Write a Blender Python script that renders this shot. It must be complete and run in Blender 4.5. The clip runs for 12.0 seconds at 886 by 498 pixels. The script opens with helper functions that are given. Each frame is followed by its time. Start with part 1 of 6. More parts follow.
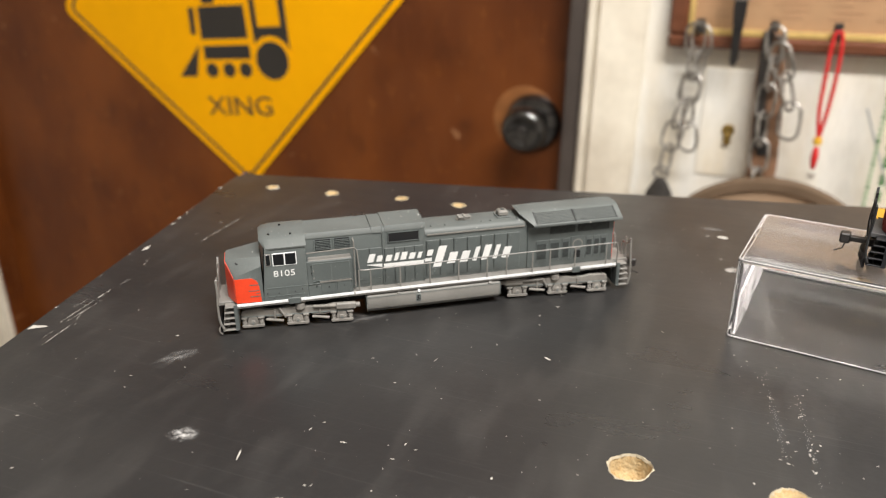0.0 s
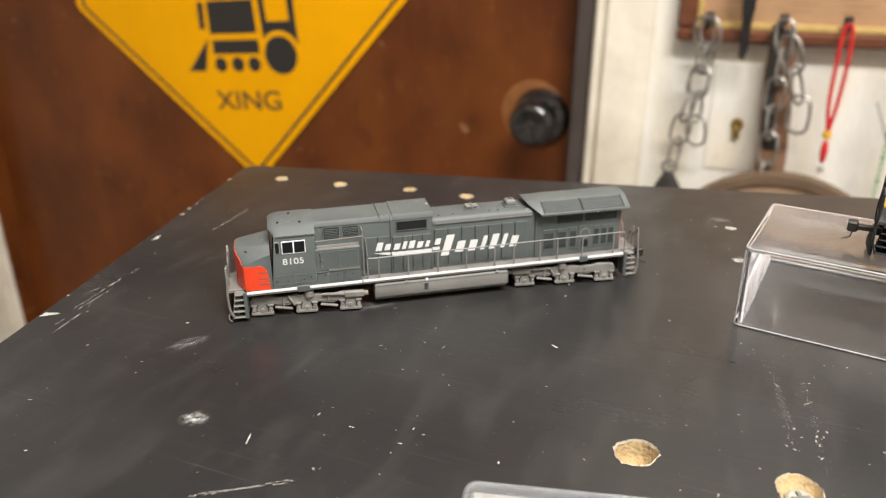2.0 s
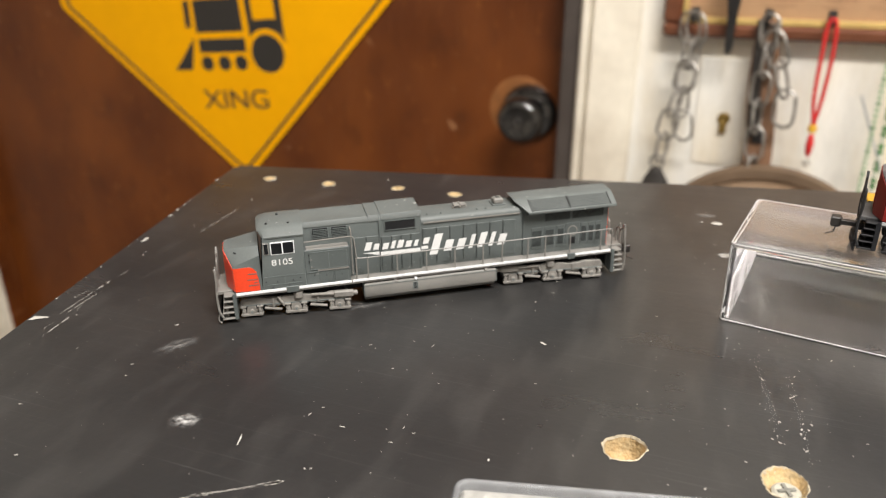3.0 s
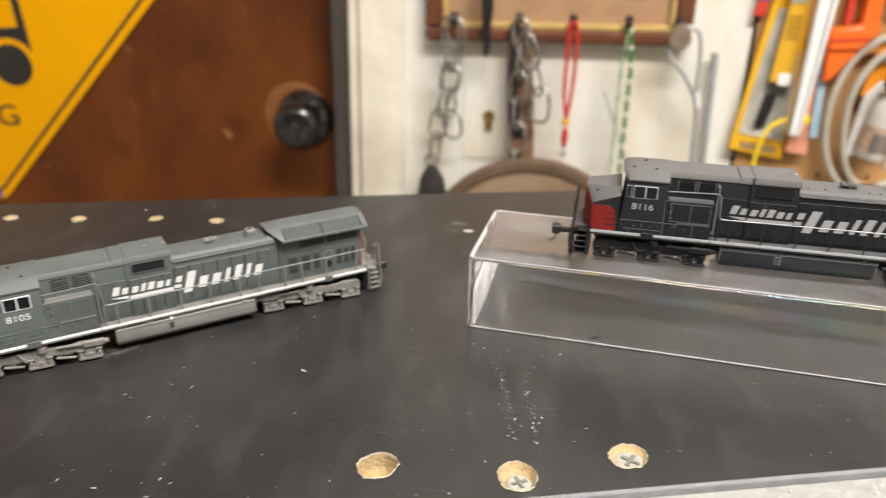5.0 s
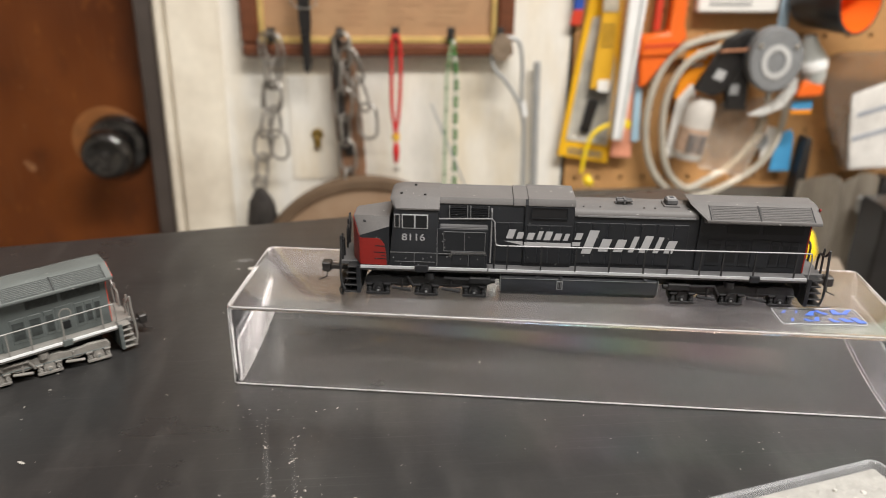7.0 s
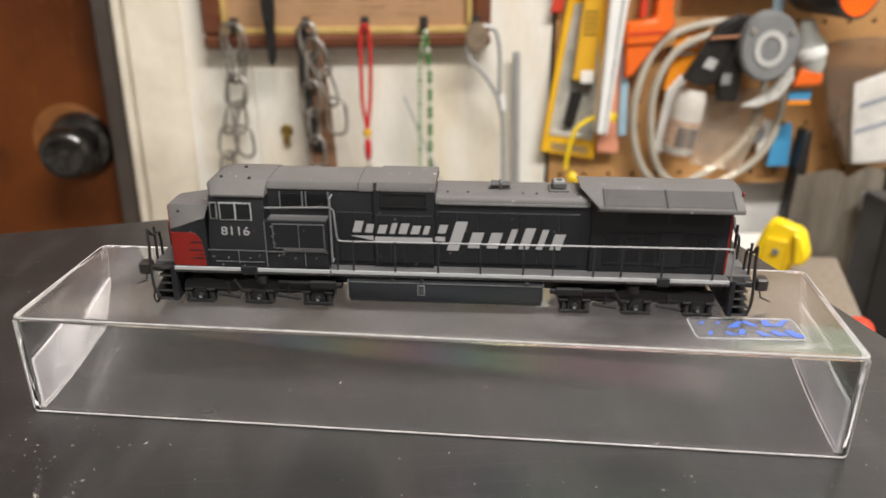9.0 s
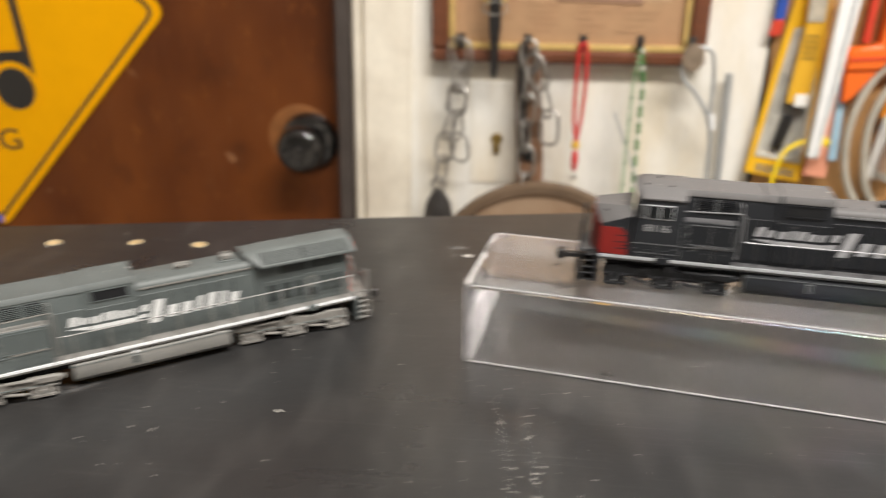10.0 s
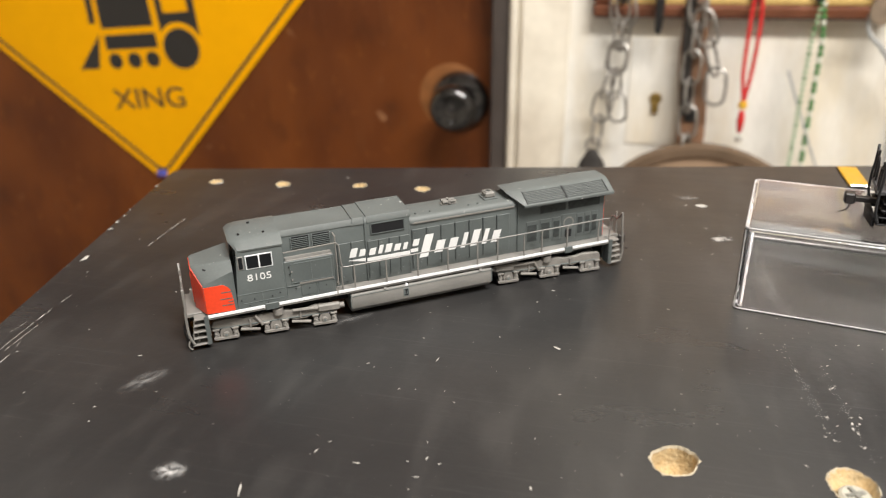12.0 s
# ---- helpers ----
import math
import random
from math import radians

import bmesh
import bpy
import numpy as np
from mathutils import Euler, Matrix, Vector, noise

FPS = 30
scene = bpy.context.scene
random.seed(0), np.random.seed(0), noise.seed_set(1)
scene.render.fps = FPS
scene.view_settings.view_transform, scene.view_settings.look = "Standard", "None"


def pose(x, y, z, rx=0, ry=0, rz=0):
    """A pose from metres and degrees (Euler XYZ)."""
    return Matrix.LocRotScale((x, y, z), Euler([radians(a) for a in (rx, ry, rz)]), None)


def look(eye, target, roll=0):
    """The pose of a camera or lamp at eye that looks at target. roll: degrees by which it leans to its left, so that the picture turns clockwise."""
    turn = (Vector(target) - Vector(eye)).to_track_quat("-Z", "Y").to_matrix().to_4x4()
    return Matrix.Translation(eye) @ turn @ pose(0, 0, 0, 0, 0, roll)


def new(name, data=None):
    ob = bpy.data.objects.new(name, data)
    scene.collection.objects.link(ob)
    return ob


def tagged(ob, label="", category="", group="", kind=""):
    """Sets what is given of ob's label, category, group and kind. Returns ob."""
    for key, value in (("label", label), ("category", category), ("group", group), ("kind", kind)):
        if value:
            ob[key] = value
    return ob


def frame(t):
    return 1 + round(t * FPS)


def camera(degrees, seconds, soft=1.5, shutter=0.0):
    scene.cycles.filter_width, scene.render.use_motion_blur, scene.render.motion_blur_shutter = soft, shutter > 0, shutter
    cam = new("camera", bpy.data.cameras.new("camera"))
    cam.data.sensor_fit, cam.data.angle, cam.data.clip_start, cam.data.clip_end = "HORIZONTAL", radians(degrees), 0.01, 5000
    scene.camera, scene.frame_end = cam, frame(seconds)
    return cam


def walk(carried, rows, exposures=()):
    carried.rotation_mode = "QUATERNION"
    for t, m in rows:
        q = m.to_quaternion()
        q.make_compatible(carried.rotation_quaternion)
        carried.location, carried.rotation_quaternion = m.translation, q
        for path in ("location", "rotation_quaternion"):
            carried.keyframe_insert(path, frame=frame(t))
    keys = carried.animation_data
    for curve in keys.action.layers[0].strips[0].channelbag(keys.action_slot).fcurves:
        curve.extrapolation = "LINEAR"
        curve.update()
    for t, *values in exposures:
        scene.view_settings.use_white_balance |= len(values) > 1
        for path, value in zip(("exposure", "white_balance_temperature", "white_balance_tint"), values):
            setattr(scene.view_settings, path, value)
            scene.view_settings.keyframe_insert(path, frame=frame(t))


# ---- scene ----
cam = camera(59.67, 12.0, soft=1.05, shutter=0.3)
# a hand-held phone close to small models: the far wall is slightly out of focus
cam.data.dof.use_dof = True
cam.data.dof.focus_distance = 0.210
cam.data.dof.aperture_fstop = 14.5
PATH = [
    (0, (0.01344, -0.14943, 0.11777), (-0.15559, 0.27671, -0.08180), -0.49),
    (0.5, (0.01423, -0.15170, 0.11906), (-0.15594, 0.27416, -0.08016), -0.50),
    (1, (0.01511, -0.15475, 0.11951), (-0.15681, 0.27039, -0.07973), -0.56),
    (1.5, (0.01528, -0.15302, 0.11857), (-0.15796, 0.27105, -0.08181), -0.59),
    (2, (0.01422, -0.15141, 0.11620), (-0.15916, 0.27189, -0.08568), -0.66),
    (2.5, (0.01421, -0.15076, 0.11498), (-0.15697, 0.27271, -0.08840), -0.75),
    (4.5, (0.02421, -0.15867, 0.13078), (-0.07358, 0.28570, -0.07652), -0.61),
    (5, (0.03068, -0.15185, 0.13016), (-0.01234, 0.30071, -0.07803), 0.53),
    (5.5, (0.04316, -0.14527, 0.12939), (0.04045, 0.30810, -0.08144), 1.12),
    (6, (0.04712, -0.14137, 0.13124), (0.06439, 0.31260, -0.07760), 0.98),
    (6.5, (0.05030, -0.14278, 0.13471), (0.08236, 0.31143, -0.07184), 1.35),
    (7, (0.05998, -0.12417, 0.12651), (0.10264, 0.33225, -0.07316), 0.76),
    (9, (0.10481, -0.08968, 0.10865), (0.13612, 0.36837, -0.08937), -0.06),
    (9.5, (0.10080, -0.09798, 0.10894), (0.10998, 0.36150, -0.08804), 0.18),
    (9.7, (0.08508, -0.11069, 0.11598), (0.07780, 0.34948, -0.07937), 0.10),
    (10, (0.03418, -0.13008, 0.12055), (-0.01736, 0.32834, -0.07230), 0.18),
    (10.3, (-0.00160, -0.14224, 0.11971), (-0.10132, 0.30593, -0.07841), -0.51),
    (10.5, (-0.01217, -0.13906, 0.11206), (-0.13019, 0.30020, -0.09561), -0.86),
    (11, (-0.01351, -0.13652, 0.11050), (-0.14054, 0.29544, -0.10691), -1.59),
    (11.5, (-0.01400, -0.13741, 0.11063), (-0.14251, 0.29477, -0.10549), -1.78),
    (12, (-0.01271, -0.13847, 0.11179), (-0.12943, 0.29966, -0.09895), -1.60),
]
walk(cam, [(t, look(eye, target, roll)) for t, eye, target, roll in PATH], [(0, 0.02), (2.7, 0.02), (5.5, -0.10), (7.0, -0.26), (9.0, -0.32), (9.6, -0.22), (10.4, -0.06), (11.0, 0.0), (12.0, 0.02)])

# ---- light: a closed workshop lit by ceiling lamps ----
world = bpy.data.worlds.new("world")
scene.world = world
world.use_nodes = True
world.node_tree.nodes["Background"].inputs[0].default_value = (0.9, 0.95, 1.0, 1)
world.node_tree.nodes["Background"].inputs[1].default_value = 0.05

FLOOR_Z, CEIL_Z, WALL_Y = -1.02, 1.40, 0.675


def area_lamp(name, place, target, sx, sy, watts, colour):
    data = bpy.data.lights.new(name, "AREA")
    data.shape, data.size, data.size_y, data.energy, data.color = "RECTANGLE", sx, sy, watts, colour
    ob = new(name, data)
    ob.matrix_world = look(place, target)
    return ob


LAMPS = ((0.60, -0.42, 73), (-0.55, -1.30, 8))
for lx, ly, watts in LAMPS:
    area_lamp("ceiling_lamp_light", (lx, ly, 1.335), (lx, ly, 0), 1.15, 0.22, watts, (1.0, 0.962, 0.915))

# ---- materials ----
MATS = {}


def mat(name, base, rough=0.5, metal=0.0, vary=0.12, scale=60.0, fine=900.0, bump=0.0, bump_scale=0.0, dark=None,
        spread=0.0, spec=0.5, glass=0.0, coat=0.0, rough_vary=0.08, streak=None, random_piece=0.0, specks=0.0):
    """A procedural surface: base colour with two scales of variation, an optional second colour in patches, and fine relief."""
    if name in MATS:
        return MATS[name]
    m = bpy.data.materials.new(name)
    m.use_nodes = True
    nt = m.node_tree
    b = nt.nodes["Principled BSDF"]
    tc = nt.nodes.new("ShaderNodeTexCoord")
    mp = nt.nodes.new("ShaderNodeMapping")
    nt.links.new(tc.outputs["Object"], mp.inputs[0])
    if streak:
        mp.inputs["Scale"].default_value = streak
    big, small = nt.nodes.new("ShaderNodeTexNoise"), nt.nodes.new("ShaderNodeTexNoise")
    for node, s in ((big, scale), (small, fine)):
        nt.links.new(mp.outputs[0], node.inputs["Vector"])
        node.inputs["Scale"].default_value = s
        node.inputs["Detail"].default_value = 4.0
    mix = nt.nodes.new("ShaderNodeMath")
    mix.operation = "MULTIPLY_ADD"
    nt.links.new(small.outputs[0], mix.inputs[0])
    mix.inputs[1].default_value = 0.45
    nt.links.new(big.outputs[0], mix.inputs[2])
    ramp = nt.nodes.new("ShaderNodeMapRange")
    nt.links.new(mix.outputs[0], ramp.inputs[0])
    ramp.inputs[1].default_value, ramp.inputs[2].default_value = 0.45, 1.0
    ramp.inputs[3].default_value, ramp.inputs[4].default_value = 1 - vary, 1 + vary
    mul = nt.nodes.new("ShaderNodeVectorMath")
    mul.operation = "SCALE"
    colour = None
    if dark:
        two = nt.nodes.new("ShaderNodeMix")
        two.data_type = "RGBA"
        cut = nt.nodes.new("ShaderNodeMapRange")
        nt.links.new(big.outputs[0], cut.inputs[0])
        cut.inputs[1].default_value, cut.inputs[2].default_value = 0.5 - spread, 0.5 + spread + 0.08
        nt.links.new(cut.outputs[0], two.inputs[0])
        two.inputs[6].default_value, two.inputs[7].default_value = (*base, 1), (*dark, 1)
        nt.links.new(two.outputs[2], mul.inputs[0])
    else:
        mul.inputs[0].default_value = base
    nt.links.new(ramp.outputs[0], mul.inputs["Scale"])
    last = mul.outputs[0]
    if random_piece:
        info = nt.nodes.new("ShaderNodeObjectInfo")
        rr = nt.nodes.new("ShaderNodeMapRange")
        nt.links.new(info.outputs["Random"], rr.inputs[0])
        rr.inputs[3].default_value, rr.inputs[4].default_value = 1 - random_piece, 1 + random_piece
        mul2 = nt.nodes.new("ShaderNodeVectorMath")
        mul2.operation = "SCALE"
        nt.links.new(last, mul2.inputs[0])
        nt.links.new(rr.outputs[0], mul2.inputs["Scale"])
        last = mul2.outputs[0]
    if specks:
        sp, cut2, mx2 = nt.nodes.new("ShaderNodeTexNoise"), nt.nodes.new("ShaderNodeMapRange"), nt.nodes.new("ShaderNodeMix")
        mx2.data_type = "RGBA"
        nt.links.new(mp.outputs[0], sp.inputs["Vector"])
        sp.inputs["Scale"].default_value, sp.inputs["Detail"].default_value = 620.0, 3.0
        nt.links.new(sp.outputs[0], cut2.inputs[0])
        cut2.inputs[1].default_value, cut2.inputs[2].default_value, cut2.inputs[4].default_value = 0.70, 0.76, specks
        nt.links.new(cut2.outputs[0], mx2.inputs[0])
        nt.links.new(last, mx2.inputs[6])
        mx2.inputs[7].default_value = (0.45, 0.44, 0.42, 1)
        last = mx2.outputs[2]
    nt.links.new(last, b.inputs["Base Color"])
    rv = nt.nodes.new("ShaderNodeMapRange")
    nt.links.new(big.outputs[0], rv.inputs[0])
    rv.inputs[1].default_value, rv.inputs[2].default_value = 0.3, 0.7
    rv.inputs[3].default_value, rv.inputs[4].default_value = max(0.0, rough - rough_vary), min(1.0, rough + rough_vary)
    nt.links.new(rv.outputs[0], b.inputs["Roughness"])
    b.inputs["Metallic"].default_value = metal
    b.inputs["Specular IOR Level"].default_value = spec
    b.inputs["Transmission Weight"].default_value = glass
    b.inputs["Coat Weight"].default_value = coat
    b.inputs["IOR"].default_value = 1.49
    if bump:
        bn = nt.nodes.new("ShaderNodeBump")
        bn.inputs["Distance"].default_value = bump
        nz = nt.nodes.new("ShaderNodeTexNoise")
        nz.inputs["Scale"].default_value = bump_scale or fine
        nt.links.new(mp.outputs[0], nz.inputs["Vector"])
        nt.links.new(nz.outputs[0], bn.inputs["Height"])
        nt.links.new(bn.outputs[0], b.inputs["Normal"])
    MATS[name] = m
    return m


def table_paint():
    """Satin black paint over board: cloudy wipe marks, brownish bare patches, fine brushed hairlines and a worn sheen."""
    m = bpy.data.materials.new("satin black painted board")
    m.use_nodes = True
    nt = m.node_tree
    b = nt.nodes["Principled BSDF"]
    tc = nt.nodes.new("ShaderNodeTexCoord")

    def noise_node(scale, detail, stretch=(1, 1, 1), turn=0.0, shift=0.0):
        mp, nz = nt.nodes.new("ShaderNodeMapping"), nt.nodes.new("ShaderNodeTexNoise")
        mp.inputs["Scale"].default_value, mp.inputs["Rotation"].default_value, mp.inputs["Location"].default_value = stretch, (0, 0, turn), (shift, shift, 0)
        nt.links.new(tc.outputs["Object"], mp.inputs[0])
        nt.links.new(mp.outputs[0], nz.inputs["Vector"])
        nz.inputs["Scale"].default_value, nz.inputs["Detail"].default_value = scale, detail
        return nz.outputs[0]

    def ranged(value, a, c, lo, hi):
        mr = nt.nodes.new("ShaderNodeMapRange")
        nt.links.new(value, mr.inputs[0])
        mr.inputs[1].default_value, mr.inputs[2].default_value, mr.inputs[3].default_value, mr.inputs[4].default_value = a, c, lo, hi
        return mr.outputs[0]

    def mixed(fac, a, c):
        mx = nt.nodes.new("ShaderNodeMix")
        mx.data_type = "RGBA"
        nt.links.new(fac, mx.inputs[0])
        if isinstance(a, tuple):
            mx.inputs[6].default_value = (*a, 1)
        else:
            nt.links.new(a, mx.inputs[6])
        mx.inputs[7].default_value = (*c, 1)
        return mx.outputs[2]

    def added(a, c):
        ad = nt.nodes.new("ShaderNodeMath")
        nt.links.new(a, ad.inputs[0])
        nt.links.new(c, ad.inputs[1])
        return ad.outputs[0]

    col = mixed(ranged(noise_node(16, 5), 0.38, 0.66, 0, 1), (0.0175, 0.0174, 0.0176), (0.0252, 0.0240, 0.0234))
    col = mixed(ranged(noise_node(60, 6, (1.6, 0.5, 1), 0.35, 4.0), 0.50, 0.92, 0, 0.55), col, (0.060, 0.057, 0.054))
    hair = noise_node(1.0, 2, (22, 1500, 1), 0.25, 1.0)
    col = mixed(ranged(hair, 0.62, 0.80, 0, 0.22), col, (0.11, 0.105, 0.10))
    nt.links.new(col, b.inputs["Base Color"])
    rough = added(ranged(noise_node(11, 5, shift=9.0), 0.32, 0.68, 0.25, 0.38), ranged(noise_node(38, 3, (1, 0.6, 1), -0.4, 2.0), 0.3, 0.7, -0.03, 0.05))
    rough = added(rough, ranged(noise_node(1.0, 4, (12, 150, 1), 0.12, 6.0), 0.35, 0.65, -0.015, 0.02))
    nt.links.new(rough, b.inputs["Roughness"])
    b.inputs["Specular IOR Level"].default_value = 0.43
    bn = nt.nodes.new("ShaderNodeBump")
    bn.inputs["Distance"].default_value = 0.00004
    nt.links.new(noise_node(420, 3), bn.inputs["Height"])
    nt.links.new(bn.outputs[0], b.inputs["Normal"])
    return m


TABLE_TOP = table_paint()
PARTICLE = mat("raw particle board", (0.44, 0.325, 0.17), 0.9, vary=0.35, scale=420, fine=1800, bump=0.0005, bump_scale=900, dark=(0.30, 0.20, 0.09), spread=0.12)
CHIPPED = mat("chipped pale board rim", (0.40, 0.345, 0.25), 0.85, vary=0.3, scale=500)
FLECK = mat("white chipped paint", (0.36, 0.34, 0.31), 0.8, vary=0.2, scale=300, fine=1200)
SCREW = mat("dusty zinc screw", (0.34, 0.325, 0.27), 0.7, metal=0.1, vary=0.2, scale=600)
HOLE_SHADE = mat("painted hole shade", (0.03, 0.03, 0.03), 0.8)
CROSS = mat("darker screw slot", (0.15, 0.145, 0.125), 0.8, vary=0.3, scale=900)
WOOD_LEG = mat("dark stained wood", (0.06, 0.035, 0.02), 0.5, scale=20, streak=(6, 6, 1))


def door_veneer():
    """Stained veneer: mottled red-brown stain, soft vertical grain, pale scuffs and a worn polish."""
    m = bpy.data.materials.new("red-brown stained door veneer")
    m.use_nodes = True
    nt = m.node_tree
    b = nt.nodes["Principled BSDF"]
    tc = nt.nodes.new("ShaderNodeTexCoord")

    def noise_node(scale, detail, stretch=(1, 1, 1), shift=0.0):
        mp, nz = nt.nodes.new("ShaderNodeMapping"), nt.nodes.new("ShaderNodeTexNoise")
        mp.inputs["Scale"].default_value, mp.inputs["Location"].default_value = stretch, (shift, shift, shift)
        nt.links.new(tc.outputs["Object"], mp.inputs[0])
        nt.links.new(mp.outputs[0], nz.inputs["Vector"])
        nz.inputs["Scale"].default_value, nz.inputs["Detail"].default_value = scale, detail
        return nz

    def mix(fac, a, c, lo, hi):
        mr, mx = nt.nodes.new("ShaderNodeMapRange"), nt.nodes.new("ShaderNodeMix")
        mx.data_type = "RGBA"
        nt.links.new(fac.outputs[0], mr.inputs[0])
        mr.inputs[1].default_value, mr.inputs[2].default_value = lo, hi
        nt.links.new(mr.outputs[0], mx.inputs[0])
        if isinstance(a, tuple):
            mx.inputs[6].default_value = (*a, 1)
        else:
            nt.links.new(a, mx.inputs[6])
        mx.inputs[7].default_value = (*c, 1)
        return mx.outputs[2]

    col = mix(noise_node(5.5, 3, (1.2, 1, 0.8)), (0.082, 0.0215, 0.0055), (0.165, 0.047, 0.0090), 0.36, 0.66)
    col = mix(noise_node(22, 5, (1.2, 1, 0.75), 3.1), col, (0.060, 0.0175, 0.0055), 0.56, 0.88)
    col = mix(noise_node(120, 4, (2.5, 1, 0.12), 7.7), col, (0.13, 0.045, 0.014), 0.58, 0.78)
    col = mix(noise_node(34, 6, (1, 1, 1), 11.0), col, (0.27, 0.13, 0.06), 0.67, 0.77)
    col = mix(noise_node(9, 6, (0.35, 1, 7.0), 5.0), col, (0.24, 0.105, 0.045), 0.68, 0.76)
    col = mix(noise_node(1.0, 4, (9, 1, 260), 8.0), col, (0.26, 0.12, 0.055), 0.72, 0.80)
    col = mix(noise_node(70, 5, (1, 1, 0.6), 14.0), col, (0.19, 0.062, 0.013), 0.60, 0.80)
    nt.links.new(col, b.inputs["Base Color"])
    b.inputs["Specular IOR Level"].default_value = 0.26
    rr = nt.nodes.new("ShaderNodeMapRange")
    nt.links.new(noise_node(12, 4, (1, 1, 1), 2.0).outputs[0], rr.inputs[0])
    rr.inputs[1].default_value, rr.inputs[2].default_value, rr.inputs[3].default_value, rr.inputs[4].default_value = 0.3, 0.7, 0.28, 0.50
    nt.links.new(rr.outputs[0], b.inputs["Roughness"])
    return m


DOOR = door_veneer()
WORN = mat("worn bare door wood", (0.21, 0.078, 0.020), 0.45, vary=0.3, scale=40)
JAMB = mat("dark grey jamb paint", (0.056, 0.044, 0.038), 0.5, vary=0.3, scale=25)
CASING = mat("cream white painted casing", (0.80, 0.74, 0.625), 0.42, vary=0.10, scale=12, fine=120, dark=(0.55, 0.49, 0.40), spread=0.1)
WALL = mat("off-white painted boards", (0.80, 0.775, 0.715), 0.5, vary=0.10, scale=11, fine=110, dark=(0.66, 0.59, 0.47), spread=0.10, streak=(2.2, 1, 0.7))
ROOM = mat("plain painted wall", (0.62, 0.58, 0.52), 0.7, vary=0.06, scale=4, fine=60)
CEIL = mat("white ceiling", (0.75, 0.73, 0.70), 0.8, vary=0.04, scale=4)
FLOOR = mat("worn concrete floor", (0.20, 0.19, 0.175), 0.75, vary=0.2, scale=5, fine=120)
KNOB = mat("dark bronze knob", (0.009, 0.008, 0.0075), 0.10, vary=0.3, scale=120, coat=1.0, rough_vary=0.04)
SIGN = mat("yellow enamel sign", (0.82, 0.375, 0.0015), 0.5, vary=0.05, scale=10, fine=60, spec=0.06)
SIGN_BLACK = mat("black sign print", (0.022, 0.020, 0.018), 0.45, vary=0.1)
BLUE_TACK = mat("blue tack", (0.10, 0.10, 0.42), 0.6)
FRAME_WOOD = mat("mahogany picture frame", (0.13, 0.044, 0.020), 0.35, vary=0.3, scale=30, streak=(1, 1, 6))
GOLD = mat("gold slip", (0.62, 0.44, 0.16), 0.35, metal=0.3, vary=0.2, scale=80)
POSTER = mat("aged tan print", (0.42, 0.255, 0.135), 0.6, vary=0.15, scale=18, fine=90, dark=(0.34, 0.19, 0.10), spread=0.12)
POSTER_LINE = mat("brown printed lines", (0.32, 0.185, 0.10), 0.6)
POSTER_PALE = mat("pale tan print panel", (0.50, 0.335, 0.195), 0.6, vary=0.15, scale=25)
POSTER_DARK = mat("mauve brown print", (0.30, 0.175, 0.115), 0.6, vary=0.2, scale=40)
CHAIN = mat("dull galvanised chain", (0.33, 0.31, 0.285), 0.42, metal=0.75, vary=0.35, scale=120)
DARK_METAL = mat("dark steel", (0.06, 0.055, 0.052), 0.4, metal=0.6, vary=0.3, scale=100)
LEATHER = mat("brown leather strap", (0.19, 0.10, 0.055), 0.6, vary=0.3, scale=70, fine=600, bump=0.0003, bump_scale=500)
RED_CORD = mat("red braided cord", (0.52, 0.016, 0.015), 0.7, vary=0.3, scale=300, fine=1500, bump=0.0004, bump_scale=1200)
YELLOW_BEAD = mat("yellow bead", (0.70, 0.40, 0.04), 0.4)
SILVER = mat("silver metal", (0.62, 0.60, 0.56), 0.25, metal=0.9)
GREEN_BEAD = mat("green bead", (0.06, 0.19, 0.055), 0.4, vary=0.3, scale=200)
WHITE_BEAD = mat("cream bead", (0.55, 0.56, 0.47), 0.4)
BRASS = mat("tarnished brass", (0.30, 0.20, 0.06), 0.4, metal=0.8, vary=0.4, scale=150)
DISC = mat("brown wooden disc", (0.40, 0.275, 0.18), 0.55, vary=0.25, scale=30, dark=(0.24, 0.15, 0.09), spread=0.1)
DISC_RIM = mat("weathered disc rim", (0.13, 0.085, 0.052), 0.5, vary=0.25, scale=40)
STEEL_TUBE = mat("grey steel tube", (0.42, 0.43, 0.43), 0.4, metal=0.4, vary=0.15, scale=60)
PEG = mat("brown hardboard", (0.50, 0.275, 0.105), 0.6, vary=0.25, scale=9, fine=250, dark=(0.37, 0.185, 0.068), spread=0.15)
YELLOW_CARD = mat("yellow printed card", (0.80, 0.44, 0.012), 0.45, vary=0.06, scale=30)
WHITE_CARD = mat("white printed card", (0.78, 0.76, 0.72), 0.45, vary=0.06, scale=40)
BLUE_CARD = mat("blue printed card", (0.06, 0.28, 0.52), 0.45, vary=0.08, scale=40)
RED_CARD = mat("red printed card", (0.55, 0.045, 0.02), 0.45, vary=0.1, scale=40)
PINK_CARD = mat("salmon printed card", (0.70, 0.30, 0.19), 0.5, vary=0.1, scale=40)
ORANGE = mat("orange plastic", (0.78, 0.135, 0.012), 0.42, vary=0.1, scale=40)
ORANGE_CARD = mat("amber printed card", (0.80, 0.27, 0.012), 0.45, vary=0.1, scale=40)
BLACK_PLASTIC = mat("black plastic", (0.014, 0.013, 0.013), 0.35, vary=0.2, scale=60)
GREY_PLASTIC = mat("grey plastic", (0.16, 0.165, 0.17), 0.45, vary=0.1, scale=60)
CABLE = mat("grey vinyl cable", (0.42, 0.385, 0.32), 0.4, vary=0.12, scale=60)
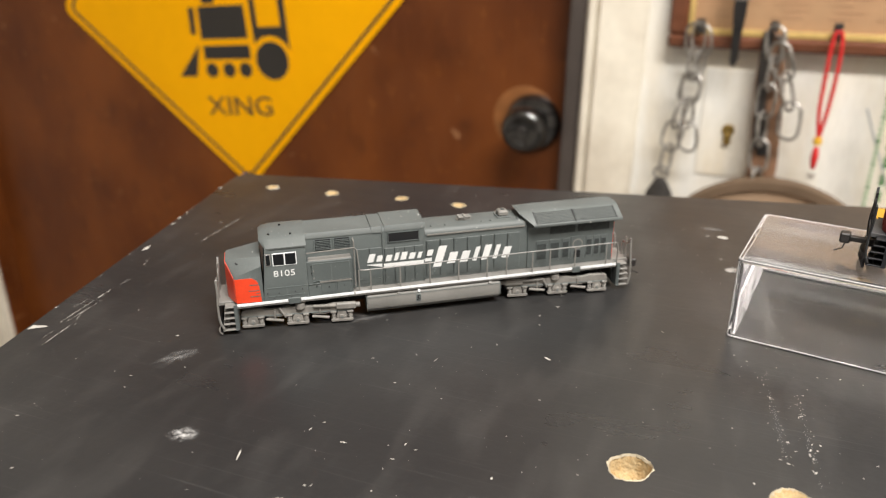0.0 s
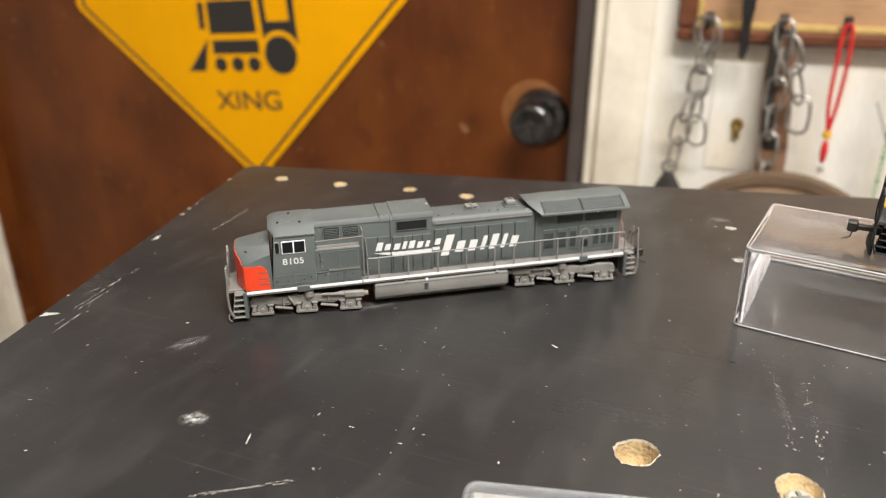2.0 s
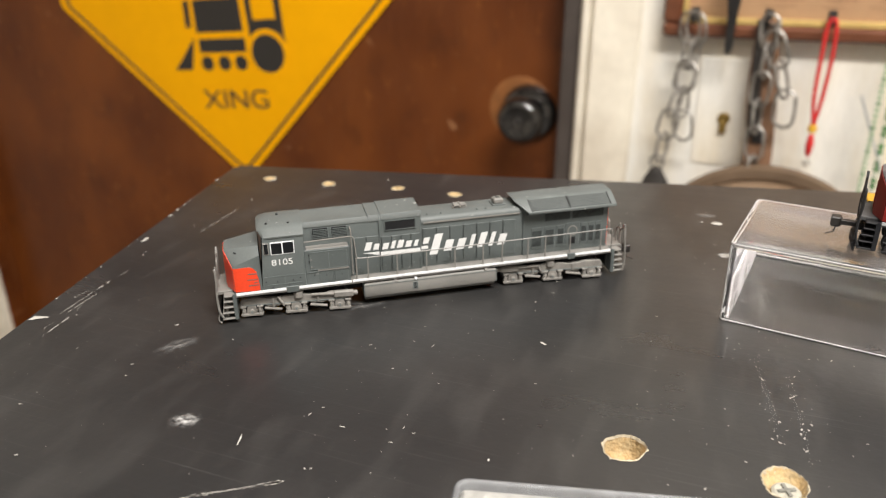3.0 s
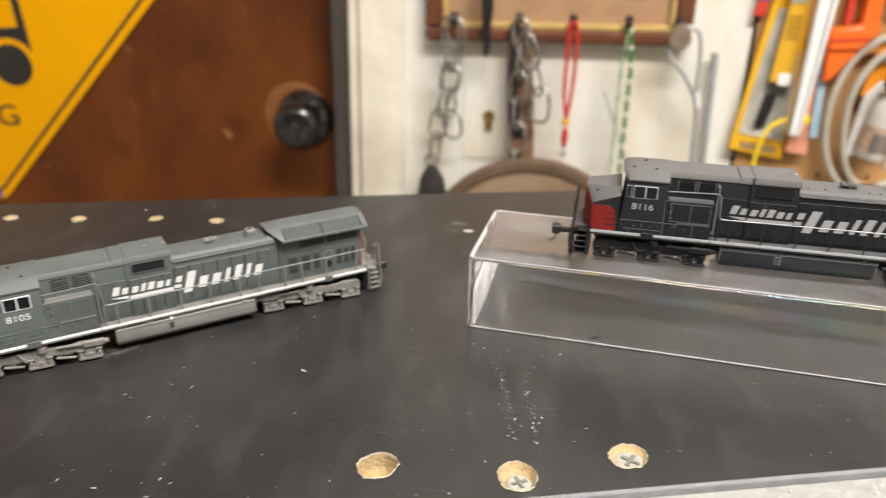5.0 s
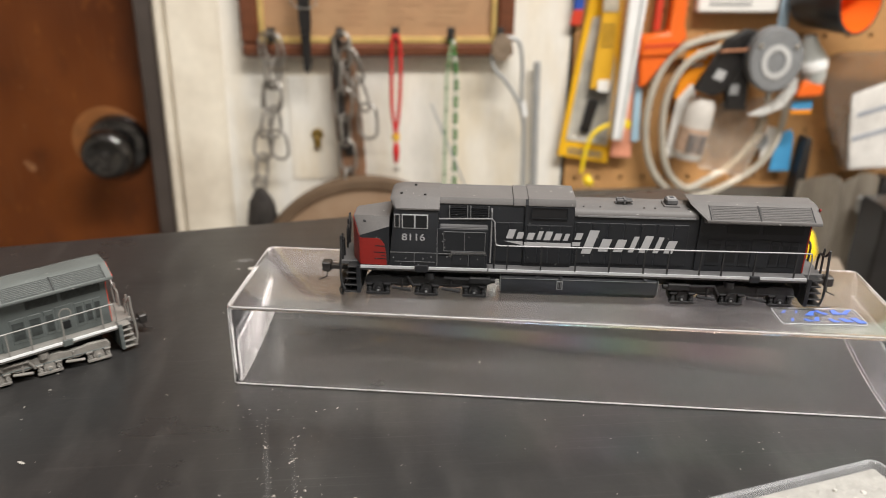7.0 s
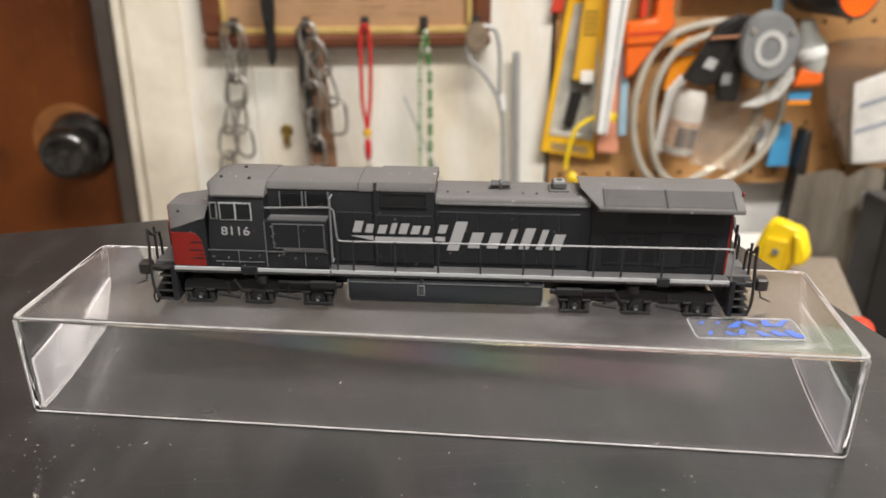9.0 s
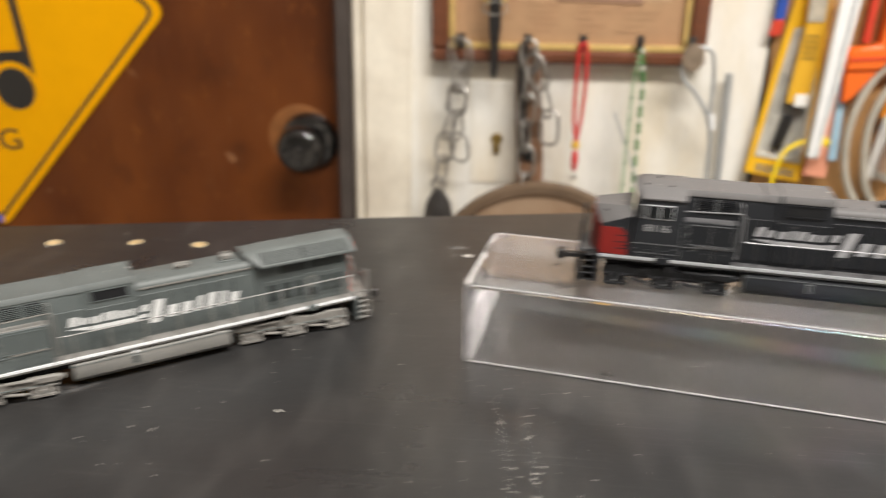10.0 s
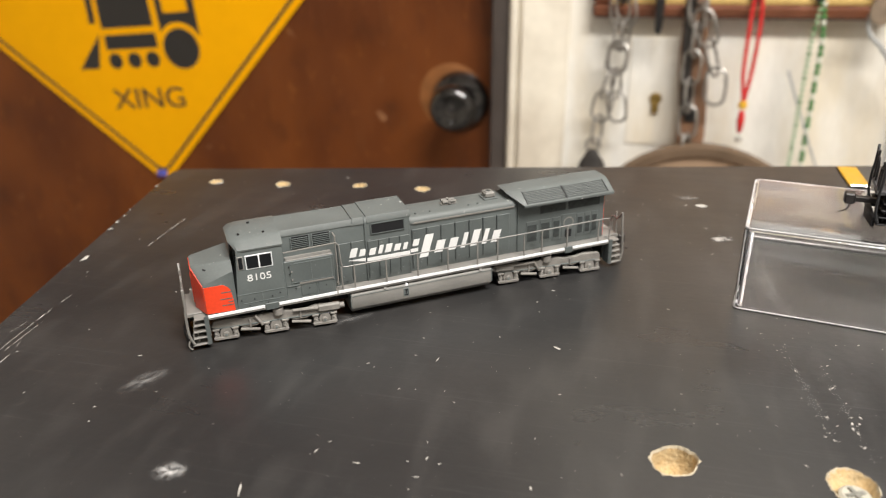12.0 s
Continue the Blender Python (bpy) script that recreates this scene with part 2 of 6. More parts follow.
WHITE_PLASTIC = mat("white plastic", (0.78, 0.78, 0.77), 0.4, vary=0.06, scale=50)
YELLOW_PLASTIC = mat("yellow plastic", (0.85, 0.60, 0.008), 0.4, vary=0.08, scale=60)
CANVAS = mat("grey beige canvas", (0.50, 0.44, 0.36), 0.85, vary=0.35, scale=16, fine=200, bump=0.003, bump_scale=20, dark=(0.20, 0.172, 0.138), spread=0.12, streak=(2.4, 2.4, 0.3))
BAG = mat("crinkled plastic bag", (0.66, 0.54, 0.42), 0.22, vary=0.3, scale=35, glass=0.88, bump=0.003, bump_scale=60, dark=(0.50, 0.38, 0.27), spread=0.1)


def hazy_acrylic(name, haze, colour=(0.80, 0.78, 0.79)):
    """Clear plastic with a scuffed, slightly milky surface."""
    m = bpy.data.materials.new(name)
    m.use_nodes = True
    nt = m.node_tree
    b = nt.nodes["Principled BSDF"]
    b.inputs["Base Color"].default_value = (0.97, 0.965, 0.97, 1)
    b.inputs["Transmission Weight"].default_value = 1.0
    b.inputs["IOR"].default_value = 1.49
    b.inputs["Roughness"].default_value = 0.05
    # added thin film, thicker along x, puts a pinkish sheen on the right end
    film, spread = nt.nodes.new("ShaderNodeTexNoise"), nt.nodes.new("ShaderNodeMapRange")
    film.inputs["Scale"].default_value, film.inputs["Detail"].default_value = 14.0, 1.0
    along, total = nt.nodes.new("ShaderNodeSeparateXYZ"), nt.nodes.new("ShaderNodeMath")
    nt.links.new(along.outputs[0], spread.inputs[0])
    spread.inputs[1].default_value, spread.inputs[2].default_value, spread.inputs[3].default_value, spread.inputs[4].default_value = 0.03, 0.13, 20.0, 430.0
    total.operation = "MULTIPLY_ADD"
    nt.links.new(film.outputs[0], total.inputs[0])
    total.inputs[1].default_value = 80.0
    nt.links.new(spread.outputs[0], total.inputs[2])
    nt.links.new(total.outputs[0], b.inputs["Thin Film Thickness"])
    b.inputs["Thin Film IOR"].default_value = 1.64
    d = nt.nodes.new("ShaderNodeBsdfDiffuse")
    d.inputs[0].default_value = (*colour, 1)
    tr = nt.nodes.new("ShaderNodeBsdfTranslucent")
    tr.inputs[0].default_value = (*colour, 1)
    half = nt.nodes.new("ShaderNodeMixShader")
    half.inputs[0].default_value = 0.4
    nt.links.new(d.outputs[0], half.inputs[1])
    nt.links.new(tr.outputs[0], half.inputs[2])
    tc = nt.nodes.new("ShaderNodeTexCoord")
    nz = nt.nodes.new("ShaderNodeTexNoise")
    nz.inputs["Scale"].default_value = 42
    nz.inputs["Detail"].default_value = 2
    nt.links.new(tc.outputs["Object"], nz.inputs["Vector"])
    nt.links.new(tc.outputs["Object"], film.inputs["Vector"])
    nt.links.new(tc.outputs["Object"], along.inputs[0])
    scr = nt.nodes.new("ShaderNodeTexNoise")
    mp = nt.nodes.new("ShaderNodeMapping")
    mp.inputs["Scale"].default_value = (30, 700, 700)
    mp.inputs["Rotation"].default_value = (0, 0, 0.4)
    nt.links.new(tc.outputs["Object"], mp.inputs[0])
    nt.links.new(mp.outputs[0], scr.inputs["Vector"])
    scr.inputs["Scale"].default_value = 1.0
    mr = nt.nodes.new("ShaderNodeMapRange")
    nt.links.new(nz.outputs[0], mr.inputs[0])
    mr.inputs[1].default_value, mr.inputs[2].default_value = 0.3, 0.75
    mr.inputs[3].default_value, mr.inputs[4].default_value = haze * 0.15, haze * 2.1
    sr = nt.nodes.new("ShaderNodeMapRange")
    nt.links.new(scr.outputs[0], sr.inputs[0])
    sr.inputs[1].default_value, sr.inputs[2].default_value = 0.68, 0.80
    sr.inputs[3].default_value, sr.inputs[4].default_value = 0.0, 0.05
    add = nt.nodes.new("ShaderNodeMath")
    nt.links.new(mr.outputs[0], add.inputs[0])
    nt.links.new(sr.outputs[0], add.inputs[1])
    out = nt.nodes.new("ShaderNodeMixShader")
    nt.links.new(add.outputs[0], out.inputs[0])
    nt.links.new(b.outputs[0], out.inputs[1])
    nt.links.new(half.outputs[0], out.inputs[2])
    nt.links.new(out.outputs[0], nt.nodes["Material Output"].inputs[0])
    return m


ACRYLIC = hazy_acrylic("scuffed clear acrylic", 0.006)
ACRYLIC_TOP = hazy_acrylic("scuffed clear acrylic upper face", 0.034)
FROSTED = hazy_acrylic("frosted acrylic end", 0.11)
MILKY = hazy_acrylic("milky acrylic end", 0.25)
FOAM = mat("white foam liner", (0.275, 0.268, 0.25), 0.7, vary=0.16, scale=240, fine=700, bump=0.0012, bump_scale=260)
BLUE_PRINT = mat("blue print", (0.06, 0.14, 0.55), 0.4)


# ---- mesh helpers ----
def empty(name, m, label, category, group="", kind=""):
    ob = new(name)
    ob.empty_display_size = 0.01
    ob.matrix_world = m
    return tagged(ob, label, category, group, kind)


def part(name, bm, material, parent=None, label="", mm=False, sharp=35):
    """Links a bmesh as one mesh object under a thing or a part."""
    if mm:
        bmesh.ops.scale(bm, vec=(0.001, 0.001, 0.001), verts=bm.verts)
    bmesh.ops.recalc_face_normals(bm, faces=bm.faces)
    for f in bm.faces:
        f.smooth = True
    me = bpy.data.meshes.new(name)
    bm.to_mesh(me)
    bm.free()
    me.set_sharp_from_angle(angle=radians(sharp))
    me.materials.append(material)
    ob = new(name, me)
    if parent:
        ob.parent = parent
    return tagged(ob, label)


def solid(name, bm, material, label, category, group="", kind="", mm=False, m=None):
    ob = part(name, bm, material, None, "", mm)
    if m is not None:
        ob.matrix_world = m
    return tagged(ob, label, category, group, kind)


def B(x0, x1, y0, y1, z0, z1, bev=0.0, bm=None, seg=1):
    """A box, bevelled where bev is given."""
    bm = bm or bmesh.new()
    v = [bm.verts.new((x, y, z)) for x in (x0, x1) for y in (y0, y1) for z in (z0, z1)]
    fs = [bm.faces.new([v[i] for i in f]) for f in ((0, 1, 3, 2), (4, 6, 7, 5), (0, 4, 5, 1), (2, 3, 7, 6), (0, 2, 6, 4), (1, 5, 7, 3))]
    if bev:
        es = list({e for f in fs for e in f.edges})
        bmesh.ops.bevel(bm, geom=es, offset=bev, segments=seg, affect="EDGES", profile=0.6)
    return bm


def prism(pts, axis, a, b, bev=0.0, bm=None, shift=None):
    """A polygon drawn across an axis and pulled along it from a to b. pts: (y, z), (x, z) or (x, y)."""
    bm = bm or bmesh.new()

    def at(p, d):
        return {"x": (d, p[0], p[1]), "y": (p[0], d, p[1]), "z": (p[0], p[1], d)}[axis]

    lo, hi = [bm.verts.new(at(p, a)) for p in pts], [bm.verts.new(at(p, b)) for p in pts]
    fs = [bm.faces.new(lo[::-1]), bm.faces.new(hi)]
    for i in range(len(pts)):
        j = (i + 1) % len(pts)
        fs.append(bm.faces.new((lo[i], lo[j], hi[j], hi[i])))
    if bev:
        bmesh.ops.recalc_face_normals(bm, faces=fs)
        bmesh.ops.bevel(bm, geom=list({e for f in fs for e in f.edges}), offset=bev, segments=1, affect="EDGES")
    return bm


def cyl(p0, p1, r0, r1=None, n=16, bm=None, bev=0.0):
    bm = bm or bmesh.new()
    r1 = r0 if r1 is None else r1
    p0, p1 = Vector(p0), Vector(p1)
    q = (p1 - p0).to_track_quat("Z", "Y")
    rings = [[bm.verts.new(p + q @ Vector((r * math.cos(k * math.tau / n), r * math.sin(k * math.tau / n), 0))) for k in range(n)] for p, r in ((p0, r0), (p1, r1))]
    for k in range(n):
        j = (k + 1) % n
        bm.faces.new((rings[0][k], rings[0][j], rings[1][j], rings[1][k]))
    caps = [bm.faces.new(rings[0][::-1]), bm.faces.new(rings[1])]
    if bev:
        bmesh.ops.bevel(bm, geom=[e for f in caps for e in f.edges], offset=bev, segments=2, affect="EDGES")
    return bm


def lathe(profile, n=24, bm=None, m=None):
    """Turns (radius, height) pairs round z."""
    bm = bm or bmesh.new()
    rings = []
    for r, z in profile:
        if r < 1e-7:
            rings.append([bm.verts.new((0, 0, z))])
        else:
            rings.append([bm.verts.new((r * math.cos(k * math.tau / n), r * math.sin(k * math.tau / n), z)) for k in range(n)])
    for a, b in zip(rings, rings[1:]):
        for k in range(n):
            j = (k + 1) % n
            loop = [a[k % len(a)], a[j % len(a)], b[j % len(b)], b[k % len(b)]]
            loop = [v for i, v in enumerate(loop) if v not in loop[:i]]
            if len(loop) > 2:
                bm.faces.new(loop)
    if m is not None:
        bmesh.ops.transform(bm, matrix=m, verts=[v for r in rings for v in r])
    return bm


def tube(pts, r, n=8, bm=None, closed=False):
    """A round bar along a line of points."""
    bm = bm or bmesh.new()
    pts = [Vector(p) for p in pts]
    rings = []
    up = None
    for i, p in enumerate(pts):
        a = pts[i - 1] if (i or closed) else p
        b = pts[(i + 1) % len(pts)] if (i + 1 < len(pts) or closed) else p
        d = (b - a).normalized()
        if up is None:
            up = d.orthogonal().normalized()
        up = (up - d * up.dot(d))
        up = up.normalized() if up.length > 1e-6 else d.orthogonal().normalized()
        side = d.cross(up)
        rings.append([bm.verts.new(p + (up * math.cos(k * math.tau / n) + side * math.sin(k * math.tau / n)) * r) for k in range(n)])
    pairs = list(zip(rings, rings[1:])) + ([(rings[-1], rings[0])] if closed else [])
    for a, b in pairs:
        for k in range(n):
            j = (k + 1) % n
            bm.faces.new((a[k], a[j], b[j], b[k]))
    if not closed:
        bm.faces.new(rings[0][::-1])
        bm.faces.new(rings[-1])
    return bm


def smooth_line(pts, steps=6):
    """A Catmull-Rom line through points."""
    pts = [Vector(p) for p in pts]
    out = []
    for i in range(len(pts) - 1):
        p0, p1, p2, p3 = pts[max(i - 1, 0)], pts[i], pts[i + 1], pts[min(i + 2, len(pts) - 1)]
        for k in range(steps):
            t = k / steps
            out.append(0.5 * (2 * p1 + (p2 - p0) * t + (2 * p0 - 5 * p1 + 4 * p2 - p3) * t * t + (3 * p1 - p0 - 3 * p2 + p3) * t ** 3))
    return out + [pts[-1]]


def text_bm(words, size, depth, width=None):
    """Letters as a mesh in the x-z plane, facing -y, centred; width: their whole width."""
    data = bpy.data.curves.new("letters", "FONT")
    data.body, data.size, data.extrude, data.align_x, data.align_y = words, size, depth, "CENTER", "CENTER"
    ob = new("letters", data)
    me = bpy.data.meshes.new_from_object(ob.evaluated_get(bpy.context.evaluated_depsgraph_get()))
    bpy.data.objects.remove(ob)
    bm = bmesh.new()
    bm.from_mesh(me)
    bpy.data.meshes.remove(me)
    xs = [v.co.x for v in bm.verts]
    k = width / (max(xs) - min(xs)) if width else 1
    for v in bm.verts:
        v.co = Vector((v.co.x * k, -v.co.z, v.co.y))
    return bm


# ---- the room ----
def room_wall(name, x0, x1, y0, y1, label, material=None):
    solid(name, B(x0, x1, y0, y1, FLOOR_Z, CEIL_Z), material or ROOM, label, "wall", kind="structure")


solid("floor", B(-2.0, 2.1, -2.4, 1.0, FLOOR_Z - 0.1, FLOOR_Z), FLOOR, "worn grey concrete workshop floor", "floor", kind="structure")
solid("ceiling", B(-2.0, 2.1, -2.4, 1.0, CEIL_Z, CEIL_Z + 0.1), CEIL, "plain white painted workshop ceiling", "ceiling", kind="structure")
room_wall("wall_north_east", -0.100, 0.2635, WALL_Y, 0.80, "dirty off-white painted board wall beside the door", WALL)
# its unseen upper part is made white to brighten the table's right side
room_wall("wall_north_far", 0.2635, 2.0, WALL_Y + 0.02, 0.80, "wall behind the pegboard, whitened to brighten the table", CEIL)
room_wall("wall_north_west", -2.0, -1.13, WALL_Y, 0.80, "plain off-white wall beyond the door", WALL)
solid("wall_north_lintel", B(-1.13, -0.100, WALL_Y, 0.80, 1.02, CEIL_Z), WALL, "off-white wall above the door", "wall", kind="structure")
solid("wall_north_back", B(-1.13, -0.100, 0.76, 0.80, FLOOR_Z, 1.02), ROOM, "closed wall behind the shut door", "wall", kind="structure")
room_wall("wall_west", -2.1, -2.0, -2.4, 0.80, "plain painted side wall")
room_wall("wall_east", 2.0, 2.1, -2.4, 0.80, "plain painted side wall by the shelves")
room_wall("wall_south", -2.0, 2.0, -2.5, -2.4, "plain painted wall behind")

for lx, ly, _ in LAMPS:
    lamp = empty("ceiling_lamp", pose(lx, ly, CEIL_Z), "long white fluorescent ceiling lamp fitting", "ceiling lamp", "ceiling lamps")
    part("housing", B(-0.60, 0.60, -0.12, 0.12, -0.06, 0.0, 0.01), WHITE_PLASTIC, lamp)

# door with its jamb and casing
door = empty("door_1", pose(-0.64, 0.705, FLOOR_Z), "closed red-brown stained flush wooden door", "door", kind="structure")
part("door_leaf", B(-0.500, 0.468, 0.0, 0.04, 0.01, 2.0, 0.003), DOOR, door)
part("door_wear", lathe([(0.0, 0.0), (0.0345, 0.0), (0.0355, 0.0003), (0.0345, 0.0006), (0.0, 0.0006)], 28, m=pose(0.4185, 0.0002, -FLOOR_Z - 0.1020, 90) @ Matrix.Diagonal((1.08, 1.08, 1, 1))), WORN, door, "bare worn ring of wood round the knob")
knob = part("door_knob", lathe([(0.0, 0.0525), (0.007, 0.0525), (0.0125, 0.0540), (0.0160, 0.0565), (0.0185, 0.0568), (0.0220, 0.0550), (0.0252, 0.0505), (0.0262, 0.0465), (0.0240, 0.0400), (0.016, 0.034), (0.013, 0.024), (0.014, 0.008), (0.0, 0.008)], 32, m=pose(0.4300, 0.0, -FLOOR_Z - 0.1030, 90)), KNOB, door, "round dark bronze door knob")
part("rose", lathe([(0.0, 0.012), (0.020, 0.012), (0.030, 0.008), (0.034, 0.001), (0.034, 0.0), (0.0, 0.0)], 32, m=pose(0.4275, 0.0, -FLOOR_Z - 0.1060, 90)), KNOB, knob, "dark bronze round rose plate")
part("key_button", lathe([(0.0, 0.0540), (0.0035, 0.0540), (0.0045, 0.0522), (0.0, 0.0522)], 20, m=pose(0.4300, 0.0, -FLOOR_Z - 0.1030, 90)), DARK_METAL, knob)

jamb = empty("door_frame", pose(-0.0215, 0, FLOOR_Z, 0, 1.0, 0), "dark jamb and white painted casing round the door", "door frame", kind="structure")
part("jamb", B(-0.1660, -0.1462, 0.672, 0.76, 0, 2.02, 0.002), JAMB, jamb, "dark grey painted door jamb")
part("jamb", B(-1.104, -1.099, 0.672, 0.76, 0, 2.02, 0.001), DOOR, jamb, "thin brown stained door jamb")
part("jamb", B(-1.099, -0.166, 0.672, 0.76, 2.002, 2.02, 0.002), JAMB, jamb, "dark grey painted door jamb")
CASE_PROFILE = [(0.0, 0.0), (0.0, -0.008), (0.003, -0.012), (0.009, -0.012), (0.0105, -0.006), (0.013, -0.006), (0.0145, -0.014), (0.045, -0.013), (0.056, -0.009), (0.0605, -0.0035), (0.0612, 0.0)]
part("casing", prism([(-0.1462 + x, 0.6752 + y) for x, y in CASE_PROFILE], "z", 0, 2.08), CASING, jamb, "cream white moulded casing")
part("casing", prism([(-1.104 - x, 0.6752 + y) for x, y in CASE_PROFILE], "z", 0, 2.08), CASING, jamb, "cream white moulded casing")
part("casing", prism([(0.6752 + y, 2.02 + x) for x, y in CASE_PROFILE], "x", -1.104, -0.1462), CASING, jamb, "cream white moulded casing")

# diamond crossing sign on the door
SIGN_C = Vector((-0.6306, 0.703, 0.0175))
sign = empty("crossing_sign", Matrix.Translation(SIGN_C) @ pose(0, 0, 0, 0, -3.9, 0) @ Matrix.Scale(1.032, 4), "yellow diamond metal sign with a black locomotive picture", "sign")


def diamond(half, corner, y0, y1):
    pts = []
    for k in range(4):
        a = k * math.pi / 2
        c = Vector((math.cos(a), math.sin(a)))
        t = Vector((-c.y, c.x))
        for s in (-1, -0.5, 0, 0.5, 1):
            ang = s * math.pi / 4
            p = c * (half - corner * 1.4142 + corner * math.cos(ang)) + t * corner * math.sin(ang)
            pts.append(Vector((p.x, p.y * 0.930)))
    return prism(pts, "y", y0, y1)


def ring_plate(outer, inner, y0, y1, corner):
    bm = bmesh.new()
    loops = []
    for half, c0 in ((outer, corner), (inner, corner * 0.8)):
        pts = []
        for k in range(4):
            a = k * math.pi / 2
            c = Vector((math.cos(a), math.sin(a)))
            t = Vector((-c.y, c.x))
            for s in (-1, -0.5, 0, 0.5, 1):
                ang = s * math.pi / 4
                p = c * (half - c0 * 1.4142 + c0 * math.cos(ang)) + t * c0 * math.sin(ang)
                pts.append(Vector((p.x, p.y * 0.930)))
        loops.append([[bm.verts.new((p.x, y, p.y)) for p in pts] for y in (y0, y1)])
    n = len(loops[0][0])
    for i in range(n):
        j = (i + 1) % n
        for y in (0, 1):
            bm.faces.new((loops[0][y][i], loops[0][y][j], loops[1][y][j], loops[1][y][i]))
        for o in (0, 1):
            bm.faces.new((loops[o][0][i], loops[o][0][j], loops[o][1][j], loops[o][1][i]))
    return bm


part("plate", diamond(0.2580, 0.016, -0.0012, 0.0), SIGN, sign).location = (0.0035, 0, 0)
part("border_line", ring_plate(0.2460, 0.2405, -0.0016, -0.0012, 0.012), SIGN_BLACK, sign, "thin black border line").location = (0.0035, 0, 0)
word = part("word", text_bm("XING", 0.0345, 0.0003, 0.0990), SIGN_BLACK, sign, "black printed word")
word.location = (0.0085, -0.0015, -0.1320)


def emblem(name, bm, label=""):
    part(name, bm, SIGN_BLACK, sign, label).location = (0.002, 0, 0.005)


YS = (-0.0016, -0.0012)
emblem("boiler", prism([(-0.036, -0.051), (0.0345, -0.051), (0.0345, -0.011), (-0.034, -0.011)], "y", *YS))
emblem("boiler_base", prism([(-0.036, -0.076), (0.0345, -0.076), (0.0345, -0.059), (-0.035, -0.059)], "y", *YS))
emblem("boiler_front", prism([(-0.051, -0.0445), (-0.043, -0.0445), (-0.040, -0.012), (-0.049, -0.012)], "y", *YS))
emblem("chimney", prism([(-0.025, -0.008), (-0.008, -0.008), (-0.002, 0.030), (-0.032, 0.030)], "y", *YS))
emblem("cow_catcher", prism([(-0.080, -0.0975), (-0.053, -0.0975), (-0.0415, -0.057)], "y", *YS))
cabs = B(0.043, 0.093, -0.0016, -0.0012, -0.070, -0.038)
B(0.043, 0.0510, -0.0016, -0.0012, -0.038, 0.022, bm=cabs)
B(0.0840, 0.0930, -0.0016, -0.0012, -0.038, 0.022, bm=cabs)
B(0.028, 0.1000, -0.0016, -0.0012, 0.022, 0.032, bm=cabs)
emblem("cab", cabs)
emblem("drive_wheel", cyl((0.0655, -0.0012, -0.0790), (0.0655, -0.00185, -0.0790), 0.0235, n=32))
part("wheel_gap", cyl((0.0655, -0.0012, -0.0790), (0.0655, -0.00172, -0.0790), 0.0300, n=32), SIGN, sign).location = (0.002, 0, 0.005)
for wx in (-0.0275, -0.0010, 0.0240):
    emblem("small_wheel", cyl((wx, -0.0012, -0.0895), (wx, -0.0017, -0.0895), 0.0092, n=20))
part("tack", B(-0.006, 0.008, -0.006, -0.0012, -0.231, -0.222, 0.002), BLUE_TACK, sign, "lump of blue tack at the tip")

# ---- the table ----
TU, TV = Vector((math.cos(radians(10.8)), math.sin(radians(10.8)), 0)), Vector((math.sin(radians(10.8)), -math.cos(radians(10.8)), 0))
TA = Vector((-0.2150, 0.1540, 0))
TW, TD, TH = 0.436, 0.60, 0.019


def table_xy(u, v):
    return TA + TU * u + TV * v


table = empty("work_table", pose(0, 0, 0), "scratched black painted work table with countersunk screws", "table")
HOLES = [(0.0003, -0.0006, 0.0049, 0.0058), (0.0353, -0.0008, 0.0051, 0.0026), (0.0634, 0.0098, 0.0048, 0.0014),
         (-0.1573, 0.1436, 0.0029, 0.0010), (-0.1244, 0.1482, 0.0027, 0.0010), (-0.0973, 0.1488, 0.0029, 0.0010), (-0.1878, 0.1415, 0.0027, 0.0008)]
bm = bmesh.new()
outline = [table_xy(u, v) for u, v in ((0.004, 0), (TW - 0.004, 0), (TW, 0.004), (TW, TD - 0.004), (TW - 0.004, TD), (0.004, TD), (0, TD - 0.004), (0, 0.004))]
top = [bm.verts.new(p) for p in outline]
edges = [bm.edges.new((top[i], top[(i + 1) % len(top)])) for i in range(len(top))]
rims = []
rnd = random.Random(5)
for hx, hy, r, d in HOLES:
    n = 44
    ring = [bm.verts.new((hx + r * k2 * math.cos(i * math.tau / n), hy + r * k2 * math.sin(i * math.tau / n), 0)) for i in range(n) for k2 in (rnd.uniform(0.965, 1.03) * (1 + 0.06 * math.sin(i * math.tau / n * 2 + hx * 300) + 0.025 * math.sin(i * math.tau / n * 5 + hy * 500)) * (1 if r > 0.0035 else rnd.uniform(0.8, 1.18)),)]
    edges += [bm.edges.new((ring[i], ring[(i + 1) % n])) for i in range(n)]
    rims.append([v.co.copy() for v in ring])
bmesh.ops.triangle_fill(bm, edges=edges, use_beauty=True)
low = [bm.verts.new(p - Vector((0, 0, TH))) for p in outline]
for i in range(len(top)):
    j = (i + 1) % len(top)
    bm.faces.new((top[i], top[j], low[j], low[i]))
bm.faces.new(low)
part("tabletop", bm, TABLE_TOP, table, "black painted particle board top with chips")
